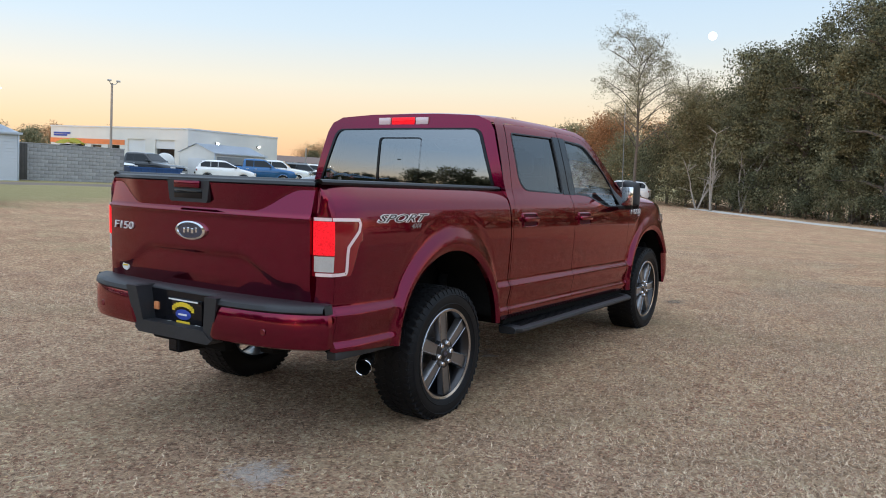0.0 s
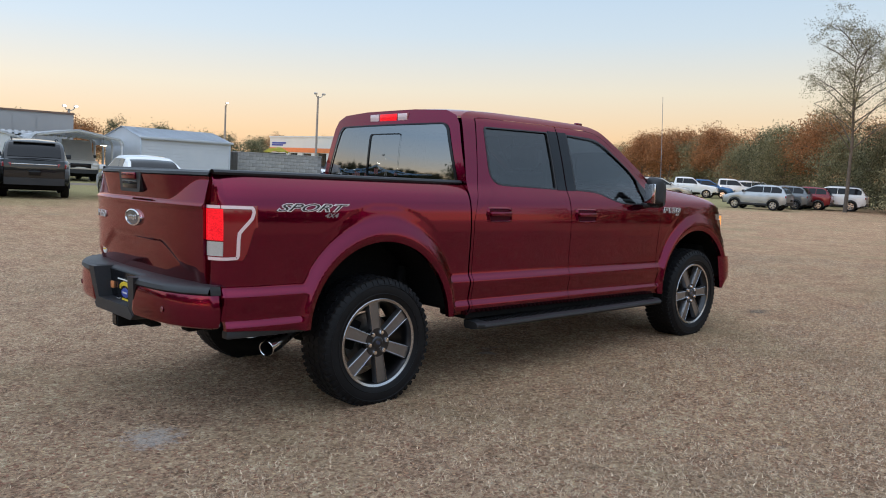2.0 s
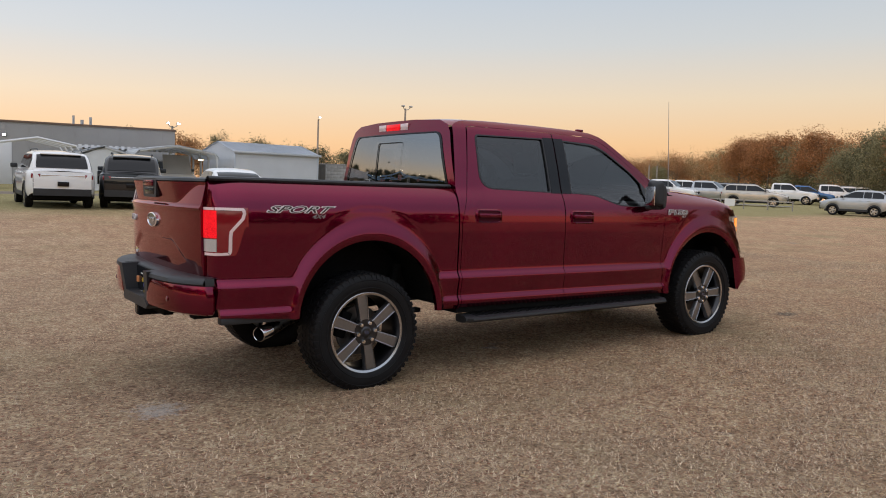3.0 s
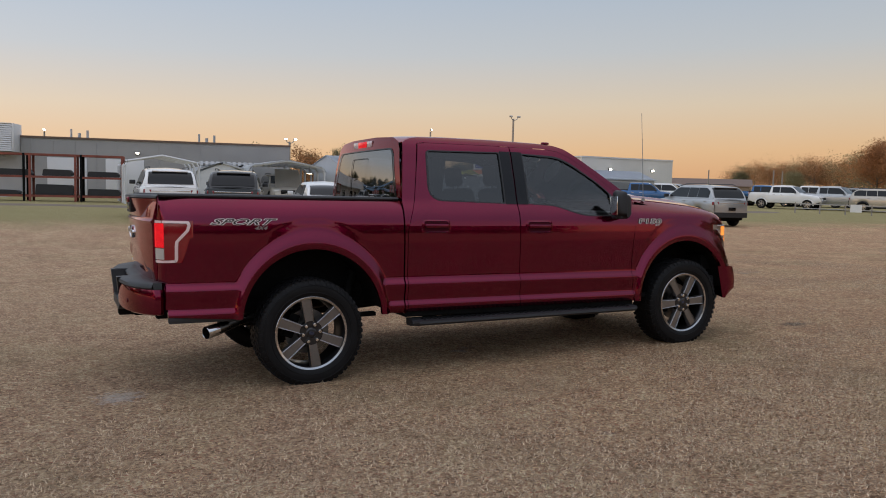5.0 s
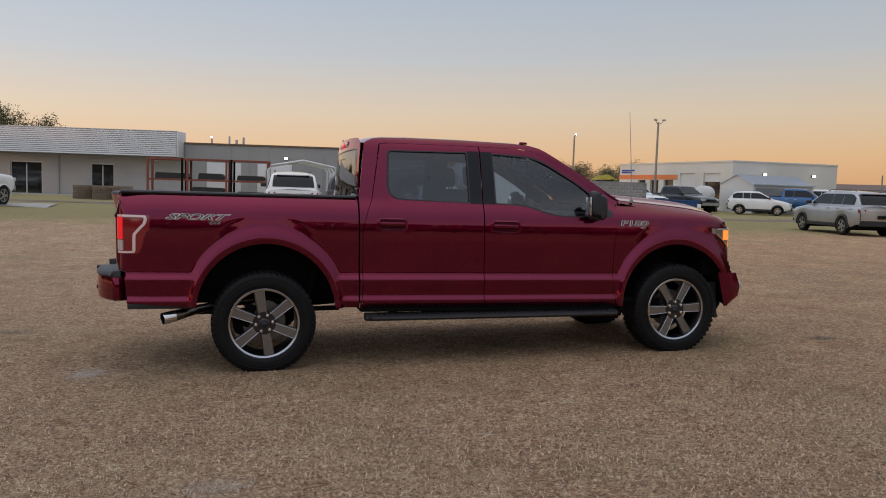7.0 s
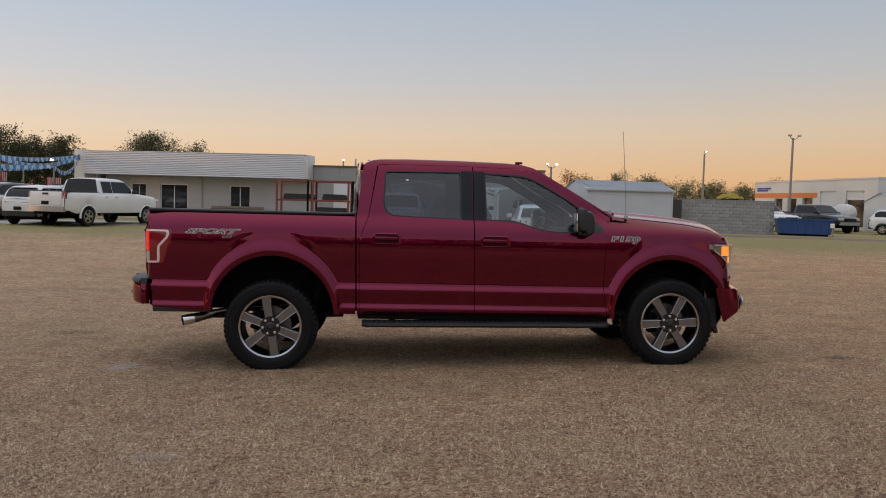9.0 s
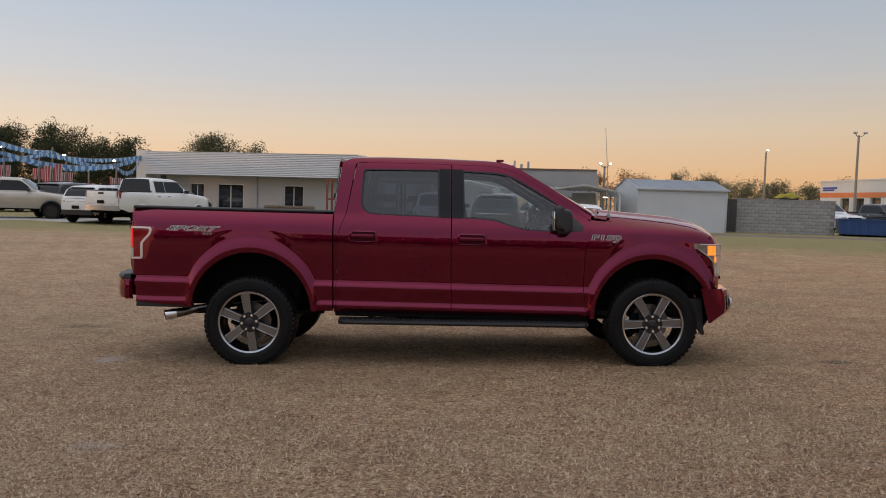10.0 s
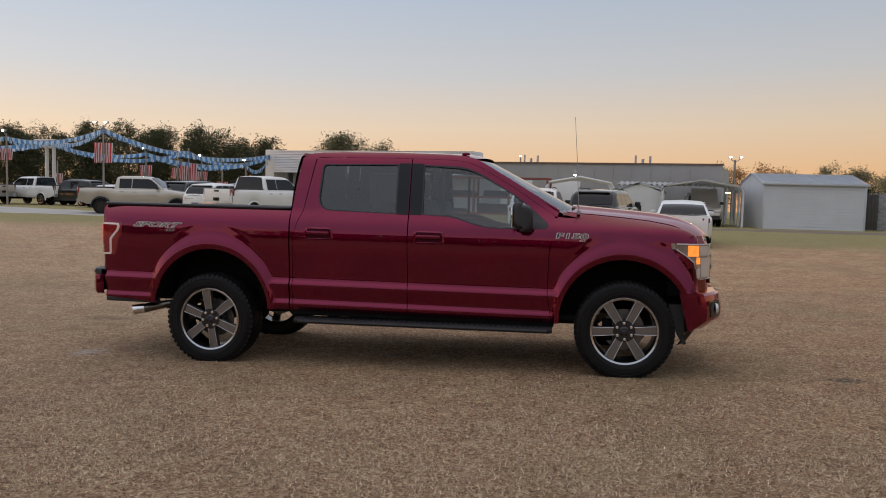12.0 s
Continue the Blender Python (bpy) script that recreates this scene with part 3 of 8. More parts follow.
def build_side(sgn, side):
    lab = ""
    part("bedside", panel(arch_xs(-1.062, 0.742, 110, *[ARCHES[0][k] for k in (0, 2)]), bed_low, lambda x: 1.402, sgn, shoulder=0.035), RED, truck)
    rd, fd = (lambda z: door_split(z, 0)), (lambda z: door_split(z, 1))
    ff = lambda z: door_split(z, 2)
    d1 = part("rear_door", skewed_panel(rd, fd, 0.505, Z_DOOR, sgn), RED, truck)
    d2 = part("front_door", skewed_panel(fd, ff, 0.505, Z_DOOR, sgn), RED, truck)
    part("front_fender", panel(arch_xs(3.098, 4.275, 76, *[ARCHES[1][k] for k in (0, 2)]), lambda x: 0.50 if x < 3.4 else 0.80, hood_edge, sgn, shoulder=0.05), RED, truck)
    # the strip of fender behind the front wheel that leans with the door edge
    part("fender_edge", skewed_panel(ff, lambda z: 3.104, 0.50, 1.33, sgn, 0.002, 6), RED, truck)
    # cab corner between bed and rear door
    part("cab_corner", skewed_panel(lambda z: float(np.interp(z, [0.48, 1.40, 1.88], [0.752, 0.752, 0.815])), rd, 0.49, 1.868, sgn, 0.002, 8), RED, truck)
    # roof rail and windscreen pillar
    bm = bmesh.new()
    xs = lin(0.945, 3.12, 70)

    def rail(x, v):
        xo = x + (0 if x > 1.0 else -0.10 * (1.0 - x) / 0.06)
        lo, up = (x, door_top(x) + 0.003), (x + 0.02 * float(smooth((x - 2.2) / 0.3)), roof_edge(x))
        px, pz = lo[0] + (up[0] - lo[0]) * v, lo[1] + (up[1] - lo[1]) * v
        return Vector((px, sgn * half_width(px, pz), pz))
    sheet(bm, rail, xs, lin(0, 1, 7))
    sheet(bm, lambda x, v: Vector((x, sgn * (half_width(x, roof_edge(x)) - 0.035 * v), roof_edge(x) + 0.006 * v)), lin(0.82, 3.12, 70), [0, 0.5, 1])
    sheet(bm, lambda x, v: Vector((x, sgn * half_width(x, 1.868 + (roof_edge(x) - 1.868) * v), 1.868 + (roof_edge(x) - 1.868) * v)), lin(0.815, 0.947, 8), lin(0, 1, 5))
    part("roof_rail", rake(bm), RED, truck)
    # upper halves of the doors round the windows
    f0 = side_at(sgn)
    zt = [(x, door_top(x)) for x in lin(1.832, 0.95, 10)]
    outer_r = [(1.829, Z_DOOR)] + zt + [(0.862, 1.40), (0.815, 1.28), (0.790, Z_DOOR)]
    outer_r = [(x + (0.003 if x < 1.5 else -0.003), z) for x, z in outer_r]
    bm = bmesh.new()
    ring(bm, outer_r, [(x * 1.0, z) for x, z in REAR_WIN], (1.36, 1.60), f0, 6)
    rim_in(bm, Vector((0, -sgn * 0.022, 0)))
    part("window_frame", rake(bm), RED, d1)
    outer_f = [(1.835, Z_DOOR)] + [(x, door_top(x)) for x in lin(1.838, 3.10, 24)] + [(3.098, 1.33), (3.08, Z_DOOR)]
    bm = bmesh.new()
    ring(bm, outer_f, FRONT_WIN, (2.25, 1.56), f0, 6, 96)
    rim_in(bm, Vector((0, -sgn * 0.022, 0)))
    part("window_frame", rake(bm), RED, d2)
    # glass, set in a little
    g = side_at(sgn, -0.012)
    bm = bmesh.new()
    filled(bm, REAR_WIN, (1.36, 1.60), g)
    part("window_glass", rake(outward(bm, (1.5, 0, 1.6))), GLASS_DARK, d1, "dark tinted glass")
    bm = bmesh.new()
    filled(bm, FRONT_WIN, (2.25, 1.56), g)
    part("window_glass", rake(outward(bm, (2.2, 0, 1.5))), GLASS_LIGHT, d2)
    # black seals round the windows
    for win, c, d in ((REAR_WIN, (1.36, 1.60), d1), (FRONT_WIN, (2.25, 1.56), d2)):
        bm = bmesh.new()
        inn = [tuple(Vector(c) + (Vector(p) - Vector(c)) * (1 - 0.016 / (Vector(p) - Vector(c)).length)) for p in win]
        ring(bm, win, inn, c, side_at(sgn, 0.002), 2, 96)
        rim_in(bm, Vector((0, -sgn * 0.012, 0)))
        part("seal", rake(bm), BLACK_PLASTIC, d)
    # gloss black pillar between the doors
    for x0, x1, d in ((1.722, 1.825, d1), (1.838, 1.942, d2)):
        bm = bmesh.new()
        sheet(bm, lambda x, z: Vector((x, sgn * (half_width(x, z) + 0.003), z)), lin(x0, x1, 4), lin(1.385, 1.840, 12))
        rim_in(bm, Vector((0, -sgn * 0.01, 0)))
        part("pillar_trim", rake(bm), GLOSS_BLACK, d, "gloss black pillar cover")
    # black sail behind the mirror
    bm = bmesh.new()
    filled(bm, [(2.86, 1.295), (2.86, 1.505), (3.05, 1.335), (3.03, 1.297)], (2.92, 1.36), side_at(sgn, 0.004), 3, 12)
    rim_in(bm, Vector((0, -sgn * 0.01, 0)))
    part("mirror_sail", rake(bm), BLACK_PLASTIC, d2)
    # bright lower edge of windows is plain; door handles
    for (x0, x1, zc), d in (((0.905, 1.150, 1.195), d1), ((1.892, 2.150, 1.192), d2)):
        bm = bmesh.new()
        out = rounded([(x0 - .008, zc - 0.054), (x0 - .008, zc + 0.054), (x1 + .008, zc + 0.054), (x1 + .008, zc - 0.054)], 0.03)
        inn = rounded([(x0 + .014, zc - 0.038), (x0 + .014, zc + 0.040), (x1 - .014, zc + 0.040), (x1 - .014, zc - 0.038)], 0.018)
        cx, cw = (x0 + x1) / 2, (x1 - x0) / 2
        ring(bm, out, inn, (cx, zc), lambda x, z: Vector((x, sgn * (half_width(x, z) + 0.009 * max(0.0, 1 - (max(abs(x - cx) / cw, abs(z - zc) / 0.051) - 0.88) ** 2 / 0.02)), z)), 5, 40)
        rim_in(bm, Vector((0, -sgn * 0.010, 0)))
        part("handle_rim", rake(bm), RED, d)
        # the cup lies almost flush; its shade is in the darker red
        bm = bmesh.new()
        filled(bm, inn, ((x0 + x1) / 2, zc), lambda x, z: Vector((x, sgn * (half_width(x, z) + 0.0025), z)), 3, 24)
        part("handle_cup", rake(bm), CUP_SHADE_RED, d)
        bm = bmesh.new()
        yb = half_width(x0, zc)
        box(bm, (x0 + 0.012, yb - 0.004, zc - 0.012), (x1 - 0.020, yb + 0.034, zc + 0.024), 0.012, Matrix.Diagonal((1, sgn, 1, 1)))
        part("door_handle", rake(bm), RED, d)
    # mirror
    mir = bmesh.new()
    x0, z0 = 2.838, 1.392

    def mirror(u, v):
        a = 2 * math.pi * u
        k = math.cos(math.pi * (v - 0.5))
        k = max(0.0, k) ** 0.35
        px = 0.088 * math.copysign(abs(math.cos(a)) ** 0.6, math.cos(a)) * k
        pz = 0.122 * math.copysign(abs(math.sin(a)) ** 0.55, math.sin(a)) * (0.86 + 0.14 * k)
        return Vector((x0 + px, sgn * (0.965 + 0.150 * v), z0 + pz * (1.0 - 0.12 * v) - 0.01 + 0.03 * (px < 0)))
    sheet(mir, mirror, lin(0, 1, 33), [0.0, 0.03, 0.08, 0.16, 0.3, 0.5, 0.7, 0.84, 0.92, 0.97, 1.0])
    bmesh.ops.remove_doubles(mir, verts=mir.verts, dist=0.0005)
    mo = part("door_mirror", rake(mir), BLACK_PLASTIC, truck, "black folding door mirror")
    bm = bmesh.new()
    box(bm, (x0 - 0.03, 0.86, 1.265), (x0 + 0.07, 1.00, 1.305), 0.015, Matrix.Diagonal((1, sgn, 1, 1)))
    box(bm, (x0 - 0.02, 0.98, 1.268), (x0 + 0.06, 1.06, 1.300), 0.012, Matrix.Diagonal((1, sgn, 1, 1)))
    part("mirror_arm", rake(bm), BLACK_PLASTIC, mo)
    bm = bmesh.new()
    box(bm, (x0 - 0.093, 0.985, 1.305), (x0 - 0.081, 1.090, 1.470), 0.004, Matrix.Diagonal((1, sgn, 1, 1)))
    part("mirror_glass", rake(bm), CHROME, mo)
    # bed rail cap
    bm = bmesh.new()
    sheet(bm, lambda x, v: Vector((x, sgn * [0.850, 0.856, 0.848, 0.830, 0.812, 0.796, 0.796][v], [1.398, 1.412, 1.423, 1.427, 1.423, 1.412, 1.36][v])), lin(-1.098, 0.735, 24), range(7))
    bmesh.ops.holes_fill(bm, edges=[e for e in bm.edges if e.is_boundary])
    part("bed_rail_cap", rake(bm), BLACK_PLASTIC, truck, "black plastic bed rail cap")
    # wheel arch liners
    for cx, cz, r in ARCHES:
        bm = bmesh.new()
        sheet(bm, lambda a, v: Vector((cx + (r + 0.012) * math.cos(a), sgn * (0.935 - 0.40 * v), cz + (r + 0.012) * math.sin(a))), lin(0.04 * math.pi, 0.96 * math.pi, 33), [0, 0.3, 0.6, 1])
        part("arch_liner", rake(bm), UNDER, truck)
    # running board
    bm = bmesh.new()
    prof = [(0.845, 0.425), (0.985, 0.420), (1.010, 0.408), (1.014, 0.392), (1.000, 0.376), (0.96, 0.368), (0.86, 0.368), (0.845, 0.385)]
    xs = [0.80, 0.815, 0.85] + lin(0.95, 2.95, 12) + [3.05, 3.075, 3.088]
    cols = []
    for x in xs:
        k = 1.0 if 0.84 < x < 3.06 else 0.8
        cols.append([bm.verts.new((x, sgn * (0.84 + (y - 0.84) * k), z - 0.012 * (x - 0.8) + 0.018)) for y, z in prof])
    for a, b in zip(cols, cols[1:]):
        for i in range(len(prof)):
            j = (i + 1) % len(prof)
            bm.faces.new((a[i], a[j], b[j], b[i]))
    bm.faces.new(cols[0])
    bm.faces.new(cols[-1][::-1])
    rb = part("running_board", bm, BLACK_PLASTIC, truck, "black moulded running board")
    bm = bmesh.new()
    for k in range(46):
        x = 0.90 + k * 0.046
        z = 0.420 - 0.012 * (x - 0.8) + 0.018
        box(bm, (x, 0.885, z - 0.006), (x + 0.022, 0.975, z + 0.007), 0, Matrix.Diagonal((1, sgn, 1, 1)))
    part("step_tread", bm, RUBBER, rb)
    for x in (1.05, 2.0, 2.9):
        bm = bmesh.new()
        box(bm, (x, 0.60, 0.40), (x + 0.06, 0.90, 0.43), 0.006, Matrix.Diagonal((1, sgn, 1, 1)))
        part("step_bracket", bm, UNDER, rb)
    # rocker underside
    part("sill", rake(boxes(((0.76, min(sgn * 0.62, sgn * 0.90), 0.455), (3.10, max(sgn * 0.62, sgn * 0.90), 0.52)), bevel=0.015)), UNDER, truck)


BADGE_PALE = surface("pale_badge_metal", (0.80, 0.80, 0.81), 0.30, 0.2, var=0.1)
LAMP_SHELL = surface("silvered_lamp_shell", (0.42, 0.40, 0.40), 0.18, 0.8, var=0.2, fine=120, coat=1)
BADGE_RED_DARK = car_paint("shadowed_red_paint", (0.16, 0.003, 0.012), 0.5, 0.32)
build_side(-1, "right")
build_side(1, "left")

# roof
bm = bmesh.new()
sheet(bm, lambda x, v: Vector((x + 0.07 * (1 - v * v) * float(smooth((x - 2.0) / 0.4)) - 0.02 * (1 - v * v) * float(smooth((1.0 - x) / 0.2)),
                               v * (half_width(x, roof_edge(x)) - 0.034), roof_edge(x) + 0.006 + 0.032 * (1 - v * v))), lin(0.815, 2.40, 40), lin(-1, 1, 25))
part("roof", rake(bm), RED, truck)
part("headliner", rake(boxes(((0.9, -0.62, 1.862), (2.3, 0.62, 1.872)))), HEADLINER, truck)
bm = bmesh.new()
box(bm, (2.26, -0.62, 1.930), (2.33, -0.585, 1.952), 0.006)
part("roof_aerial", rake(bm), RED, truck)

# cab back wall and rear window
REAR_GLASS = rounded([(-0.815, 1.405), (-0.665, 1.835), (0.665, 1.835), (0.815, 1.405)], [0.03, 0.07, 0.07, 0.03])


def back_x(y, z):
    s = max(0.0, z - 1.40)
    return 0.752 + 0.035 * s + 0.19 * s * s - 0.065 * (1 - min(1.0, (y / 0.9) ** 2))


bm = bmesh.new()
outer = [(-0.925, 0.80), (-0.935, 1.20), (-0.90, 1.365), (-0.83, 1.60), (-0.765, 1.82), (-0.722, 1.885), (-0.62, 1.925), (-0.3, 1.940), (0.3, 1.940), (0.62, 1.925), (0.722, 1.885), (0.765, 1.82), (0.83, 1.60), (0.90, 1.365), (0.935, 1.20), (0.925, 0.80)]
ring(bm, outer, REAR_GLASS, (0, 1.6), lambda y, z: Vector((back_x(y, z), y, z)), 5, 64)
part("cab_back", rake(bm), RED, truck)
bm = bmesh.new()
inner = [tuple(Vector((0, 1.6)) + (Vector(p) - Vector((0, 1.6))) * (1 - 0.024 / (Vector(p) - Vector((0, 1.6))).length)) for p in REAR_GLASS]
ring(bm, REAR_GLASS, inner, (0, 1.6), lambda y, z: Vector((back_x(y, z) - 0.004, y, z)), 2, 64)
part("rear_window_seal", rake(bm), GLOSS_BLACK, truck)
bm = bmesh.new()
filled(bm, REAR_GLASS, (0, 1.6), lambda y, z: Vector((back_x(y, z) + 0.004, y, z)), 8, 64)
rw = part("rear_window", rake(outward(bm, (2.0, 0, 1.5))), GLASS_REAR, truck, "tinted rear window")
bm = bmesh.new()
so = rounded([(-0.185, 1.435), (-0.185, 1.765), (0.205, 1.765), (0.205, 1.435)], 0.03)
si = rounded([(-0.183, 1.443), (-0.183, 1.757), (0.187, 1.757), (0.187, 1.443)], 0.025)
ring(bm, so, si, (0.01, 1.6), lambda y, z: Vector((back_x(y, z) - 0.002, y, z)), 2, 48)
part("slider_frame", rake(bm), GLOSS_BLACK, rw)
# high brake lamp
bl = part("high_brake_lamp", rake(boxes(((0.748, -0.235, 1.856), (0.80, 0.235, 1.918)), bevel=0.008)), LAMP_REDDULL, truck)
for s in (-0.172, 0.172):
    part("cargo_lens", rake(boxes(((0.742, s - 0.055, 1.860), (0.79, s + 0.055, 1.914)), bevel=0.006)), LAMP_PALE, bl)
part("stop_lens", rake(boxes(((0.742, -0.105, 1.860), (0.79, 0.105, 1.914)), bevel=0.006)), LAMP_RED, bl, "lit red stop lens")

# windscreen
def shield(u, v):
    w = 0.665 + 0.115 * (1 - v)
    y = u * w
    x = 3.165 - 0.775 * v + (0.17 * (1 - v) + 0.07 * v) * (1 - u * u)
    z = 1.440 + 0.455 * v + 0.012 * (1 - u * u)
    return Vector((x, y, z))


bm = bmesh.new()
sheet(bm, shield, lin(-1, 1, 25), lin(0, 1, 12))
part("windscreen", rake(outward(bm, (2.0, 0, 1.0))), GLASS_SHIELD, truck)
for s in (-1, 1):
    bm = bmesh.new()
    sheet(bm, lambda v, w: shield(s, v) + Vector((0.012 * w, s * 0.045 * w, -0.015 * w)), lin(0, 1, 14), [0, 0.5, 1.0])
    part("windscreen_pillar", rake(bm), RED, truck)
bm = bmesh.new()
sheet(bm, lambda u, w: shield(u, 0) + Vector((0.02 + 0.16 * w, 0, -0.015 - 0.03 * w)), lin(-1.06, 1.06, 20), [0, 0.4, 1.0])
part("cowl", rake(bm), BLACK_PLASTIC, truck)
for s in (0, 1):
    bm = bmesh.new()
    y0 = -0.55 + 0.72 * s
    pts = [shield((y0 + k * 0.09) / 0.78, 0.03 + 0.010 * k) + Vector((0.02, 0, 0.018)) for k in range(7)]
    tube(bm, pts, 0.009, 6)
    tube(bm, [shield(y0 / 0.78, 0) + Vector((0.05, 0, 0.0)), pts[3] + Vector((0.01, 0, 0.012))], 0.010, 6)
    part("wiper", rake(bm), BLACK_PLASTIC, truck)

# bonnet
bm = bmesh.new()


def hood(x, v):
    a = abs(v)
    w = half_width(x, hood_edge(x)) - 0.052
    crown = 0.052 * (1 - a ** 2.2) + 0.018 * float(smooth((0.62 - a) / 0.10)) * float(smooth((4.3 - x) / 0.4))
    fall = -0.03 * float(smooth((x - 4.1) / 0.25))
    dx = (0.16 * (1 - a * a)) * float(smooth((x - 3.3) / 1.0)) + 0.06 * (1 - a * a) * float(smooth((3.5 - x) / 0.3))
    return Vector((x + dx, v * w, hood_edge(x) + 0.004 + crown + fall))


sheet(bm, hood, lin(3.20, 4.285, 34), lin(-1, 1, 41))
rim_in(bm, Vector((0, 0, -0.03)))
part("bonnet", rake(bm), RED, truck)

# nose: a plan curve from one side round the front to the other
def nose(y, z, off=0.0):
    a = abs(y) / 0.92
    x = 4.462 - 0.195 * a ** 3.2 - 0.05 * float(smooth((z - 1.05) / 0.25)) * 1.0
    return Vector((x + off, y, z))


bm = bmesh.new()
sheet(bm, lambda y, z: nose(y, z, -0.012), lin(-0.635, 0.635, 31), lin(0.80, 1.275, 16))
part("nose_panel", rake(bm), RED, truck)
gr = bmesh.new()
sheet(gr, lambda y, z: nose(y, z, 0.003), lin(-0.58, 0.58, 25), lin(0.88, 1.235, 10))
grille = part("grille", rake(gr), GLOSS_BLACK, truck, "dark front grille with grey bars")
for z0, z1 in ((0.985, 1.025), (1.085, 1.125)):
    bm = bmesh.new()
    sheet(bm, lambda y, v: nose(y, [z0, z0, z1, z1][v], [0.004, 0.014, 0.014, 0.004][v]), lin(-0.60, 0.60, 25), range(4))
    part("grille_bar", rake(bm), RIM_DARK, grille)
bm = bmesh.new()
go = rounded([(-0.62, 0.865), (-0.62, 1.25), (0.62, 1.25), (0.62, 0.865)], 0.05)
gi = rounded([(-0.575, 0.90), (-0.575, 1.215), (0.575, 1.215), (0.575, 0.90)], 0.04)
ring(bm, go, gi, (0, 1.06), lambda y, z: nose(y, z, 0.008), 3, 64)
rim_in(bm, Vector((-0.03, 0, 0)))
part("grille_frame", rake(bm), RIM_DARK, grille)
bm = bmesh.new()
lathe(bm, [(0.001, 0.0), (0.09, 0.0), (0.115, -0.01)], 32, m=Matrix.Translation((4.465, 0, 1.055)) @ Matrix.Rotation(radians(90), 4, "Z") @ Matrix.Diagonal((1, 1, 0.42, 1)))
part("oval_emblem", rake(bm), BADGE_BLUE, grille)


# head lamps wrap round the corner
def corner(s, z, sgn, off):
    """s runs 0 at the fender side to 1 at the grille."""
    pts = [(4.085, None), (4.19, None), (4.262, None), (4.30, 0.795), (4.378, 0.69), (4.405, 0.615)]
    t = s * 5
    i = min(4, int(t))
    f = t - i

    def get(k):
        x, y = pts[k]
        return Vector((x, y if y else half_width(x, min(z, 1.1)) + 0.0))
    p = get(i) * (1 - f) + get(i + 1) * f
    d = (get(min(5, i + 1)) - get(i)).normalized()
    nrm = Vector((-d.y, d.x)) * -1
    nrm = Vector((abs(nrm.x), abs(nrm.y)))
    p += nrm * off
    return Vector((p.x, sgn * p.y, z))


def lamp_low(s):
    return float(np.interp(s, [0, 0.08, 0.36, 0.42, 0.55, 1.0], [1.165, 1.135, 1.045, 0.915, 0.905, 0.915]))


for sgn in (-1, 1):
    bm = bmesh.new()
    sheet(bm, lambda s, z: corner(s, z, sgn, -0.006 - 0.05 * float(smooth((z - 1.18) / 0.1)) * s), lin(0.30, 1, 24), lin(0.80, 1.275, 14))
    part("corner_panel", rake(bm), RED, truck)
    bm = bmesh.new()
    sheet(bm, lambda s, v: corner(s, lamp_low(s) + (1.212 - 0.01 * s - lamp_low(s)) * v, sgn, 0.008), lin(0, 1, 41), lin(0, 1, 9))
    rim_in(bm, Vector((-0.03, -sgn * 0.02, 0)))
    hl = part("headlamp", rake(bm), LAMP_SHELL, truck, "headlamp with glowing amber marker")
    for (s0, s1, z0, z1, mt, nm) in ((0.22, 0.50, 1.105, 1.195, LAMP_AMBER, "amber_marker"), (0.40, 0.58, 1.04, 1.095, LAMP_AMBER, "amber_marker"), (0.54, 0.95, 1.11, 1.195, LAMP_CLEAR, "light_guide"), (0.43, 0.60, 0.925, 1.005, LAMP_CLEAR, "reflector"), (0.62, 0.95, 0.93, 1.09, LAMP_CLEAR, "reflector")):
        bm = bmesh.new()
        sheet(bm, lambda s, v: corner(s, z0 + (z1 - z0) * v, sgn, 0.014), lin(s0, s1, 8), lin(0, 1, 4))
        rim_in(bm, Vector((-0.012, -sgn * 0.008, 0)))
        part(nm, rake(bm), mt, hl)
    # pale rim line of the lamp
    bm = bmesh.new()
    tube(bm, [corner(s, lamp_low(s) + 0.004, sgn, 0.013) for s in lin(0.02, 0.98, 30)], 0.005, 6)
    tube(bm, [corner(s, 1.206, sgn, 0.013) for s in lin(0.02, 0.98, 20)], 0.005, 6)
    part("lamp_edge", rake(bm), CHROME, hl)

# front bumper
def front_bump(y, z):
    a = abs(y) / 0.93
    bulge = 0.03 * math.sin(math.pi * min(1, max(0, (z - 0.50) / 0.29)))
    return 4.545 - 0.22 * a ** 3.0 + bulge - 0.10 * max(0.0, 0.58 - z) / 0.1


bm = bmesh.new()
zs = [0.485, 0.50, 0.54, 0.58, 0.64, 0.70, 0.75, 0.785, 0.800]
ys = lin(-0.93, 0.93, 45)
sheet(bm, lambda y, z: Vector((front_bump(y, z) - (0.035 if z in (0.485, 0.800) else 0), y, z)), ys, zs)
for s in (-1, 1):
    sheet(bm, lambda u, z: Vector((4.13 + (front_bump(0.93, z) - 4.13) * u + (0.07 * (0.8 - z) / 0.3) * (1 - u), s * (0.93 + 0.018 * math.sin(math.pi * u)), z)), lin(0, 1, 8), zs)
sheet(bm, lambda y, v: Vector((front_bump(y, 0.80) - 0.035 - v * 0.2, y, 0.800 + 0.002 * v)), ys, [0, 1])
fb = part("front_bumper", rake(bm), RED, truck, "body-coloured front bumper")
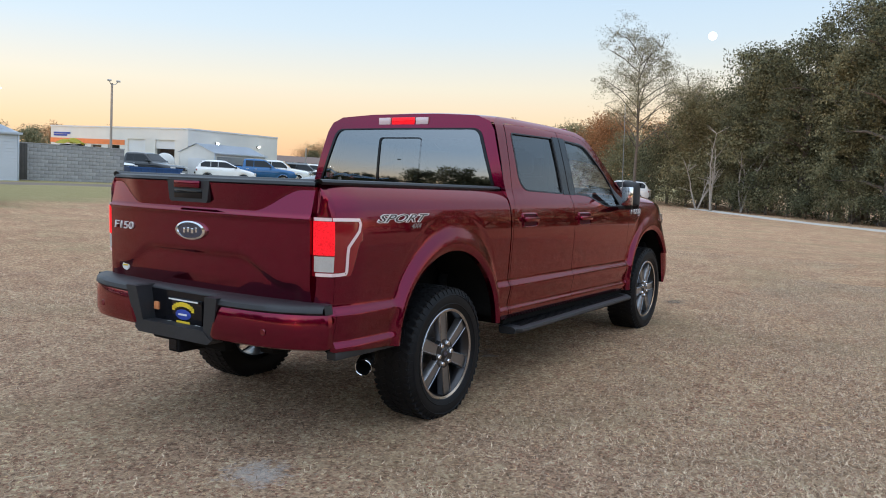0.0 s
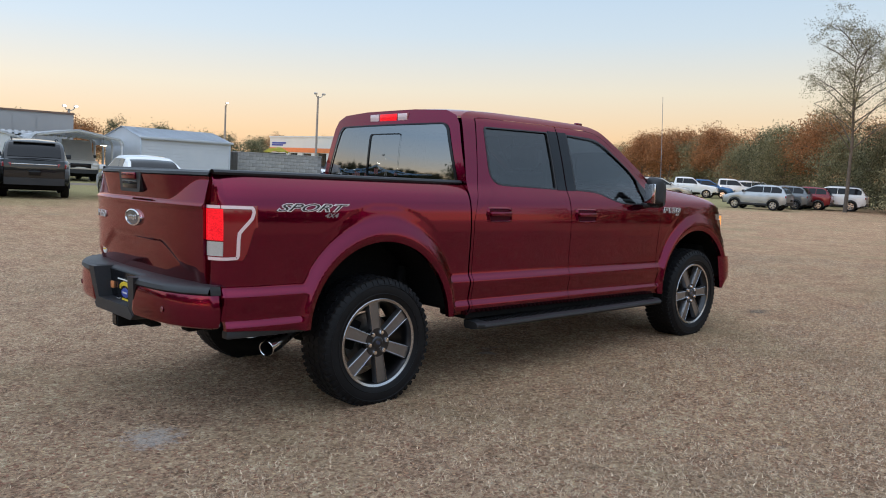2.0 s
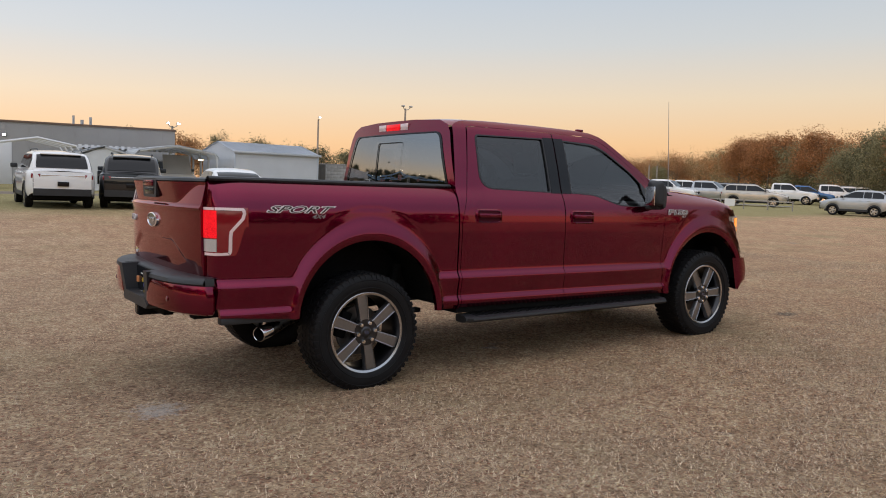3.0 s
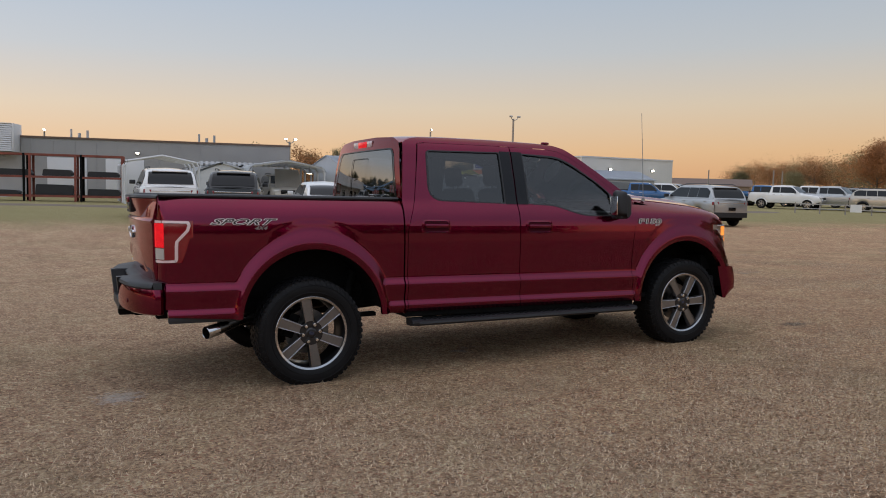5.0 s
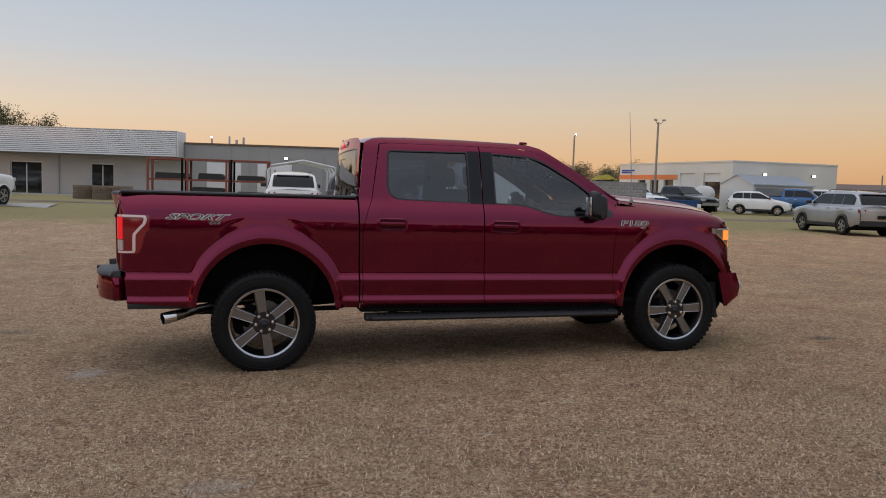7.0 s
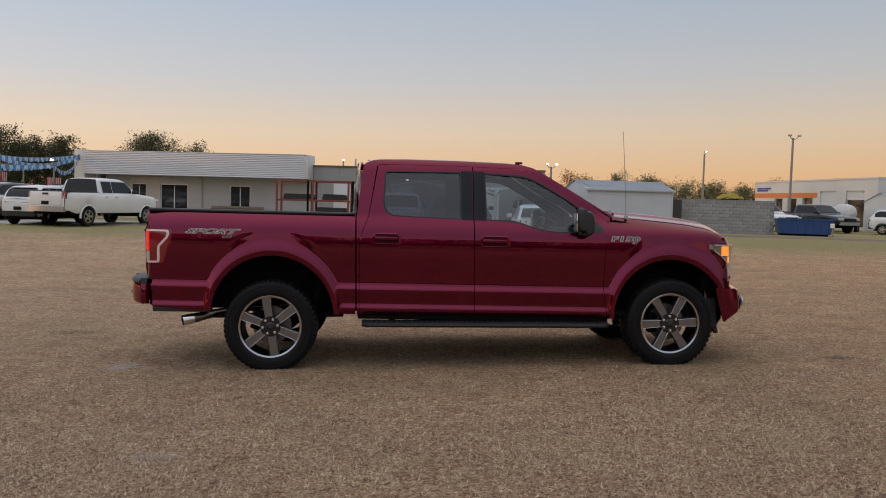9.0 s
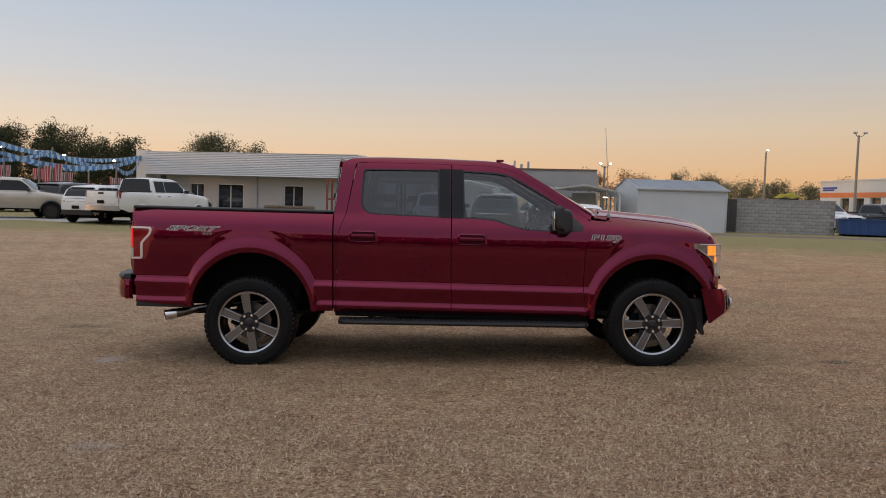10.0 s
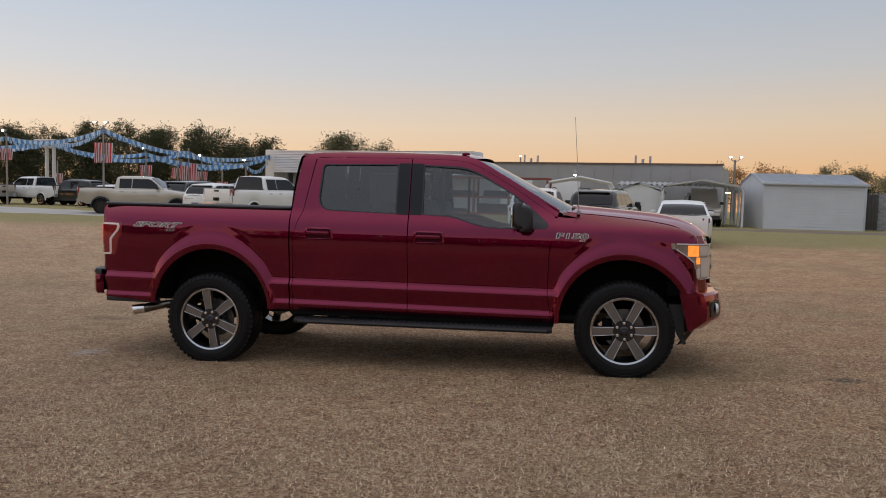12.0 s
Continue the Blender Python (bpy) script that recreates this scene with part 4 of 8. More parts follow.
for s in (-1, 1):
    bm = bmesh.new()
    fo = rounded([(s * 0.66, 0.60), (s * 0.66, 0.735), (s * 0.885, 0.735), (s * 0.885, 0.60)], 0.03)
    filled(bm, fo, (s * 0.77, 0.668), lambda y, z: Vector((front_bump(y, z) + 0.006, y, z)), 4, 24)
    rim_in(bm, Vector((-0.02, 0, 0)))
    fg = part("fog_recess", rake(bm), GLOSS_BLACK, fb)
    bm = bmesh.new()
    lathe(bm, [(0.001, 0.0), (0.035, -0.004), (0.045, 0.004), (0.048, 0.02)], 24, m=Matrix.Translation((front_bump(0.77, 0.67) + 0.012, s * 0.77, 0.668)) @ Matrix.Rotation(radians(-90), 4, "Z") @ Matrix.Rotation(radians(180), 4, "Z"))
    part("fog_lamp", rake(bm), LAMP_CLEAR, fg)
part("bumper_gap", rake(boxes(((4.05, -0.78, 0.76), (4.24, 0.78, 0.90)), bevel=0.01)), UNDER, truck)
bm = bmesh.new()
sheet(bm, lambda y, v: Vector((front_bump(y, 0.5) - 0.08 - 0.10 * v, y, 0.50 - 0.15 * v)), lin(-0.84, 0.84, 21), [0, 0.5, 1])
bmesh.ops.solidify(bm, geom=list(bm.faces), thickness=0.008)
part("air_dam", rake(bm), BLACK_PLASTIC, truck)
for s in (-1, 1):
    bm = bmesh.new()
    prism(bm, [(4.13, 0.36), (4.06, 0.62), (4.17, 0.62), (4.19, 0.34), (4.205, 0.29), (4.18, 0.28)], lambda a, b, d: Vector((a, s * (0.78 + d), b)), 0.05)
    part("wheel_deflector", bm, BLACK_PLASTIC, truck)

# tailgate
def gate_x(y, z):
    x = -1.142 - 0.063 * (1 - min(1, abs(y / 0.82)) ** 3)
    up = z - 1.225
    if up > 0:
        # a ledge that widens towards the ends, with an overhanging scoop above it
        zb = 1.250 + 0.120 * float(smooth((abs(y) - 0.45) / 0.30))
        x += 0.24 * (min(z, zb) - 1.225) - 0.22 * max(0.0, z - zb)
    else:
        arch = 1.005 - 0.13 * float(smooth((abs(y) - 0.34) / 0.34))
        x += 0.016 * float(1 - smooth((z - arch + 0.02) / 0.04)) * float(smooth((0.78 - abs(y)) / 0.08))
        x += 0.02 * float(smooth((0.90 - z) / 0.14))
    x -= 0.010 * math.exp(-((z - 1.222) / 0.012) ** 2)
    return x


bm = bmesh.new()
zs = sorted(lin(0.785, 1.205, 32) + [1.215, 1.219, 1.2225, 1.226] + lin(1.230, 1.385, 32))
sheet(bm, lambda y, z: Vector((gate_x(y, z), y, z)), lin(-0.817, 0.817, 121), zs)
rim_in(bm, Vector((0.05, 0, 0)))
gate = part("tailgate", rake(bm), RED, truck, "closed red tailgate")
bm = bmesh.new()
sheet(bm, lambda y, v: Vector((gate_x(y, 1.38) + [0.006, -0.005, 0.0, 0.03, 0.06, 0.06][v], y, [1.386, 1.393, 1.408, 1.416, 1.410, 1.38][v])), lin(-0.818, 0.818, 61), range(6))
part("gate_cap", rake(bm), BLACK_PLASTIC, gate, "black plastic tailgate cap")
part("gate_inner", rake(boxes(((-1.075, -0.79, 0.80), (-1.035, 0.79, 1.40)))), LINER, gate)
bm = bmesh.new()
xh = gate_x(0, 1.33) + 0.014
prism(bm, rounded([(0.175, 1.405), (0.155, 1.275), (-0.155, 1.275), (-0.175, 1.405)], 0.02), lambda a, b, d: Vector((xh - 0.028 + d, a, b)), 0.05)
gh = part("gate_handle", rake(bm), BLACK_PLASTIC, gate)
part("pull_bar", rake(boxes(((xh - 0.042, -0.105, 1.352), (xh - 0.02, 0.105, 1.392)), bevel=0.006)), RED, gh)
part("handle_pocket", rake(boxes(((xh - 0.031, -0.115, 1.295), (xh - 0.02, 0.115, 1.345)), bevel=0.004)), GLOSS_BLACK, gh)
# oval emblem, drawn plain
em = bmesh.new()
xe = gate_x(0, 1.115)
lathe(em, [(0.001, -0.004), (0.100, -0.006), (0.104, -0.013), (0.122, -0.010), (0.124, 0.004)], 48, m=Matrix.Translation((xe - 0.004, 0.0, 1.118)) @ Matrix.Rotation(radians(-90), 4, "Z") @ Matrix.Diagonal((1, 1, 0.42, 1)))
part("oval_emblem_rim", rake(em), CHROME, gate)
em = bmesh.new()
lathe(em, [(0.001, -0.010), (0.098, -0.008), (0.101, 0.0)], 48, m=Matrix.Translation((xe - 0.004, 0.0, 1.118)) @ Matrix.Rotation(radians(-90), 4, "Z") @ Matrix.Diagonal((1, 1, 0.42, 1)))
part("oval_emblem", rake(em), BADGE_BLUE, gate)
for k, (a, b, w) in enumerate(((-0.052, 0.004, 0.016), (-0.020, -0.002, 0.020), (0.014, 0.002, 0.018), (0.046, -0.002, 0.018))):
    em = bmesh.new()
    box(em, (xe - 0.0165, a - w / 2, 1.118 + b - 0.014), (xe - 0.012, a + w / 2, 1.118 + b + 0.014), 0.002)
    part("emblem_mark", rake(em), CHROME, gate)


def badge(body, extent, m, mat, parent, name="badge", depth=0.004, shear=0.0, bold=0.0, label=""):
    ref = text_mesh(body, 0.1, 0.0, shear)
    bo = ([v.co.x for v in ref.verts], [v.co.y for v in ref.verts])
    ref.free()
    bm = text_mesh(body, 0.1, depth, shear, extent, bold, bo)
    bmesh.ops.transform(bm, matrix=m, verts=bm.verts)
    if shear > 0.2:
        return part(name, rake(bm), mat, parent, label, flat=True)
    # upright lettering: each character is a piece of its own
    back = m.inverted()
    spans = []
    for f in bm.faces:
        xs = [(back @ v.co).x for v in f.verts]
        spans.append((min(xs), max(xs)))
    spans.sort()
    runs = []
    for a, b in spans:
        if runs and a <= runs[-1][1] + 1e-5:
            runs[-1][1] = max(runs[-1][1], b)
        else:
            runs.append([a, b])
    for a, b in runs:
        one = bm.copy()
        bmesh.ops.delete(one, geom=[f for f in one.faces if not a - 1e-5 <= (back @ f.calc_center_median()).x <= b + 1e-5], context="FACES")
        part(name, rake(one), mat, parent, label, flat=True)
    bm.free()


ON_RIGHT = Matrix(((1, 0, 0, 0), (0, 0, -1, 0), (0, 1, 0, 0), (0, 0, 0, 1)))
ON_REAR = Matrix(((0, 0, -1, 0), (-1, 0, 0, 0), (0, 1, 0, 0), (0, 0, 0, 1)))
badge("F150", (0.215, 0.045), Matrix.Translation((gate_x(0.64, 1.11) - 0.004, 0.645, 1.108)) @ Matrix.Rotation(radians(-7), 4, 'Z') @ ON_REAR, BADGE_PALE, gate, "gate_badge", 0.004, 0.1, 0.0)
bm = bmesh.new()
lathe(bm, [(0.001, -0.004), (0.032, -0.004), (0.034, 0.0)], 24, m=Matrix.Translation((gate_x(0.64, 0.86) - 0.002, 0.655, 0.862)) @ Matrix.Rotation(radians(-90), 4, "Z") @ Matrix.Diagonal((1, 1, 0.8, 1)))
part("round_sticker", rake(bm), WHITE_PRINT, gate, "small round pale sticker")
part("sticker_print", rake(boxes(((gate_x(0.64, 0.86) - 0.0085, 0.632, 0.862), (gate_x(0.64, 0.86) - 0.0062, 0.678, 0.870)))), YELLOW, gate)
# side badges
for sgn in (-1, 1):
    MS = ON_RIGHT if sgn < 0 else Matrix(((-1, 0, 0, 0), (0, 0, 1, 0), (0, 1, 0, 0), (0, 0, 0, 1)))
    lean = Matrix.Rotation(radians(2.0 if sgn < 0 else -2.0), 4, "Y")
    y1 = half_width(-0.5, 1.235)
    badge("SPORT", (0.475, 0.043), Matrix.Translation((-0.550, sgn * (y1 + 0.003), 1.226)) @ MS, BADGE_PALE, truck, "sport_badge", 0.003, 0.5, 0.0055, "pale outlined lettering")
    badge("SPORT", (0.475, 0.043), Matrix.Translation((-0.550, sgn * (y1 + 0.006), 1.226)) @ MS, BADGE_DARK, truck, "sport_badge_fill", 0.001, 0.5, 0.0)
    badge("4X4", (0.095, 0.026), Matrix.Translation((-0.405, sgn * (y1 + 0.004), 1.182)) @ MS, BADGE_GREY, truck, "four_wheel_badge", 0.003, 0.4, 0.003)
    y2 = half_width(3.25, 1.22)
    badge("F150", (0.262, 0.044), Matrix.Translation((3.245, sgn * (y2 + 0.004), 1.242)) @ MS, BADGE_PALE, truck, "fender_badge", 0.003, 0.1, 0.0050, "pale outlined fender lettering")
    badge("F150", (0.262, 0.044), Matrix.Translation((3.245, sgn * (y2 + 0.007), 1.242)) @ MS, BADGE_DARK, truck, "fender_badge_fill", 0.001, 0.1, 0.0)
    badge("XLT", (0.055, 0.016), Matrix.Translation((3.335, sgn * (y2 + 0.004), 1.206)) @ MS, WHITE_TEXT, truck, "trim_badge", 0.002)

# dark strip under the bedside, ahead of the bumper
for s in (-1, 1):
    part("lower_trim", rake(boxes(((-1.06, min(s * 0.86, s * 0.925), 0.500), (-0.545, max(s * 0.86, s * 0.925), 0.545)), bevel=0.008)), BLACK_PLASTIC, truck)
# tail lamps
for sgn in (-1, 1):
    def lamp_at(s, z, off=0.0):
        """s: 0 at the tailgate, 1 at the front end of the lamp on the side."""
        pts = [(-1.118, 0.812), (-1.116, 0.855), (-1.095, 0.893)]
        if s < 0.4:
            t = s / 0.4 * 2
            i = min(1, int(t))
            a, b = Vector(pts[i]), Vector(pts[i + 1])
            p = a + (b - a) * (t - i)
            n = Vector((-1, 0.25 if i == 0 else 0.9)).normalized()
        else:
            t = (s - 0.4) / 0.6
            x = -1.09 + 0.235 * t
            p = Vector((x, half_width(x, z)))
            n = Vector((-0.15, 1)).normalized()
        p = p + n * off
        return Vector((p.x, sgn * p.y, z))
    bm = bmesh.new()
    sheet(bm, lambda s, v: lamp_at(s, 0.935 + 0.300 * v if s < 0.62 else (0.935 + 0.300 * v) + (1 - v) * 0.18 * float(smooth((s - 0.70) / 0.18)), 0.006), lin(0, 0.91, 28), lin(0, 1, 12))
    rim_in(bm, Vector((0.03, -sgn * 0.02, 0)))
    tl = part("tail_lamp", rake(bm), LAMP_REDDULL, truck, "red tail lamp with pale chevron outline")
    bm = bmesh.new()
    sheet(bm, lambda s, z: lamp_at(s, z, 0.012), lin(0.05, 0.42, 12), lin(1.045, 1.215, 8))
    rim_in(bm, Vector((0.008, -sgn * 0.006, 0)))
    part("brake_lens", rake(bm), LAMP_RED, tl, "lit red brake lens")
    bm = bmesh.new()
    sheet(bm, lambda s, z: lamp_at(s, z, 0.012), lin(0.08, 0.42, 12), lin(0.960, 1.038, 5))
    rim_in(bm, Vector((0.008, -sgn * 0.006, 0)))
    part("reversing_lens", rake(bm), LAMP_CLEAR, tl)
    bm = bmesh.new()
    path = [(0.06, 1.226), (0.30, 1.226), (0.55, 1.226), (0.84, 1.224), (0.86, 1.200), (0.83, 1.165), (0.70, 1.110), (0.645, 1.085), (0.635, 1.05), (0.632, 0.965), (0.62, 0.948), (0.50, 0.945), (0.30, 0.945), (0.06, 0.945)]
    fine = []
    for (a, b), (c, d) in zip(path, path[1:]):
        fine += [(a + (c - a) * k / 4, b + (d - b) * k / 4) for k in range(4)]
    for w0 in (0,):
        vs = []
        for i, (s, z) in enumerate(fine):
            j0, j1 = fine[max(0, i - 1)], fine[min(len(fine) - 1, i + 1)]
            t = Vector(((j1[0] - j0[0]) * 0.35, j1[1] - j0[1])).normalized()
            nn = Vector((t.y / 0.35, -t.x)) * 0.0085
            vs.append((bm.verts.new(lamp_at(s - nn.x, z - nn.y, 0.011)), bm.verts.new(lamp_at(s + nn.x, z + nn.y, 0.011))))
        for a, b in zip(vs, vs[1:]):
            bm.faces.new((a[0], a[1], b[1], b[0]))
    rim_in(bm, Vector((0.004, -sgn * 0.004, 0)))
    # the chevron's glow is put into its pale pink colour
    part("chevron", rake(bm), LAMP_PALE, tl)
    # corner post of the bed beside the tailgate
    bm = bmesh.new()

    def post(s, z):
        p = lamp_at(s, z, -0.0015)
        lim = half_width(-1.05, z) - 0.035 * math.exp(-(1.402 - z) / 0.035) - 0.0015
        return Vector((p.x + 0.16 * max(0.0, z - 1.24) * max(0.0, 1 - s / 0.4), sgn * min(abs(p.y), lim), z))
    sheet(bm, post, lin(0, 0.54, 12), lin(0.60, 1.402, 40))
    part("bed_corner", rake(bm), RED, truck)

# rear bumper
def rb_x(y):
    a = abs(y) / 0.95
    return -1.355 + 0.055 * a ** 2 + 0.155 * a ** 6


for sgn in (-1, 1):
    bm = bmesh.new()
    zs = [0.565, 0.575, 0.60, 0.66, 0.72, 0.748, 0.755]
    ins = {0.565: 0.03, 0.575: 0.010, 0.60: 0.002, 0.66: 0.0, 0.72: 0.004, 0.748: 0.012, 0.755: 0.03}

    def cap(u, z):
        if u <= 0.7:
            t = u / 0.7
            y = 0.335 + (0.925 - 0.335) * t
            top = (z - 0.565) / 0.19
            y += 0.06 * (1 - t) * (top - 0.5)
            return Vector((rb_x(y) + ins[z], sgn * y, z + (0.02 * (1 - t) if False else 0)))
        t = (u - 0.7) / 0.3
        x = rb_x(0.925) + (-1.112 - rb_x(0.925)) * t
        y = 0.925 + 0.022 * math.sin(min(1, t * 2) * math.pi / 2)
        return Vector((x, sgn * (y - ins[z]), z))
    sheet(bm, cap, sorted(lin(0, 1, 41) + [0.705, 0.715]), zs)
    rim_in(bm, Vector((0.02, -sgn * 0.03, 0)))
    cp = part("bumper_end", rake(bm), RED, truck, "body-coloured bumper end")
    bm = bmesh.new()
    lathe(bm, [(0.001, -0.003), (0.014, -0.003), (0.017, 0.002)], 20, m=Matrix.Translation((rb_x(0.66) - 0.001, sgn * 0.66, 0.650)) @ Matrix.Rotation(radians(-90), 4, "Z"))
    part("parking_sensor", rake(bm), BADGE_RED_DARK, cp)
bm = bmesh.new()
ys = sorted(lin(-0.930, 0.930, 61) + [-0.318, -0.30, -0.287, 0.287, 0.30, 0.318])


def pad(y, v):
    a = abs(y)
    dip = float(1 - smooth((a - 0.285) / 0.03))
    x0 = rb_x(min(a, 0.925)) + 0.004
    x0 = x0 * (1 - dip) - 1.25 * dip
    tab = [(x0 + 0.010, 0.750), (x0 - 0.004, 0.760), (x0 + 0.002, 0.782), (x0 + 0.022, 0.796), (-1.10, 0.800), (-1.06, 0.79)]
    x, z = tab[v]
    return Vector((x, y, z))


sheet(bm, pad, ys, range(6))
for s in (-1, 1):
    sheet(bm, lambda x, z: Vector((x, s * (0.930 + 0.006 * (z < 0.77)), z)), lin(rb_x(0.925) + 0.012, -1.10, 4), [0.75, 0.765, 0.797])
rbump = part("bumper_step_pad", rake(bm), BLACK_PLASTIC, truck, "black ribbed bumper step")
bm = bmesh.new()
prism(bm, [(-0.32, 0.775), (-0.25, 0.545), (0.25, 0.545), (0.32, 0.775)], lambda a, b, d: Vector((-1.256 + d, a, b)), 0.14)
part("bumper_centre", rake(bm), GLOSS_BLACK, truck)
bm = bmesh.new()
for s in (-1, 1):
    prism(bm, [(s * 0.375, 0.792), (s * 0.318, 0.56), (s * 0.245, 0.575), (s * 0.285, 0.792)], lambda a, b, d: Vector((rb_x(0.32) - 0.010 + 0.02 * (b < 0.6) + d, a, b)), 0.11)
prism(bm, [(-0.318, 0.56), (-0.285, 0.535), (0.285, 0.535), (0.318, 0.56), (0.245, 0.605), (-0.245, 0.605)], lambda a, b, d: Vector((rb_x(0.25) + 0.006 + d, a, b)), 0.10)
part("centre_frame", rake(bm), BLACK_PLASTIC, truck, "dark grey step frame round the plate")
part("bumper_core", rake(boxes(((-1.15, -0.86, 0.60), (-1.06, 0.86, 0.745)), bevel=0.01)), UNDER, truck)
pl = part("number_plate", rake(boxes(((-1.265, -0.150, 0.588), (-1.257, 0.150, 0.742)), bevel=0.003)), GLOSS_BLACK, truck, "black dealer plate with yellow print")
for k in range(9):
    bm = bmesh.new()
    a = math.pi * (0.14 + 0.72 * k / 8)
    box(bm, (-1.2685, 0.088 * math.cos(a) - 0.011, 0.664 + 0.045 * math.sin(a) - 0.012), (-1.2655, 0.088 * math.cos(a) + 0.011, 0.664 + 0.045 * math.sin(a) + 0.012))
    part("plate_letter", rake(bm), YELLOW, pl)
part("plate_print", rake(boxes(((-1.2685, -0.055, 0.602), (-1.2655, 0.055, 0.616)))), YELLOW, pl)
bm = bmesh.new()
lathe(bm, [(0.001, -0.004), (0.060, -0.003), (0.064, 0.0)], 32, m=Matrix.Translation((-1.2665, 0, 0.652)) @ Matrix.Rotation(radians(-90), 4, "Z") @ Matrix.Diagonal((1, 1, 0.45, 1)))
part("plate_oval", rake(bm), BLUE_PRINT, pl)
for lo, hi in (((-1.2685, -0.12, 0.727), (-1.2655, 0.12, 0.735)), ((-1.2685, 0.10, 0.597), (-1.2655, 0.14, 0.606)), ((-1.2685, -0.14, 0.597), (-1.2655, -0.10, 0.606)), ((-1.2715, -0.035, 0.648), (-1.2685, 0.035, 0.658))):
    part("plate_bar", rake(boxes((lo, hi))), WHITE_PRINT, pl)
part("plate_lamp", rake(boxes(((-1.267, 0.215, 0.655), (-1.252, 0.255, 0.70)), bevel=0.005)), AMBER_DULL, truck, "small orange marker in the bumper")
bm = boxes(((-1.33, -0.045, 0.455), (-0.95, 0.045, 0.540)), ((-1.235, -0.30, 0.485), (-1.165, 0.30, 0.545)), bevel=0.008)
ht = part("tow_hitch", rake(bm), UNDER, truck, "black tow hitch receiver")
part("hitch_mouth", rake(boxes(((-1.336, -0.030, 0.470), (-1.328, 0.030, 0.526)))), GLOSS_BLACK, ht)

# exhaust
bm = bmesh.new()
pts = [(-0.795, -0.895, 0.455), (-0.70, -0.845, 0.470), (-0.55, -0.75, 0.50), (-0.30, -0.62, 0.53), (0.2, -0.50, 0.56)]
tube(bm, pts, [0.043, 0.043, 0.036, 0.034, 0.034], 20, caps=False)
ex = part("exhaust_pipe", bm, STEEL, truck)
bm = bmesh.new()
d = (Vector(pts[0]) - Vector(pts[1])).normalized()
p0 = Vector(pts[0]) + d * 0.012
lathe(bm, [(0.046, 0.10), (0.047, 0.003), (0.0445, 0.0), (0.0415, 0.003), (0.041, 0.05)], 28, m=Matrix.Translation(p0) @ (-d).to_track_quat("Y", "Z").to_matrix().to_4x4())
part("exhaust_tip", bm, CHROME, ex, "bright exhaust tip")
bm = bmesh.new()
tube(bm, [p0 - d * 0.006, p0 - d * 0.12], 0.0405, 20, caps=False)
tube(bm, [p0 - d * 0.10, p0 - d * 0.11], 0.040, 20)
part("exhaust_dark", bm, UNDER, ex)

# bed
part("bed_floor", rake(boxes(((-1.06, -0.52, 0.86), (0.72, 0.52, 0.885)))), LINER, truck)
part("bed_wall", rake(boxes(((-1.06, -0.815, 1.05), (0.72, -0.80, 1.405)), ((-1.06, 0.80, 1.05), (0.72, 0.815, 1.405)), ((-1.06, -0.80, 1.05), (0.72, -0.50, 1.065)), ((-1.06, 0.50, 1.05), (0.72, 0.80, 1.065)), ((-1.06, -0.52, 0.86), (0.72, -0.50, 1.05)), ((-1.06, 0.50, 0.86), (0.72, 0.52, 1.05)), ((0.705, -0.81, 0.86), (0.722, 0.81, 1.405)))), LINER, truck)
# frame, axles, tank, floor
part("chassis_rail", boxes(((-1.1, -0.52, 0.52), (4.2, -0.42, 0.66)), ((-1.1, 0.42, 0.52), (4.2, 0.52, 0.66)), bevel=0.01), UNDER, truck)
part("cab_floor", rake(boxes(((0.77, -0.86, 0.52), (3.3, 0.86, 0.56)))), UNDER, truck)
bm = bmesh.new()
tube(bm, [(3.683, -0.72, HUB_Z), (3.683, 0.72, HUB_Z)], 0.04, 12)
part("front_axle", bm, UNDER, truck)
bm = bmesh.new()
tube(bm, [(0, -0.72, HUB_Z), (0, 0.72, HUB_Z)], 0.05, 12)
bmesh.ops.create_icosphere(bm, subdivisions=2, radius=0.16, matrix=Matrix.Translation((0.02, 0.0, HUB_Z)))
part("rear_axle", bm, UNDER, truck)
bm = bmesh.new()
tube(bm, [(0.1, 0, 0.42), (1.8, 0, 0.52)], 0.04, 10)
part("drive_shaft", bm, UNDER, truck)
part("fuel_tank", boxes(((0.9, 0.1, 0.40), (2.2, 0.42, 0.60)), ((2.4, -0.35, 0.36), (3.4, 0.35, 0.60)), bevel=0.04), UNDER, truck)
for s in (-1, 1):
    bm = bmesh.new()
    tube(bm, [(0.33, s * 0.62, 0.43), (0.42, s * 0.60, 0.82)], 0.026, 12)
    tube(bm, [(0.36, s * 0.62, 0.60), (0.42, s * 0.60, 0.82)], 0.036, 12)
    part("shock_absorber", bm, UNDER, truck)
    part("leaf_spring", boxes(((-0.62, s * 0.60 - 0.035, 0.44), (0.62, s * 0.60 + 0.035, 0.475)), bevel=0.008), UNDER, truck)
    for xa, xb, za in ((-0.6, 0.6, 0.62), (3.1, 4.15, 0.56)):
        part("inner_arch", rake(boxes(((xa, min(s * 0.53, s * 0.545), za), (xb, max(s * 0.53, s * 0.545), 1.05)))), UNDER, truck)

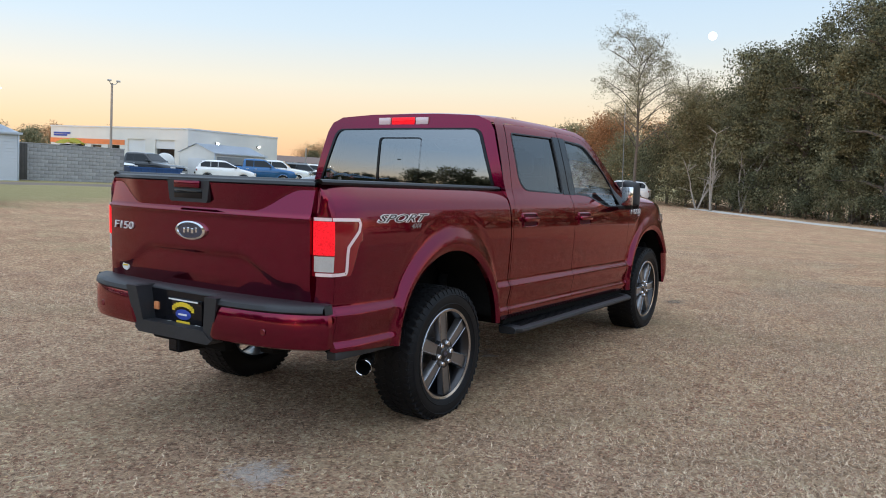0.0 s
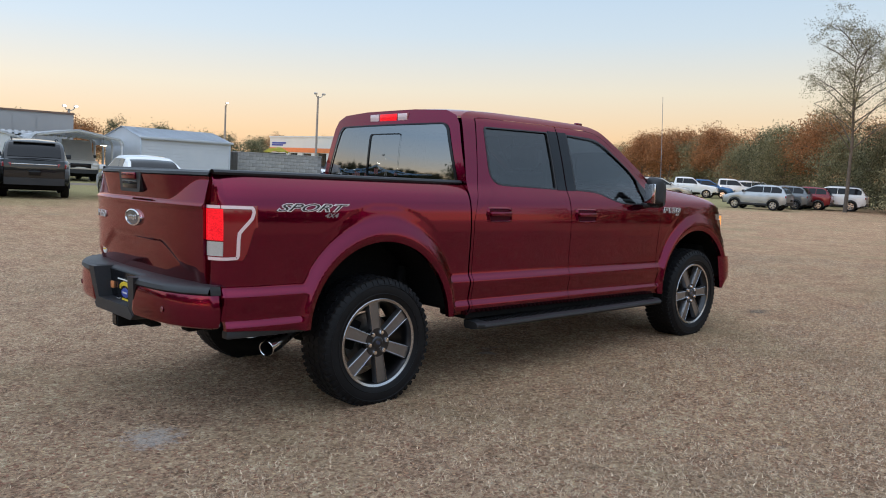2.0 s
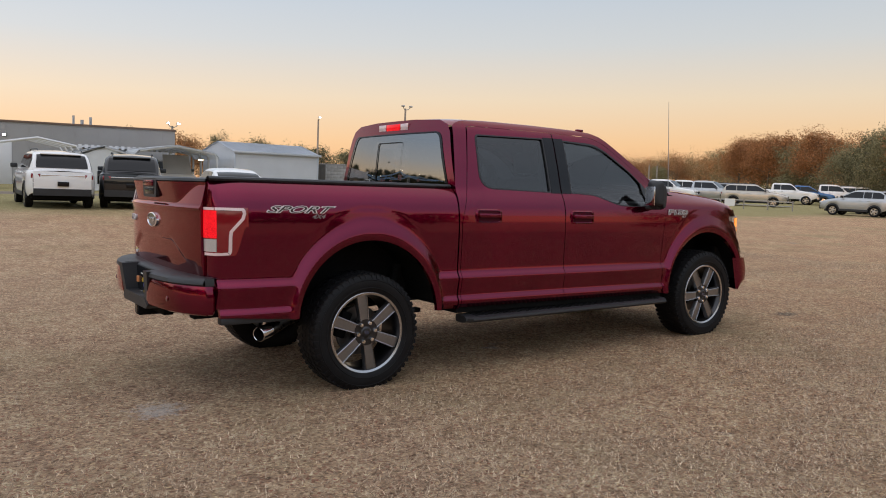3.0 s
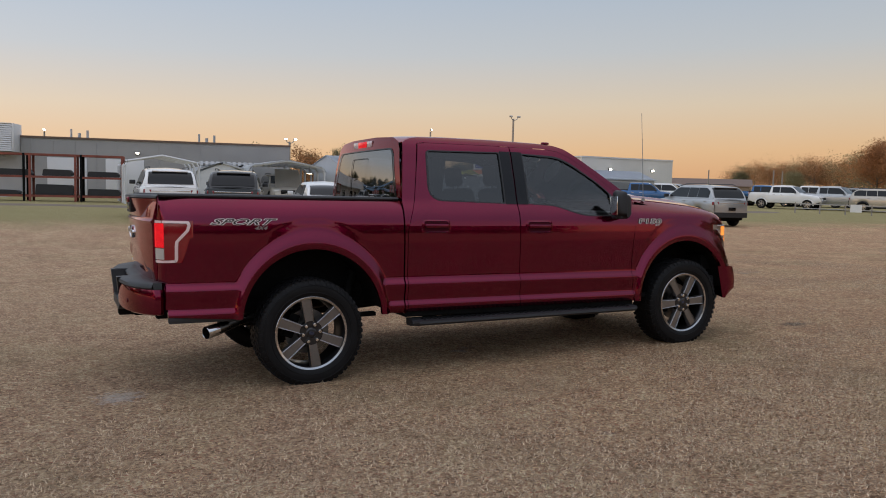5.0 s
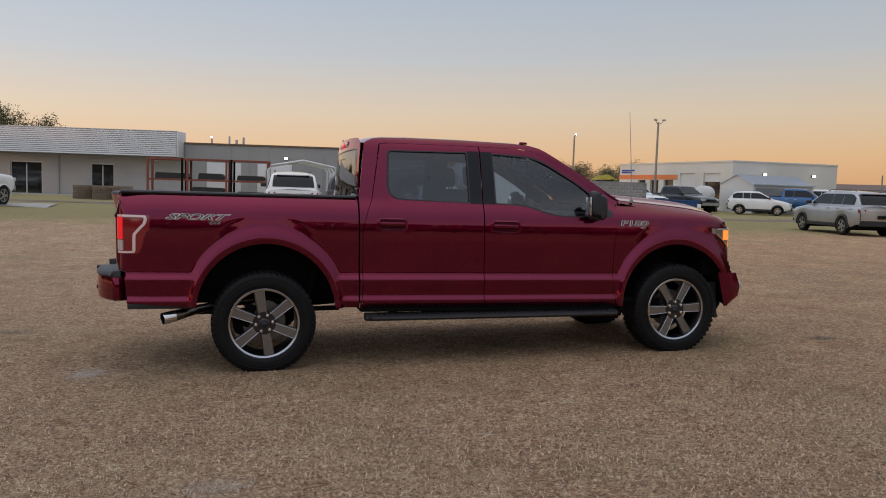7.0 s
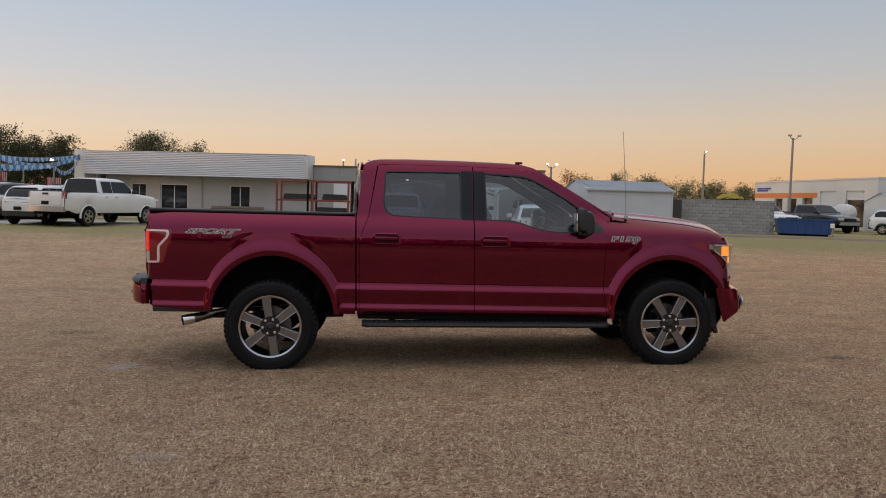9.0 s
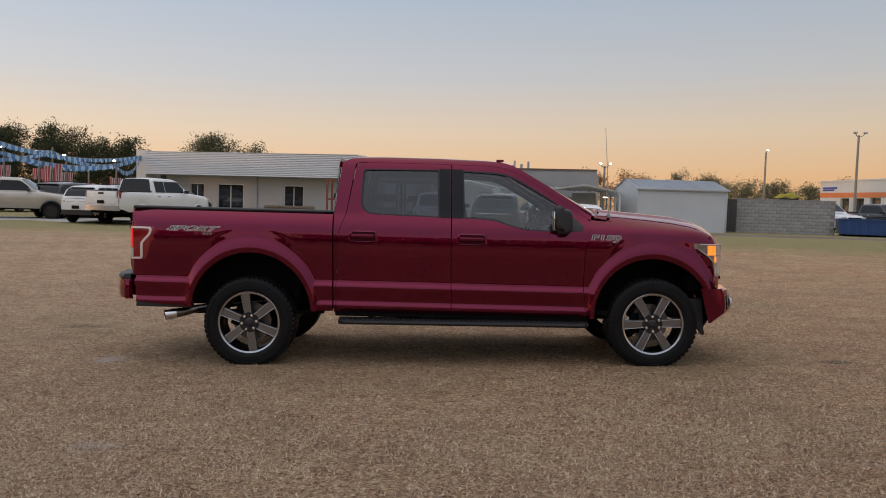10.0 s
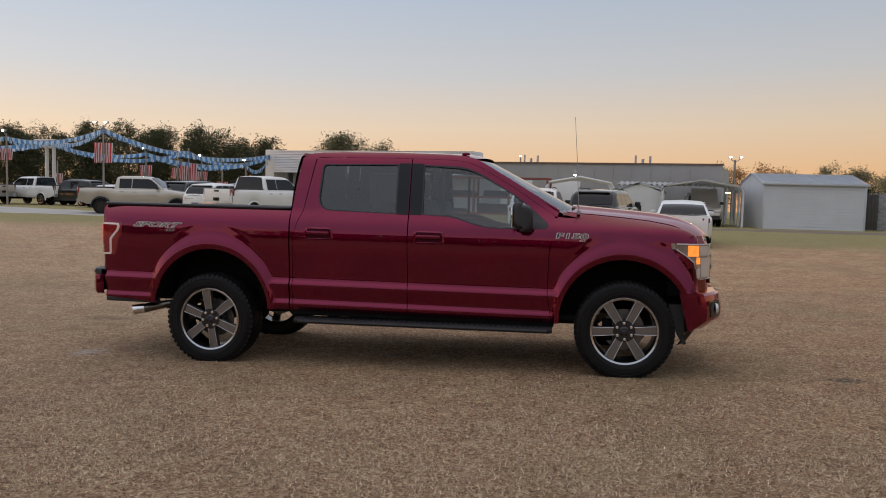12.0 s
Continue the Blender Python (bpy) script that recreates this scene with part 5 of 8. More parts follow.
# cabin
bm = boxes(((2.86, -0.80, 0.80), (3.10, 0.80, 1.33)), ((2.78, -0.40, 1.0), (2.95, 0.40, 1.27)), bevel=0.05)
part("dashboard", rake(bm), TRIM_IN, truck)
bm = bmesh.new()
mw = Matrix.Translation((2.66, 0.40, 1.27)) @ Matrix.Rotation(radians(28), 4, "Y")
n = 28
for k in range(n):
    a0, a1 = 2 * math.pi * k / n, 2 * math.pi * (k + 1) / n
    tube(bm, [mw @ Vector((0, 0.185 * math.cos(a0), 0.185 * math.sin(a0))), mw @ Vector((0, 0.185 * math.cos(a1), 0.185 * math.sin(a1)))], 0.016, 6, caps=False)
tube(bm, [mw @ Vector((0, -0.18, 0)), mw @ Vector((0.03, 0, 0)), mw @ Vector((0, 0.18, 0))], 0.02, 6)
tube(bm, [mw @ Vector((0.02, 0, 0)), mw @ Vector((0.35, 0, -0.02))], 0.03, 8)
part("steering_wheel", rake(bm), TRIM_IN, truck)


def seat(x, y, w, parent):
    bm = bmesh.new()
    box(bm, (x, y - w / 2, 0.78), (x + 0.50, y + w / 2, 0.96), 0.05)
    box(bm, (-0.07, -w / 2, 0.0), (0.07, w / 2, 0.62), 0.05, Matrix.Translation((x + 0.02, y, 0.92)) @ Matrix.Rotation(radians(-14), 4, "Y"))
    s = part("seat", rake(bm), SEAT, parent)
    bm = bmesh.new()
    box(bm, (-0.05, -0.13, 0.0), (0.05, 0.13, 0.19), 0.04, Matrix.Translation((x - 0.145, y, 1.545)) @ Matrix.Rotation(radians(-8), 4, "Y"))
    tube(bm, [(x - 0.125, y - 0.05, 1.46), (x - 0.14, y - 0.05, 1.58)], 0.007, 6)
    tube(bm, [(x - 0.125, y + 0.05, 1.46), (x - 0.14, y + 0.05, 1.58)], 0.007, 6)
    part("headrest", rake(bm), SEAT, s)


for y in (-0.40, 0.40):
    seat(2.02, y, 0.54, truck)
for y in (-0.45, 0.45):
    seat(1.08, y, 0.60, truck)
for s in (-1, 1):
    part("door_card", rake(boxes(((0.80, min(s * 0.835, s * 0.855), 0.56), (3.05, max(s * 0.835, s * 0.855), 1.27)))), TRIM_IN, truck)
    part("belt_pillar", rake(boxes(((1.76, min(s * 0.68, s * 0.73), 1.27), (1.86, max(s * 0.68, s * 0.73), 1.85)))), TRIM_IN, truck)
bm = bmesh.new()
box(bm, (2.52, -0.10, 1.745), (2.55, 0.12, 1.805), 0.012)
tube(bm, [(2.55, 0.01, 1.79), (2.62, 0.01, 1.82)], 0.008, 6)
part("inner_mirror", rake(bm), TRIM_IN, truck)

# aerial on the far wing
bm = bmesh.new()
tube(bm, [(3.30, -0.78, 1.43), (3.30, -0.78, 1.46)], 0.016, 10)
tube(bm, [(3.30, -0.78, 1.45), (3.285, -0.782, 1.85), (3.262, -0.785, 2.26)], [0.0035, 0.003, 0.002], 6)
part("aerial", rake(bm), GREY_METAL, truck, "thin whip aerial")


# wheels
def wheel_parts():
    """One wheel, outer face towards -y, centred on its hub."""
    bm = bmesh.new()
    lathe(bm, [(0.266, -0.128), (0.272, -0.132), (0.270, -0.118), (0.252, -0.10), (0.240, -0.03), (0.240, 0.10), (0.262, 0.125)], 64)
    rim = part("wheel", bm, RIM_DARK, truck, "dark grey six-spoke alloy wheel")
    bm = bmesh.new()
    lathe(bm, [(0.262, -0.120), (0.280, -0.134), (0.305, -0.141), (0.335, -0.143), (0.360, -0.138), (0.380, -0.124), (0.3915, -0.108),
               (0.394, -0.06), (0.395, 0.0), (0.394, 0.06), (0.3915, 0.108), (0.38, 0.124), (0.34, 0.142), (0.30, 0.140), (0.262, 0.12)], 72)
    rnd = random.Random(5)
    for k in range(54):
        a = 2 * math.pi * k / 54
        for row, (y, w, tw) in enumerate(((-0.105, 0.042, 0.026), (-0.052, 0.040, 0.030), (0.0, 0.040, 0.030), (0.052, 0.040, 0.030), (0.105, 0.042, 0.026))):
            aa = a + (row % 2) * math.pi / 54
            m = Matrix.Rotation(-aa, 4, "Y") @ Matrix.Translation((0.3945 if row not in (0, 4) else 0.390, y, 0)) @ Matrix.Rotation(radians((-18, 22, -22, 22, 18)[row]), 4, "X")
            box(bm, (-0.010, -w / 2, -tw / 2), (0.0038, w / 2, tw / 2), 0, m)
        m = Matrix.Rotation(-a, 4, "Y") @ Matrix.Translation((0.374, -0.1285, 0)) @ Matrix.Rotation(radians(28), 4, "Z")
        box(bm, (-0.018, -0.005, -0.011), (0.010, 0.004, 0.011 if k % 2 else 0.004), 0, m)
    for r in (0.300, 0.352):
        lathe(bm, [(r - 0.003, -0.1415), (r, -0.1445), (r + 0.003, -0.1415)], 72)
    part("tyre", bm, RUBBER, rim, "black all-terrain tyre")
    bm = bmesh.new()
    lathe(bm, [(0.253, -0.1285), (0.2675, -0.1335), (0.2715, -0.1300)], 72)
    part("rim_edge", bm, RIM_BRIGHT, rim, "bright machined rim edge")
    bm = bmesh.new()
    lathe(bm, [(0.05, 0.0), (0.165, 0.0), (0.165, 0.025), (0.05, 0.025)], 40)
    lathe(bm, [(0.001, -0.03), (0.08, -0.02), (0.085, 0.0)], 32)
    part("brake_disc", bm, DISC, rim)
    part("brake_caliper", boxes(((-0.17, -0.02, -0.09), (-0.09, 0.05, 0.09)), bevel=0.012), UNDER, rim)
    bm = bmesh.new()
    outl = [(0.036, -0.026), (0.080, -0.029), (0.253, -0.036), (0.257, 0.0), (0.253, 0.036), (0.080, 0.029), (0.036, 0.026)]
    f = [bm.verts.new((a, -0.118 + 0.010 * min(1, abs(a - 0.15) / 0.1) - 0.006 * (a > 0.2), b)) for a, b in outl]
    k2 = [bm.verts.new((a, -0.075, b * 1.18)) for a, b in outl]
    bm.faces.new(f)
    for i in range(len(outl)):
        j = (i + 1) % len(outl)
        bm.faces.new((f[j], f[i], k2[i], k2[j]))
    bmesh.ops.bevel(bm, geom=[e for e in bm.edges if not e.is_boundary], offset=0.003, segments=1, affect="EDGES")
    sp = part("spoke", bm, SPOKE, rim)
    bm = bmesh.new()
    for s in (-1, 1):
        tube(bm, [(0.078, -0.1145, s * 0.0288), (0.16, -0.1195, s * 0.0320), (0.251, -0.1195, s * 0.0358)], 0.0022, 5)
    ed = part("spoke_edge", bm, RIM_BRIGHT, rim)
    for i in range(1, 6):
        share(sp, Matrix.Rotation(math.pi / 3 * i, 4, "Y"))
        share(ed, Matrix.Rotation(math.pi / 3 * i, 4, "Y"))
    bm = bmesh.new()
    lathe(bm, [(0.001, -0.120), (0.028, -0.120), (0.036, -0.117), (0.040, -0.112), (0.088, -0.1125), (0.095, -0.085)], 36)
    hubp = part("hub_cap", bm, RIM_DARK, rim)
    bm = bmesh.new()
    lathe(bm, [(0.001, -0.121), (0.018, -0.121), (0.022, -0.117)], 20, m=Matrix.Diagonal((1, 1, 0.6, 1)))
    part("cap_emblem", bm, BADGE_BLUE, rim)
    bm = bmesh.new()
    lathe(bm, [(0.001, -0.130), (0.012, -0.128), (0.017, -0.118), (0.018, -0.097)], 8, m=Matrix.Translation((0.064, 0, 0)))
    nut = part("wheel_nut", bm, CHROME, rim)
    for i in range(6):
        m = Matrix.Rotation(math.pi / 3 * (i + 0.5), 4, "Y")
        if i == 0:
            nut.matrix_basis = m
        else:
            share(nut, m)
    return rim


w0 = wheel_parts()
Y_WHEEL = 0.806


def put_wheel(ob, x, sgn, spin):
    r = Matrix.Rotation(radians(spin), 4, "Y")
    ob.matrix_basis = Matrix.Translation((x, sgn * Y_WHEEL, HUB_Z)) @ (Matrix.Identity(4) if sgn < 0 else Matrix.Rotation(math.pi, 4, "Z")) @ r @ Matrix.Diagonal((1.052, 1.0, 1.052, 1.0))


put_wheel(w0, AX_R, -1, 22)
for x, sgn, spin in ((AX_F, -1, -2), (AX_R, 1, 12), (AX_F, 1, 40)):
    w = copy_thing(w0, Matrix.Identity(4))
    w.parent = truck
    put_wheel(w, x, sgn, spin)


# ---------------------------------------------------------------- other vehicles
SPECS = {
    # length, half width, height, belt, deck/boot height, cabin: rear base, rear roof, front roof, screen base; bonnet heights; wheels x, radius
    "suv": dict(L=5.0, w=0.98, H=1.76, belt=1.17, tail=1.17, cab=(0.06, 0.48, 2.70, 3.72), hood=(1.16, 1.00), wheels=(0.98, 3.98), r=0.37, ride=0.34),
    "heavy_pickup": dict(L=6.15, w=1.03, H=2.03, belt=1.36, tail=1.42, cab=(1.95, 2.07, 3.70, 4.50), hood=(1.40, 1.25), wheels=(1.20, 5.15), r=0.42, ride=0.55),
    "small_suv": dict(L=4.15, w=0.88, H=1.65, belt=1.10, tail=1.10, cab=(0.05, 0.46, 2.10, 3.12), hood=(1.10, 0.94), wheels=(0.80, 3.30), r=0.33, ride=0.30),
    "sedan": dict(L=4.75, w=0.92, H=1.45, belt=0.93, tail=1.00, cab=(0.55, 1.35, 2.65, 3.55), hood=(0.95, 0.80), wheels=(1.02, 3.80), r=0.33, ride=0.24),
    "pickup": dict(L=5.85, w=1.00, H=1.92, belt=1.27, tail=1.33, cab=(1.78, 1.90, 3.45, 4.25), hood=(1.28, 1.12), wheels=(1.15, 4.85), r=0.40, ride=0.50),
    "van": dict(L=4.9, w=0.98, H=1.80, belt=1.05, tail=1.05, cab=(0.04, 0.22, 3.15, 4.15), hood=(1.05, 0.85), wheels=(0.95, 3.95), r=0.35, ride=0.26),
}


def car(kind, paint, m, label, group="parked vehicles", category="car", tyre_dark=False):
    q = SPECS[kind]
    L, w, H, belt = q["L"], q["w"], q["H"], q["belt"]
    heavy = kind == "heavy_pickup"
    kind = "pickup" if heavy else kind
    root = thing({"suv": "suv", "small_suv": "suv", "sedan": "sedan", "pickup": "pickup", "van": "minivan"}[kind], m, label, category, group)
    x0 = -L / 2
    cb, cr, cf, cs = q["cab"]

    def deck(x):
        if x < cb:
            return q["tail"] if kind in ("pickup", "sedan") else float(np.interp(x, [0, cb], [q["tail"] - 0.04, belt]))
        if x > cs:
            return float(np.interp(x, [cs, L - 0.35, L - 0.05, L], [q["hood"][0], q["hood"][1] + 0.02, q["hood"][1] - 0.10, q["hood"][1] - 0.22]))
        return belt + (q["hood"][0] - belt) * (x - cb) / (cs - cb)

    def plan(x):
        e = min(x, L - x)
        return w * (1 - 0.16 * max(0.0, 1 - e / 0.5) ** 2.2)
    zb = q["ride"]
    wheels, r = q["wheels"], q["r"]

    def low(x):
        z = zb + 0.12 * float(smooth((0.5 - min(x, L - x)) / 0.4))
        for wx in wheels:
            d = (r + 0.07) ** 2 - (x - wx) ** 2
            if d > 0:
                z = max(z, r + math.sqrt(d) - 0.02)
        return z
    xs = sorted(set(lin(0, L, 40) + [wx + (r + 0.07) * math.cos(math.pi * k / 10) for wx in wheels for k in range(11)] + [cb, cs]))
    bm = bmesh.new()

    def body(x, v):
        d, lo, p = deck(x), low(x), plan(x)
        lo = min(lo, d - 0.12)
        tab = [(0.93, lo), (0.985, lo + (d - lo) * 0.15), (1.0, lo + (d - lo) * 0.42), (0.995, lo + (d - lo) * 0.70), (0.975, d - 0.07), (0.93, d - 0.02), (0.84, d), (0.0, d + 0.03)]
        y, z = tab[v] if v < 8 else tab[14 - v]
        y = y if v < 8 else -y
        bow = 0.0
        if x < 1e-6 or x > L - 1e-6:
            bow = (-1 if x < 1 else 1) * 0.06 * (1 - y * y)
        return Vector((x0 + x + bow, y * p, z))
    sheet(bm, body, xs, range(15))
    # close the ends
    for xe in (0, L):
        sheet(bm, lambda y, t: Vector((x0 + xe + (-1 if xe < 1 else 1) * (0.06 * (1 - y * y) + 0.03 * math.sin(math.pi * t)), y * plan(xe) * 0.98, low(xe) + (deck(xe) - low(xe)) * t)), lin(-1, 1, 9), lin(0, 1, 6))
    b = part("body", bm, paint, root)
    # cabin
    def roof(x):
        return float(np.interp(x, [cb, cb + (cr - cb) * 0.55, cr - 0.02, cr + 0.10, (cr + cf) / 2, cf - 0.15, cf + 0.08, cs], [belt - 0.01, belt + (H - belt) * 0.60, H - 0.12, H - 0.055, H, H - 0.015, H - 0.085, deck(cs) - 0.01] if kind != "pickup" else [belt - 0.01, belt + (H - belt) * 0.62, H - 0.07, H - 0.025, H, H - 0.02, H - 0.085, deck(cs) - 0.01]))

    def cab(x, v, off=0.0):
        t = roof(x)
        p = plan(x)
        k = (t - belt) / (H - belt)
        top = 0.93 - 0.21 * k
        hh = t - belt
        tab = [(0.93, belt - 0.02), (0.93 - 0.150 * k, belt + hh * 0.80), (0.93 - 0.178 * k, belt + hh * 0.92), (0.93 - 0.225 * k, belt + hh * 0.975), (0.93 - 0.31 * k, t + 0.004 * k), (0.0, t + 0.035 * k)]
        y, z = tab[v] if v < 6 else tab[10 - v]
        y = y if v < 6 else -y
        return Vector((x0 + x, y * p, z))
    bm = bmesh.new()
    sheet(bm, cab, sorted(set(lin(cb, cs, 30) + [cr - 0.03, cr, cr + 0.06, cf, cf + 0.05])), range(11))
    part("cabin", bm, paint, b)
    # windows stand 4 mm proud
    def side_win(xa, xb, s):
        bm = bmesh.new()

        def f(u, v):
            x = xa + (xb - xa) * u
            t = roof(x)
            z = belt + 0.05 + (min(belt + (H - belt) * 0.80, t - 0.07) - belt - 0.05) * v
            k = (t - belt) / (H - belt)
            kk = (z - belt + 0.02) / max(0.05, (t - belt) * 0.80 + 0.02)
            y = (0.93 - 0.150 * k * min(1, kk)) * plan(x) + 0.006
            return Vector((x0 + x, s * y, max(z, belt + 0.02)))
        sheet(bm, f, lin(0, 1, 9), lin(0, 1, 4))
        rim_in(bm, Vector((0, -s * 0.01, 0)))
        part("side_window", bm, CAR_GLASS, b)
    pill = [cr + 0.08 if kind != "pickup" else cr + 0.10, (cr + cf) / 2 - 0.05, cf - 0.05 + (cs - cf) * 0.62]
    if kind in ("suv", "small_suv", "van"):
        pill = [cb + (cr - cb) * 0.62, cr + 0.12 + (cf - cr) * 0.26, cr + (cf - cr) * 0.64, cf - 0.05 + (cs - cf) * 0.66]
    for s in (-1, 1):
        for a, c in zip(pill, pill[1:]):
            side_win(a + 0.016, c - 0.016, s)
    for (xa, xb, nm) in ((cb, cr, "rear_window"), (cs, cf, "windscreen")):
        bm = bmesh.new()

        def g(u, v):
            x = xa + (xb - xa) * (0.16 + 0.74 * v) if nm != "rear_window" or kind in ("sedan",) else xa + (xb - xa) * (0.10 + 0.80 * v)
            t = roof(x)
            k = (t - belt) / (H - belt)
            p = plan(x) * (0.93 - 0.21 * k) * 0.90
            nx = -1 if nm == "rear_window" else 1
            return Vector((x0 + x + nx * 0.012, u * p, t + 0.03 * k * (1 - u * u) + 0.012))
        sheet(bm, g, lin(-1, 1, 9), lin(0, 1, 6))
        part(nm, bm, CAR_GLASS, b)
    # wheels
    bm = bmesh.new()
    lathe(bm, [(r * 0.64, -0.10), (r * 0.70, -0.115), (r * 0.92, -0.115), (r, -0.085), (r, 0.085), (r * 0.92, 0.115), (r * 0.64, 0.1)], 28)
    wheel = part("wheel", bm, RUBBER, root)
    bm = bmesh.new()
    lathe(bm, [(r * 0.655, -0.108), (r * 0.60, -0.112), (r * 0.57, -0.06), (0.02, -0.06)], 28)
    rim = part("rim", bm, RIM_DARK, wheel)
    bm = bmesh.new()
    for k in range(5):
        box(bm, (0.04, -0.112, -0.05), (r * 0.62, -0.088, 0.05), 0, Matrix.Rotation(2 * math.pi * k / 5, 4, "Y"))
    lathe(bm, [(0.001, -0.115), (0.06, -0.112), (0.07, -0.08)], 14)
    lathe(bm, [(r * 0.57, -0.113), (r * 0.655, -0.113)], 28)
    part("spokes", bm, RIM_BRIGHT if not tyre_dark else RIM_DARK, wheel)
    first = True
    for wx in wheels:
        for s in (-1, 1):
            mm = Matrix.Translation((x0 + wx, s * (w - 0.125), r)) @ (Matrix.Identity(4) if s < 0 else Matrix.Rotation(math.pi, 4, "Z"))
            if first:
                wheel.matrix_basis, first = mm, False
            else:
                o = copy_thing(wheel, mm)
                o.parent = root
    bm = bmesh.new()
    for wx in wheels:
        box(bm, (x0 + wx - r - 0.05, -w * 0.84, 0.22 if kind != "pickup" else r + 0.08), (x0 + wx + r + 0.05, w * 0.84, r + r * 0.75))
        tube(bm, [(x0 + wx, -w * 0.8, r), (x0 + wx, w * 0.8, r)], 0.06, 8)
    box(bm, (x0 + 0.3, -w * 0.85, zb - 0.06), (x0 + L - 0.3, w * 0.85, zb + 0.1))
    part("underbody", bm, UNDER, root)
    # lower black trim, lamps, bumpers, mirrors, plate
    if kind in ("suv", "small_suv"):
        for s in (-1, 1):
            part("sill_trim", boxes(((x0 + wheels[0] + r + 0.09, min(s * w * 0.93, s * w * 0.995), zb - 0.02), (x0 + wheels[1] - r - 0.09, max(s * w * 0.93, s * w * 0.995), zb + 0.13)), bevel=0.015), BLACK_PLASTIC, root)
    if kind != "sedan":
        for xe, s in ((0, -1), (L, 1)):
            bm = bmesh.new()
            sheet(bm, lambda y, z: Vector((x0 + xe + s * ((0.075 if kind == "pickup" else 0.04) + 0.05 * (1 - y * y)), y * plan(xe) * 0.985, z)), lin(-1, 1, 11), lin(low(xe) - 0.06, low(xe) + 0.15, 4))
            rim_in(bm, Vector((-s * 0.14, 0, 0)))
            part("bumper", bm, BLACK_PLASTIC if kind != "pickup" else PAINT_SILVER, root)
    zt = deck(0) - (0.30 if kind == "pickup" else 0.22)
    for s in (-1, 1):
        bm = bmesh.new()
        t0, t1, zh = (0.74, 0.875, 0.30) if kind == "pickup" else (0.62, 0.885, 0.15)
        box(bm, (x0 - 0.045, min(s * w * t0, s * w * t1), zt), (x0 + (0.16 if kind == "pickup" else 0.34), max(s * w * t0, s * w * t1), zt + zh), 0.025)
        for v in bm.verts:
            if abs(v.co.y) > w * (t0 + t1) / 2:
                v.co.x += 0.06
        part("tail_lamp", bm, LAMP_REDDULL, root)
        part("headlamp", boxes(((x0 + L - 0.16, min(s * w * 0.55, s * w * 0.88), q["hood"][1] - 0.24), (x0 + L + 0.035, max(s * w * 0.55, s * w * 0.88), q["hood"][1] - 0.08)), bevel=0.02), LAMP_CLEAR, root)
        bm = bmesh.new()
        box(bm, (x0 + cs - 0.42, min(s * w * 0.96, s * (w + 0.17)), belt + 0.02), (x0 + cs - 0.30, max(s * w * 0.96, s * (w + 0.17)), belt + 0.17), 0.03)
        part("door_mirror", bm, BLACK_PLASTIC if kind != "sedan" else paint, root)
        bm = bmesh.new()
        n = len(pill)
        for a in pill[:-1]:
            box(bm, (x0 + a + 0.06, min(s * (w - 0.03), s * (w + 0.012)), belt - 0.13), (x0 + a + 0.25, max(s * (w - 0.03), s * (w + 0.012)), belt - 0.10), 0.006)
        part("door_handles", bm, CHROME if kind == "pickup" else paint, root)
    part("grille", boxes(((x0 + L + 0.02, -w * 0.5, q["hood"][1] - 0.34), (x0 + L + 0.075, w * 0.5, q["hood"][1] - 0.10)), bevel=0.02), GLOSS_BLACK, root)
    part("plate", boxes(((x0 - 0.135, -0.16, zt - 0.22), (x0 - 0.085, 0.16, zt - 0.08)), bevel=0.005), GLOSS_BLACK, root)
    if kind == "pickup":
        tg = part("tailgate", boxes(((x0 - 0.085, -w * 0.725, deck(0) - 0.56), (x0 + 0.02, w * 0.725, deck(0) + 0.005)), bevel=0.025), paint, root)
        part("gate_handle", boxes(((x0 - 0.10, -0.14, deck(0) - 0.13), (x0 - 0.08, 0.14, deck(0) - 0.05)), bevel=0.008), BLACK_PLASTIC, tg)
        part("gate_cap", boxes(((x0 - 0.075, -w * 0.72, deck(0) + 0.006), (x0 + 0.05, w * 0.72, deck(0) + 0.03)), bevel=0.008), BLACK_PLASTIC, tg)
        for s in (-1, 1):
            part("bed_rail_cap", boxes(((x0 + 0.03, min(s * w * 0.80, s * w * 0.93), deck(0) + 0.002), (x0 + cb - 0.03, max(s * w * 0.80, s * w * 0.93), deck(0) + 0.04)), bevel=0.01), BLACK_PLASTIC, root)
    if kind in ("suv", "small_suv", "pickup"):
        for s in (-1, 1):
            for wx in wheels:
                bm = bmesh.new()
                sheet(bm, lambda a, v: Vector((x0 + wx + (r + 0.045 + 0.06 * v) * math.cos(a), s * (plan(wx) * (1.0 - 0.012 * v) + 0.012), r - 0.02 + (r + 0.045 + 0.06 * v) * math.sin(a))), lin(-0.1, math.pi + 0.1, 17), [0, 1])
                rim_in(bm, Vector((0, -s * 0.04, 0)))
                part("wheel_flare", bm, BLACK_PLASTIC if kind != "pickup" or tyre_dark else paint, root)
    if kind in ("suv", "small_suv"):
        part("spoiler", boxes(((x0 + cr - 0.15, -w * 0.58, H - 0.115), (x0 + cr + 0.08, w * 0.58, H - 0.075)), bevel=0.014), paint, root)
        part("gate_trim", boxes(((x0 - 0.075, -w * 0.62, belt - 0.17), (x0 - 0.03, w * 0.62, belt - 0.14)), bevel=0.006), CHROME, root)
    if kind == "pickup":
        part("bed_inside", boxes(((x0 + 0.06, -w * 0.80, deck(0) + 0.012), (x0 + cb - 0.04, w * 0.80, deck(0) + 0.036)), bevel=0.004), LINER, root)
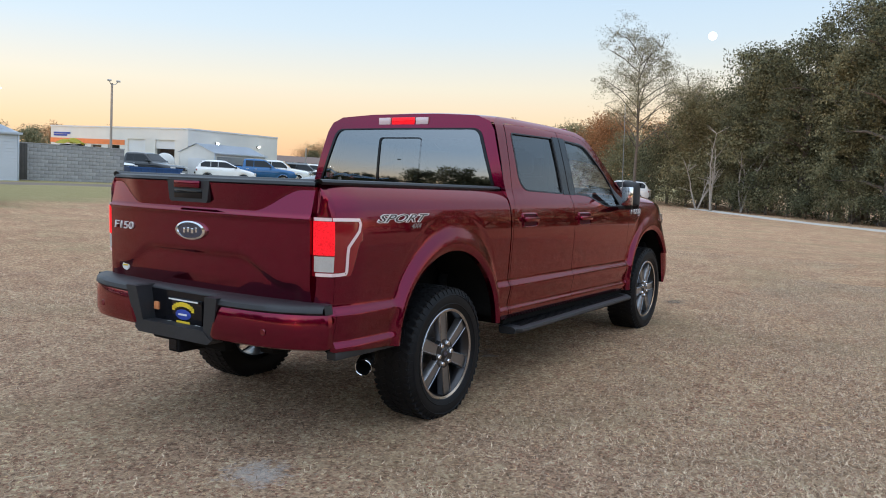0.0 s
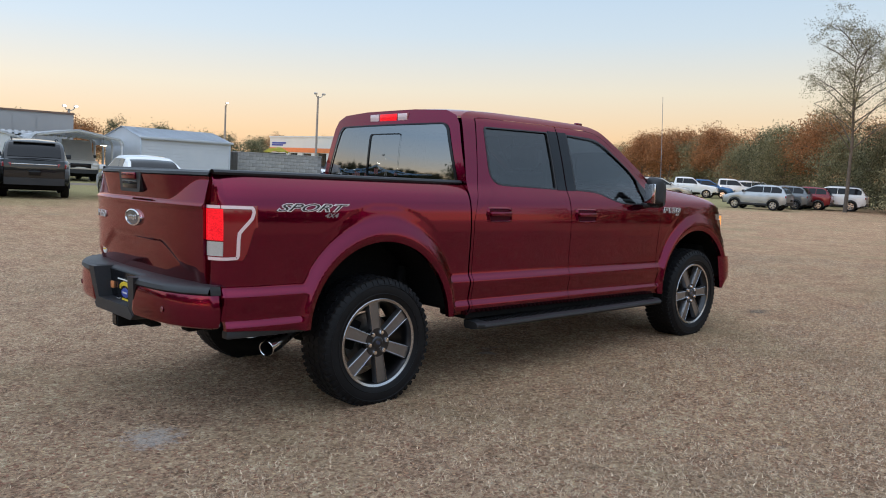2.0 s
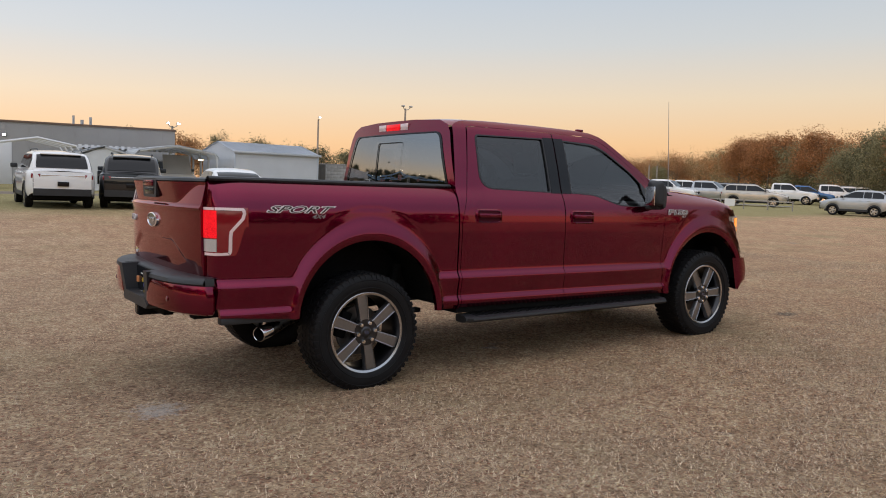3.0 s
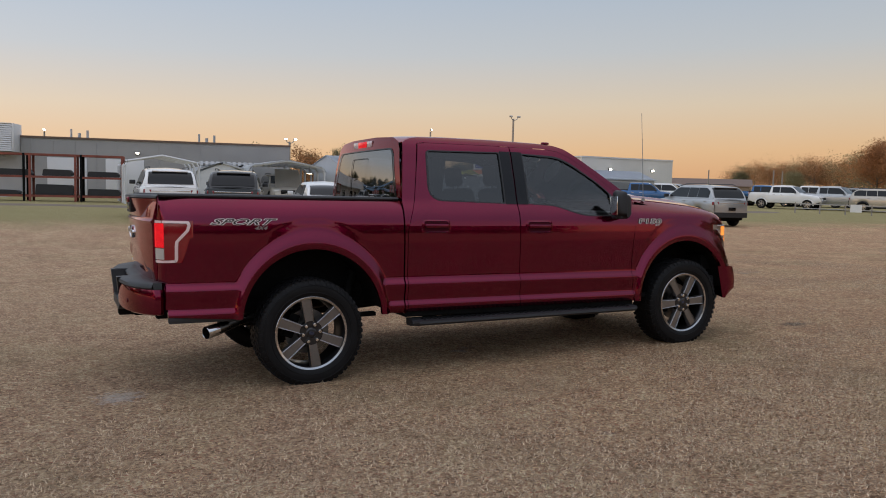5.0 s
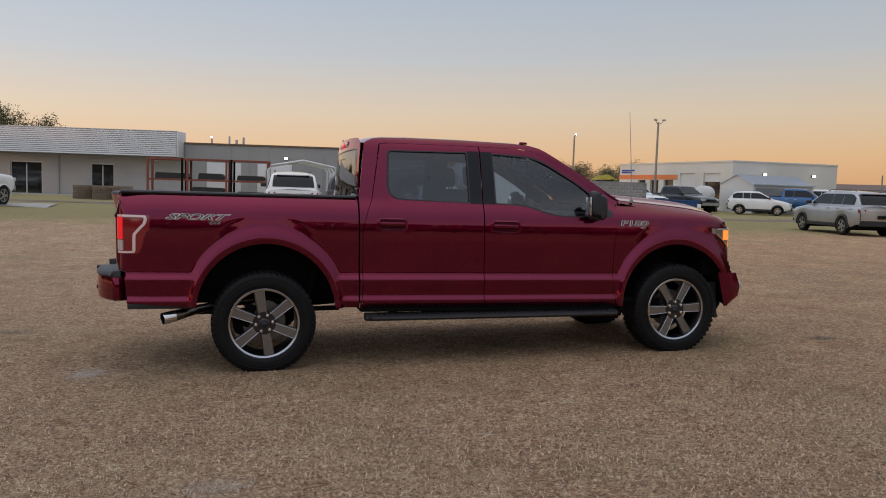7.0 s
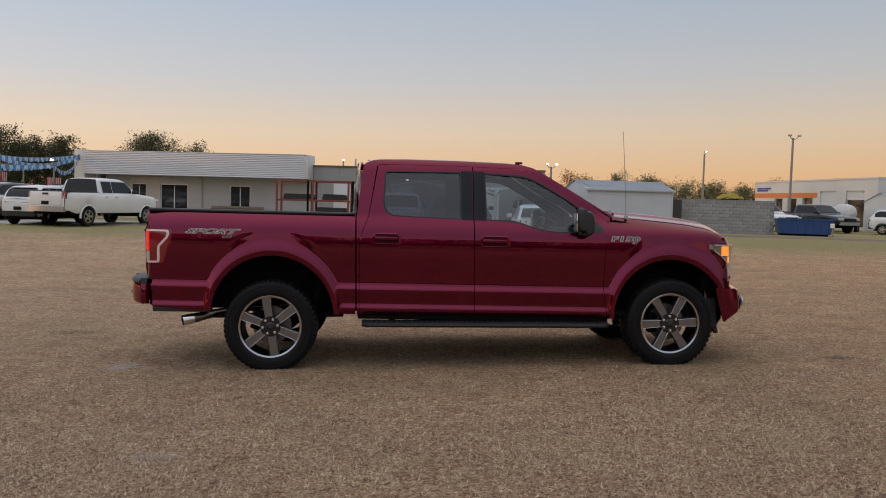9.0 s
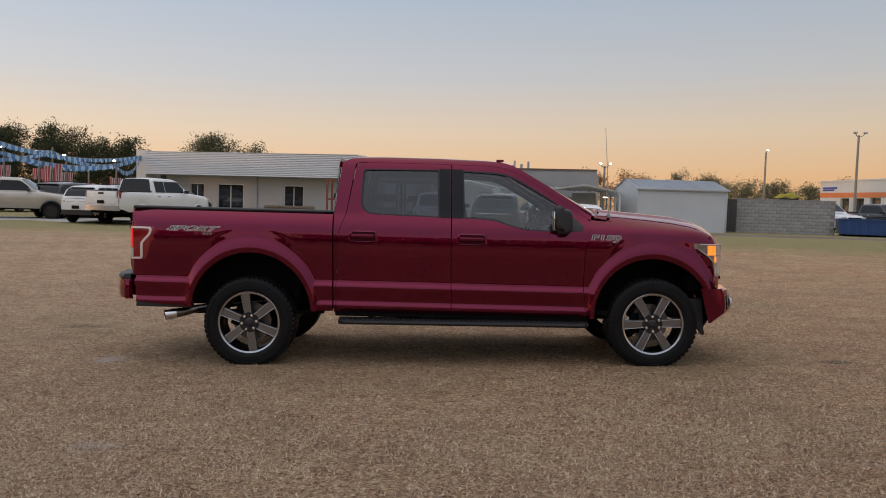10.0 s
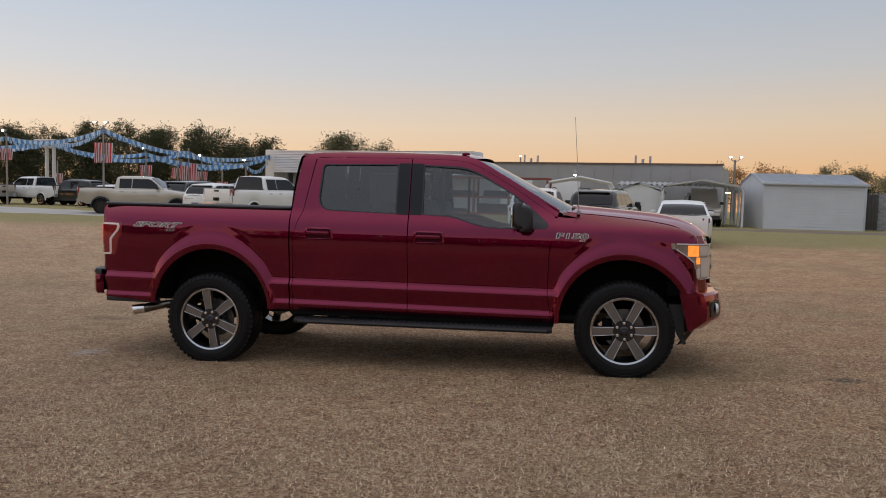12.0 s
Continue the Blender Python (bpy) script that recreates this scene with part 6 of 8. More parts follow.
    if kind in ("suv", "van"):
        for s in (-1, 1):
            bm = bmesh.new()
            tube(bm, [(x0 + cr + 0.15, s * w * 0.64, H + 0.005), (x0 + cr + 0.3, s * w * 0.64, H + 0.05), (x0 + cf - 0.3, s * w * 0.64, H + 0.05), (x0 + cf - 0.1, s * w * 0.64, H + 0.0)], 0.018, 6)
            part("roof_bar", bm, BLACK_PLASTIC, root)
    return root


# beside the sheds
car("suv", PAINT_BLACK, place(4.3, 23.4, 76), "black mid-size suv parked by the carports")
car("suv", PAINT_WHITE, place(1.75, 23.4, 88), "white suv parked before the shelter frame")
car("sedan", PAINT_WHITE, place(6.8, 20.8, 84), "white saloon parked on the field edge")
# the display lot beyond the tailgate
car("heavy_pickup", PAINT_WHITE, place(-11.4, 28.0, 71), "white heavy pickup with chrome bumper", category="pickup")
car("pickup", PAINT_TAN, place(-18.6, 29.6, 14), "pewter lifted pickup with dark glass", category="pickup", tyre_dark=True)
car("small_suv", PAINT_WHITE, place(-13.5, 28.0, 80), "white suv parked in the lot")
car("suv", PAINT_BLACK, place(-17.2, 33.0, 80), "black suv parked in the lot")
car("pickup", PAINT_TAN, place(-37.5, 40.8, 160), "tan pickup in the display row", category="pickup")
car("pickup", PAINT_WHITE, place(-34.2, 42.2, 165), "white pickup in the display row", category="pickup")
car("suv", PAINT_BLACK, place(-30.6, 41.6, 165), "black suv in the display row")
for k, (pt, nm) in enumerate(((PAINT_WHITE, "white"), (PAINT_GREY, "grey"), (PAINT_WHITE, "white"), (PAINT_SILVER, "silver"), (PAINT_BLACK, "black"))):
    car("suv" if k % 2 else "sedan", pt, place(-26.5 + 2.9 * k, 39.8 + 0.8 * k, 75), nm + " vehicle in the far display row")
# the lot ahead of the bonnet
car("suv", PAINT_SILVER, place(24.5, 20.7, 80), "silver suv with black lower trim on the grass")
car("small_suv", PAINT_SILVER, place(48.3, 20.7, 98), "silver compact suv on the grass")
car("small_suv", PAINT_GREY, place(52.9, 21.4, 102), "grey compact suv beside a silver one")
car("small_suv", PAINT_MAROON, place(55.6, 21.0, 104), "dark red compact suv in the row")
car("suv", PAINT_WHITE, place(57.4, 19.7, 104), "white suv at the row's end")
car("pickup", PAINT_WHITE, place(52.5, 39.6, -70), "white pickup with black front", category="pickup")
car("pickup", PAINT_SILVER, place(54.6, 36.8, -70), "silver pickup facing the field", category="pickup")
car("suv", PAINT_TAN, place(55.0, 32.6, -60), "pewter suv facing the field")
car("small_suv", PAINT_WHITE, place(35.6, 41.3, -40), "white compact car by the garage")
car("pickup", PAINT_BLUE, place(39.6, 42.2, -45), "blue pickup facing the field", category="pickup")
car("pickup", PAINT_WHITE, place(45.0, 45.7, -50), "pale pickup facing the field", category="pickup")
car("pickup", PAINT_BLACK, place(31.5, 45.0, -75), "black heavy pickup beside a skip", category="pickup")
car("pickup", PAINT_WHITE, place(27.4, 45.0, -75), "white pickup behind the skip", category="pickup")
far_paints = [(PAINT_WHITE, "white"), (PAINT_SILVER, "silver"), (PAINT_GREY, "grey"), (PAINT_WHITE, "white"), (PAINT_BLACK, "black"), (PAINT_BLUE, "blue"), (PAINT_WHITE, "white")]
rr = random.Random(8)
kinds = ["suv", "pickup", "sedan", "suv", "van", "pickup"]
for k in range(15):
    t = k / 14
    x, y = 51.5 + 19 * t + rr.uniform(-0.5, 0.5), 55.5 - 23 * t + rr.uniform(-0.6, 0.6)
    pt, nm = far_paints[k % 7] if k != 11 else far_paints[0]
    kd = kinds[(k * 5) % 6]
    car(kd, pt, place(x, y, -62 + rr.uniform(-5, 5)), nm + " vehicle in the far parking row", group="far parking row", category="pickup" if kd == "pickup" else "car")


# ---------------------------------------------------------------- buildings and yard
GREY_WALL = surface("grey_rendered_wall", (0.42, 0.41, 0.40), 0.85, var=0.12, scale=0.6, fine=30, bump=0.002, bump_scale=60)
GREY_DARK = surface("grey_metal_wall", (0.34, 0.34, 0.345), 0.6, 0.1, var=0.12, scale=0.5)
WHITE_METAL = surface("white_ribbed_metal", (0.66, 0.67, 0.69), 0.5, 0.1, var=0.08, scale=0.7)
WHITE_WALL = surface("white_painted_wall", (0.66, 0.65, 0.62), 0.8, var=0.1, scale=0.4)
SHED_WALL = surface("pale_grey_metal_siding", (0.60, 0.62, 0.65), 0.5, 0.1, var=0.08, scale=1.0)
ROOF_METAL = surface("pale_metal_roof", (0.56, 0.60, 0.66), 0.42, 0.3, var=0.1, scale=0.8)
BLOCK = surface("concrete_block", (0.34, 0.335, 0.33), 0.9, var=0.2, scale=5, fine=60, bump=0.003, bump_scale=120, tint_random=0.10)
MORTAR = surface("mortar", (0.24, 0.235, 0.23), 0.95, var=0.15)
ORANGE = surface("orange_stripe_paint", (0.72, 0.22, 0.07), 0.6, var=0.1)
BROWN_ROOF = surface("brown_roof", (0.17, 0.115, 0.09), 0.8, var=0.2)
DARK_OPEN = surface("dark_pane_and_bay_shade", (0.015, 0.017, 0.020), 0.08, var=0.2, coat=1)
RACK_RED = surface("rust_red_steel", (0.26, 0.075, 0.052), 0.6, 0.2, var=0.3, scale=4)
CONCRETE = surface("concrete_slab", (0.42, 0.40, 0.37), 0.9, var=0.2, scale=0.8, bump=0.002)
SAND = surface("pale_sand", (0.62, 0.57, 0.50), 0.95, var=0.15, scale=0.7, bump=0.01, bump_scale=20)
TARP = surface("white_tarpaulin", (0.68, 0.70, 0.72), 0.6, var=0.1, scale=1.2, bump=0.01, bump_scale=4)
DUMP_BLUE = surface("blue_painted_steel", (0.02, 0.07, 0.22), 0.45, 0.1, var=0.2, scale=2)
POLE = surface("weathered_pole", (0.30, 0.27, 0.24), 0.7, var=0.2, scale=2)
FLAG_RED = surface("red_banner_cloth", (0.55, 0.05, 0.06), 0.8, var=0.15)
FLAG_WHITE = surface("white_banner_cloth", (0.68, 0.66, 0.66), 0.8, var=0.1)
PENNANT_BLUE = surface("blue_pennant_film", (0.10, 0.30, 0.62), 0.5, var=0.2)
PENNANT_WHITE = surface("white_pennant_film", (0.50, 0.66, 0.82), 0.5, var=0.1)
TANK = surface("white_plastic_tank", (0.72, 0.72, 0.70), 0.4, var=0.08)
YELLOW_TARP = surface("yellow_cover", (0.55, 0.48, 0.04), 0.6, var=0.2, scale=3)

# the long grey showroom, x along its front
HD = -12.06
show = thing("showroom_building", place(-20.0, 52.6, HD, -0.02), "grey single-storey showroom with white ribbed fascia", "building")
LB = 33.05
bm = bmesh.new()
opens = ((2.9, 4.05), (5.15, 7.25), (10.45, 12.0))
x = 0.9
edges = []
for a, c in opens:
    edges.append((x, a))
    x = c
edges.append((x, LB))
for a, c in edges:
    box(bm, (a, 0.0, 0), (c, 0.25, 3.6))
for a, c in opens:
    box(bm, (a, 0.0, 2.18), (c, 0.25, 3.6))
box(bm, (0.0, 0.25, 0), (LB, 0.30, 0.12))
part("front_wall", bm, GREY_WALL, show)
part("end_wall", boxes(((0.0, 0.25, 0), (0.25, 12, 3.6)), ((LB - 0.25, 0.25, 0), (LB, 12, 3.6)), ((0.25, 11.75, 0), (LB - 0.25, 12, 3.6))), GREY_WALL, show)
part("roof", boxes(((0.1, 0.1, 3.55), (LB - 0.1, 11.9, 3.68))), ROOF_METAL, show)
part("corner_pier", boxes(((-0.75, -1.38, 0), (0.05, 12.1, 4.50)), bevel=0.02), WHITE_WALL, show)
# ribbed white fascia, each rib a step
fas = part("fascia", boxes(((0.06, -1.36, 2.76), (16.55, -1.30, 4.40))), WHITE_METAL, show, "white ribbed metal fascia")
for k in range(13):
    z = 2.76 + 0.126 * k
    bm = bmesh.new()
    prism(bm, [(-1.36, z), (-1.44, z + 0.014), (-1.41, z + 0.104), (-1.36, z + 0.110)], lambda a, b, d: Vector((0.06 + d, a, b)), 16.48)
    part("fascia_rib", bm, WHITE_METAL, fas)
part("fascia_end", boxes(((16.56, -1.45, 2.74), (16.68, 0.3, 4.43)), bevel=0.01), WHITE_METAL, fas)
part("fascia_cap", boxes(((0.06, -1.45, 4.405), (16.55, -1.28, 4.45)), bevel=0.008), WHITE_METAL, fas)
part("soffit", boxes(((0.06, -1.35, 2.76), (16.55, 0.0, 2.84))), GREY_DARK, show)
bm = bmesh.new()
xw = 16.7
box(bm, (xw, -0.06, 2.4), (LB, -0.005, 3.70))
box(bm, (xw, -0.06, 0.0), (LB, -0.005, 2.4))
part("metal_wall", bm, GREY_DARK, show)
bm = bmesh.new()
for k in range(13):
    box(bm, (xw + 0.6 + k * 1.25, -0.085, 0.05), (xw + 0.63 + k * 1.25, -0.06, 3.68))
part("wall_ribs", bm, GREY_DARK, show)
part("roof_edge", boxes(((xw, -0.14, 3.68), (LB + 0.05, 0.1, 3.79))), BROWN_ROOF, show)
for a, c in opens:
    fr = part("window", boxes(((a, 0.06, 0.0), (a + 0.06, 0.16, 2.18)), ((c - 0.06, 0.06, 0.0), (c, 0.16, 2.18)), ((a, 0.06, 2.12), (c, 0.16, 2.18)), (((a + c) / 2 - 0.03, 0.06, 0.0), ((a + c) / 2 + 0.03, 0.16, 2.0))), WHITE_METAL, show)
    part("pane", boxes(((a + 0.06, 0.10, 0.02), ((a + c) / 2 - 0.03, 0.115, 2.12))), DARK_OPEN, fr)
    part("pane", boxes((((a + c) / 2 + 0.03, 0.10, 0.02), (c - 0.06, 0.115, 2.12))), DARK_OPEN, fr)
for k, xx in enumerate((18.2, 21.6)):
    part("roller_door", boxes(((xx, -0.10, 0), (xx + 2.3, -0.062, 2.5)), bevel=0.01), WHITE_METAL, show)
for xx, z in ((19.0, 3.6), (27.1, 3.6)):
    for dx, h, rad in ((0.0, 0.85, 0.07), (0.5, 0.6, 0.10), (1.0, 0.8, 0.08)):
        bm = bmesh.new()
        tube(bm, [(xx + dx, 3, z), (xx + dx, 3, z + h)], rad, 8)
        part("roof_vent", bm, GREY_METAL, show)
part("downpipe", boxes(((8.3, -0.08, 0), (8.38, 0.0, 3.3))), GREY_DARK, show)
wl = part("wall_lamp", boxes(((23.40, -0.20, 2.85), (23.64, -0.06, 3.0)), bevel=0.02), GLOSS_BLACK, show)
part("lamp_lens", boxes(((23.43, -0.23, 2.87), (23.61, -0.205, 2.98)), bevel=0.01), LAMP_WHITE, wl)

# slab along the showroom and the edge of the yard
part("pavement", boxes(((0.2, -2.6, -0.02), (16.5, -0.1, 0.10)), bevel=0.02), CONCRETE, None, "pale concrete apron before the showroom", kind="structure", category="pavement").matrix_basis = place(-20.0, 52.6, HD, -0.05)


PALLET = surface("grey_pallet_wood", (0.26, 0.20, 0.15), 0.9, var=0.3, scale=6)
# steel racking with black truck parts
def racking(m):
    r = thing("storage_rack", m, "rust-red steel rack loaded with black panels", "storage rack")
    for x in (0.0, 1.35, 1.55, 3.1, 3.3, 4.75):
        for y in (0, 0.9):
            part("upright", boxes(((x - 0.04, y - 0.04, 0), (x + 0.04, y + 0.04, 2.25))), RACK_RED if x not in (1.35, 3.3) else UNDER, r)
    for z in (0.25, 1.15, 2.2):
        for y in (0, 0.9):
            part("beam", boxes(((0, y - 0.03, z - 0.05), (4.75, y + 0.03, z + 0.05))), RACK_RED, r)
        part("shelf", boxes(((0.05, 0.03, z - 0.02), (4.7, 0.87, z + 0.01))), UNDER, r)
    rd = random.Random(3)
    for x, z, l, h in ((0.25, 1.20, 1.35, 0.30), (1.95, 1.20, 1.05, 0.32), (3.5, 1.20, 1.15, 0.26), (1.7, 0.30, 1.35, 0.50), (3.5, 0.30, 1.2, 0.32), (0.3, 0.30, 0.9, 0.2)):
        bm = bmesh.new()
        prism(bm, rounded([(x, z), (x + 0.04, z + h), (x + l - 0.1, z + h * 0.95), (x + l, z + h * 0.35), (x + l - 0.05, z)], 0.06), lambda a, b, d: Vector((a, 0.1 + d, b)), 0.65)
        o = tagged(part("truck_bumper", bm, BLACK_PLASTIC), "black plastic vehicle panel on a steel rack", "vehicle panel", "panels on the rack")
        o.matrix_basis = m @ Matrix.Translation((0, 0, 0.005))
    return r


racking(place(-5.1, 39.9, -8) @ Matrix.Diagonal((1.39, 1.2, 1.10, 1.0)))
for k, (x, y) in enumerate(((-7.6, 41.0), (-6.6, 40.8), (-8.6, 41.4))):
    st = thing("pallet_stack", place(x, y, 10 + 7 * k), "stack of weathered wooden pallets", "pallets", "pallets")
    for i in range(6):
        part("pallet_deck", boxes(((-0.55, -0.5, 0.02 + i * 0.13), (0.55, 0.5, 0.05 + i * 0.13))), PALLET, st)
        for yy in (-0.45, 0, 0.4):
            part("pallet_bearer", boxes(((-0.55, yy, 0.05 + i * 0.13), (0.55, yy + 0.07, 0.13 + i * 0.13))), PALLET, st)


# open steel shelter frames
def shelter(m, wd, dp, h, roofed, mat, label, closed=False):
    s = thing("carport", m, label, "carport")

    def arch(y, rad):
        bm = bmesh.new()
        pts = [(-wd / 2, y, 0), (-wd / 2, y, h - 0.55), (-wd / 2 + 0.15, y, h - 0.32), (0, y, h), (wd / 2 - 0.15, y, h - 0.32), (wd / 2, y, h - 0.55), (wd / 2, y, 0)]
        tube(bm, pts, rad, 8)
        part("hoop", bm, WHITE_METAL, s)
    for k in range(4):
        arch(dp * k / 3, 0.06)
    if roofed:
        bm = bmesh.new()
        prof = [(-wd / 2 - 0.12, h - 0.60), (-wd / 2 - 0.02, h - 0.40), (-wd / 2 + 0.15, h - 0.26), (0, h + 0.07), (wd / 2 - 0.15, h - 0.26), (wd / 2 + 0.02, h - 0.40), (wd / 2 + 0.12, h - 0.60)]
        sheet(bm, lambda y, k: Vector((prof[k][0], y, prof[k][1])), lin(-0.1, dp + 0.1, 14), range(7))
        bmesh.ops.solidify(bm, geom=list(bm.faces), thickness=0.03)
        part("roof_sheet", bm, mat, s)
    if closed:
        for sx in (-1, 1):
            bm = bmesh.new()
            sheet(bm, lambda y, z: Vector((sx * wd / 2 + sx * 0.05 * math.sin(z * 2 + y), y, z)), lin(0, dp, 10), lin(0.05, h - 0.55, 6))
            part("side_sheet", bm, mat, s)
        bm = bmesh.new()
        prism(bm, [(-wd / 2, 0.0), (-wd / 2, h - 0.55), (0, h), (wd / 2, h - 0.55), (wd / 2, 0)], lambda a, b, d: Vector((a, dp - 0.02 + d, b)), 0.02)
        part("back_sheet", bm, mat, s)
        bm = bmesh.new()
        prism(bm, [(-wd / 2, 0.0), (-wd / 2, h - 0.55), (0, h), (wd / 2, h - 0.55), (wd / 2, 0)], lambda a, b, d: Vector((a, 0.05 + d + 0.04 * math.sin(3 * a), b)), 0.02)
        part("front_sheet", bm, mat, s)
        part("tent_window", boxes(((-0.35, 0.0, 0.35), (0.10, 0.03, 1.05)), bevel=0.02), GLOSS_BLACK, s)
    return s


shelter(place(3.3, 37.4, 0), 3.7, 4.6, 2.55, False, WHITE_WALL, "bare white steel carport frame")
shelter(place(6.7, 39.0, -2), 2.7, 3.5, 2.3, True, TARP, "white tarpaulin tent with closed sides", closed=True)
shelter(place(9.8, 36.6, -4), 4.1, 5.2, 2.5, True, TARP, "open carport with a lit lamp under its roof")
bm = boxes(((-2.6, 0, 1.98), (2.6, 3.5, 2.06)))
for k in range(20):
    box(bm, (-2.6 + 0.265 * k, -0.06, 1.92), (-2.45 + 0.265 * k, 0.0, 2.10))
aw = thing("awning", place(8.7, 40.4, 0) @ Matrix.Diagonal((1.17, 1.17, 1.15, 1.0)), "white scalloped awning on posts", "awning")
part("awning_sheet", bm, WHITE_METAL, aw)
for x in (-2.5, 2.5):
    for y in (0.1, 3.3):
        part("post", boxes(((x - 0.05, y - 0.05, 0), (x + 0.05, y + 0.05, 1.98))), WHITE_METAL, aw)
lamp = thing("bracket_lamp", place(11.2, 37.2, 0, 0.2), "lit warm lamp hanging under a carport roof", "lamp")
part("shade", boxes(((-0.16, -0.06, 1.66), (0.16, 0.06, 1.72)), bevel=0.01), GREY_METAL, lamp)
part("tube_lens", boxes(((-0.14, -0.045, 1.635), (0.14, 0.045, 1.658)), bevel=0.008), LAMP_WARM, lamp)
part("hanger", boxes(((-0.01, -0.01, 1.72), (0.01, 0.01, 2.12))), GREY_METAL, lamp)
car("suv", PAINT_TAN, place(10.1, 39.2, -94), "beige suv with raised bonnet under a carport")
bm = bmesh.new()
sheet(bm, lambda u, v: Vector((-0.75 * u * (1 - 0.1 * v), -0.05 + 0.6 * v, 1.0 * v)), lin(-1, 1, 8), lin(0, 1, 6))
bmesh.ops.solidify(bm, geom=list(bm.faces), thickness=0.03)
tagged(part("raised_bonnet", bm, PAINT_TAN), "raised beige car bonnet", "car bonnet").matrix_basis = place(10.05, 37.35, -4, 1.06)


# metal shed with gabled end
def gable_shed(m, wd, dp, eave, ridge, wall, roofm, label, doors=0, name="shed"):
    s = thing(name, m, label, "shed")
    n = int(eave / 0.155)
    for k in range(n):
        z = k * eave / n
        h = eave / n
        # each siding board overhangs the one below
        for y, d in ((0.0, -1), (dp, 1)):
            bm = bmesh.new()
            vs = [bm.verts.new(p) for p in ((0, y + d * 0.035, z), (wd, y + d * 0.035, z), (wd, y + d * 0.006, z + h), (0, y + d * 0.006, z + h))]
            bm.faces.new(vs)
            vs = [bm.verts.new(p) for p in ((0, y, z), (wd, y, z), (wd, y + d * 0.035, z), (0, y + d * 0.035, z))]
            bm.faces.new(vs)
            part("siding_board", bm, wall, s, flat=True)
    for x0 in (0.0, wd - 0.05):
        bm = bmesh.new()
        prism(bm, [(0, 0), (0, eave), (dp / 2, ridge), (dp, eave), (dp, 0)], lambda a, b, d: Vector((x0 + d, a, b)), 0.05)
        part("gable_wall", bm, wall, s)
    bm = bmesh.new()
    for sgn in (0, 1):
        y0, y1 = (-0.18, dp / 2) if sgn == 0 else (dp + 0.18, dp / 2)
        z0 = eave - 0.02 - 0.18 * (ridge - eave) / (dp / 2)
        sheet(bm, lambda x, v: Vector((x, y0 + (y1 - y0) * v, z0 + (ridge + 0.03 - z0) * v)), lin(-0.12, wd + 0.12, 2), [0, 1])
    bmesh.ops.solidify(bm, geom=list(bm.faces), thickness=0.05)
    rf = part("roof", bm, roofm, s)
    bm = bmesh.new()
    for k in range(int(wd / 0.45) + 1):
        x = k * 0.45
        for (y0, y1) in ((-0.18, dp / 2), (dp + 0.18, dp / 2)):
            z0 = eave - 0.02 - 0.18 * (ridge - eave) / (dp / 2)
            tube(bm, [(x, y0, z0 + 0.004), (x, y1, ridge + 0.034)], 0.010, 4)
    part("roof_seams", bm, roofm, rf)
    for xc in (-0.03, wd - 0.06):
        part("corner_trim", boxes(((xc, -0.05, 0), (xc + 0.09, 0.03, eave)), bevel=0.004), ROOF_METAL, s)
    part("fascia_board", boxes(((-0.12, -0.20, eave - 0.12), (wd + 0.12, -0.16, eave + 0.0)), bevel=0.004), ROOF_METAL, s)
    return s


shed = gable_shed(place(12.9, 36.7, 3.6, 0.0), 5.2, 4.4, 2.46, 2.96, SHED_WALL, ROOF_METAL, "pale grey metal garden shed with blue-white roof")
# block wall, built course by course
WALL_M = place(19.0, 38.4, -9, -0.05)
bwall = thing("block_wall", WALL_M, "grey concrete block wall at the field edge", "wall", kind="structure")
part("wall_core", boxes(((0.0, 0.01, 0), (5.65, 0.19, 1.98))), MORTAR, bwall)
bm = bmesh.new()
box(bm, (0.006, -0.006, 0.006), (0.394, 0.206, 0.194), 0.006)
blk = part("block", bm, BLOCK, bwall)
used = False
for row in range(10):
    for k in range(15):
        x = k * 0.40 - (0.2 if row % 2 else 0)
        if x < -0.01 or x > 5.3:
            continue
        mm = Matrix.Translation((x, 0.0, row * 0.20))
        if not used:
            blk.matrix_basis, used = mm, True
        else:
            share(blk, mm)
part("wall_cap", boxes(((-0.02, -0.03, 2.0), (5.67, 0.23, 2.06)), bevel=0.01), BLOCK, bwall)
fence = thing("gate_panel", place(18.2, 37.6, 8) @ Matrix.Diagonal((1.2, 1.2, 1.2, 1.0)), "dark board gate between shed and wall", "gate")
for k in range(4):
    part("board", boxes(((k * 0.16, 0, 0.05), (k * 0.16 + 0.15, 0.03, 1.62)), bevel=0.004), surface("dark_board", (0.07, 0.065, 0.06), 0.8, var=0.3, scale=5) if k == 0 else bpy.data.materials["dark_board"], fence)
part("rail", boxes(((0, 0.03, 0.3), (0.64, 0.07, 0.38)), ((0, 0.03, 1.3), (0.64, 0.07, 1.38))), bpy.data.materials["dark_board"], fence)
bm = bmesh.new()
sheet(bm, lambda u, v: Vector((0.8 * u, 0.6 * v, 1.75 + 0.35 * math.cos(u * 1.4) * math.cos(v * 1.3) + 0.05 * math.sin(7 * u + 3 * v))), lin(-1, 1, 14), lin(-1, 1, 8))
bmesh.ops.solidify(bm, geom=list(bm.faces), thickness=0.03)
yc = thing("covered_machine", place(23.2, 40.6, -20, 0.35), "machine under a yellow cover behind the wall", "machine")
part("cover", bm, YELLOW_TARP, yc)
part("machine_body", boxes(((-0.55, -0.42, 0), (0.55, 0.42, 1.75)), bevel=0.05), UNDER, yc)
bm = bmesh.new()
sheet(bm, lambda u, v: Vector((0.5 * u, 0.5 * v, 2.0 + 0.16 * math.cos(u * 1.4))), lin(-1, 1, 8), lin(-1, 1, 5))
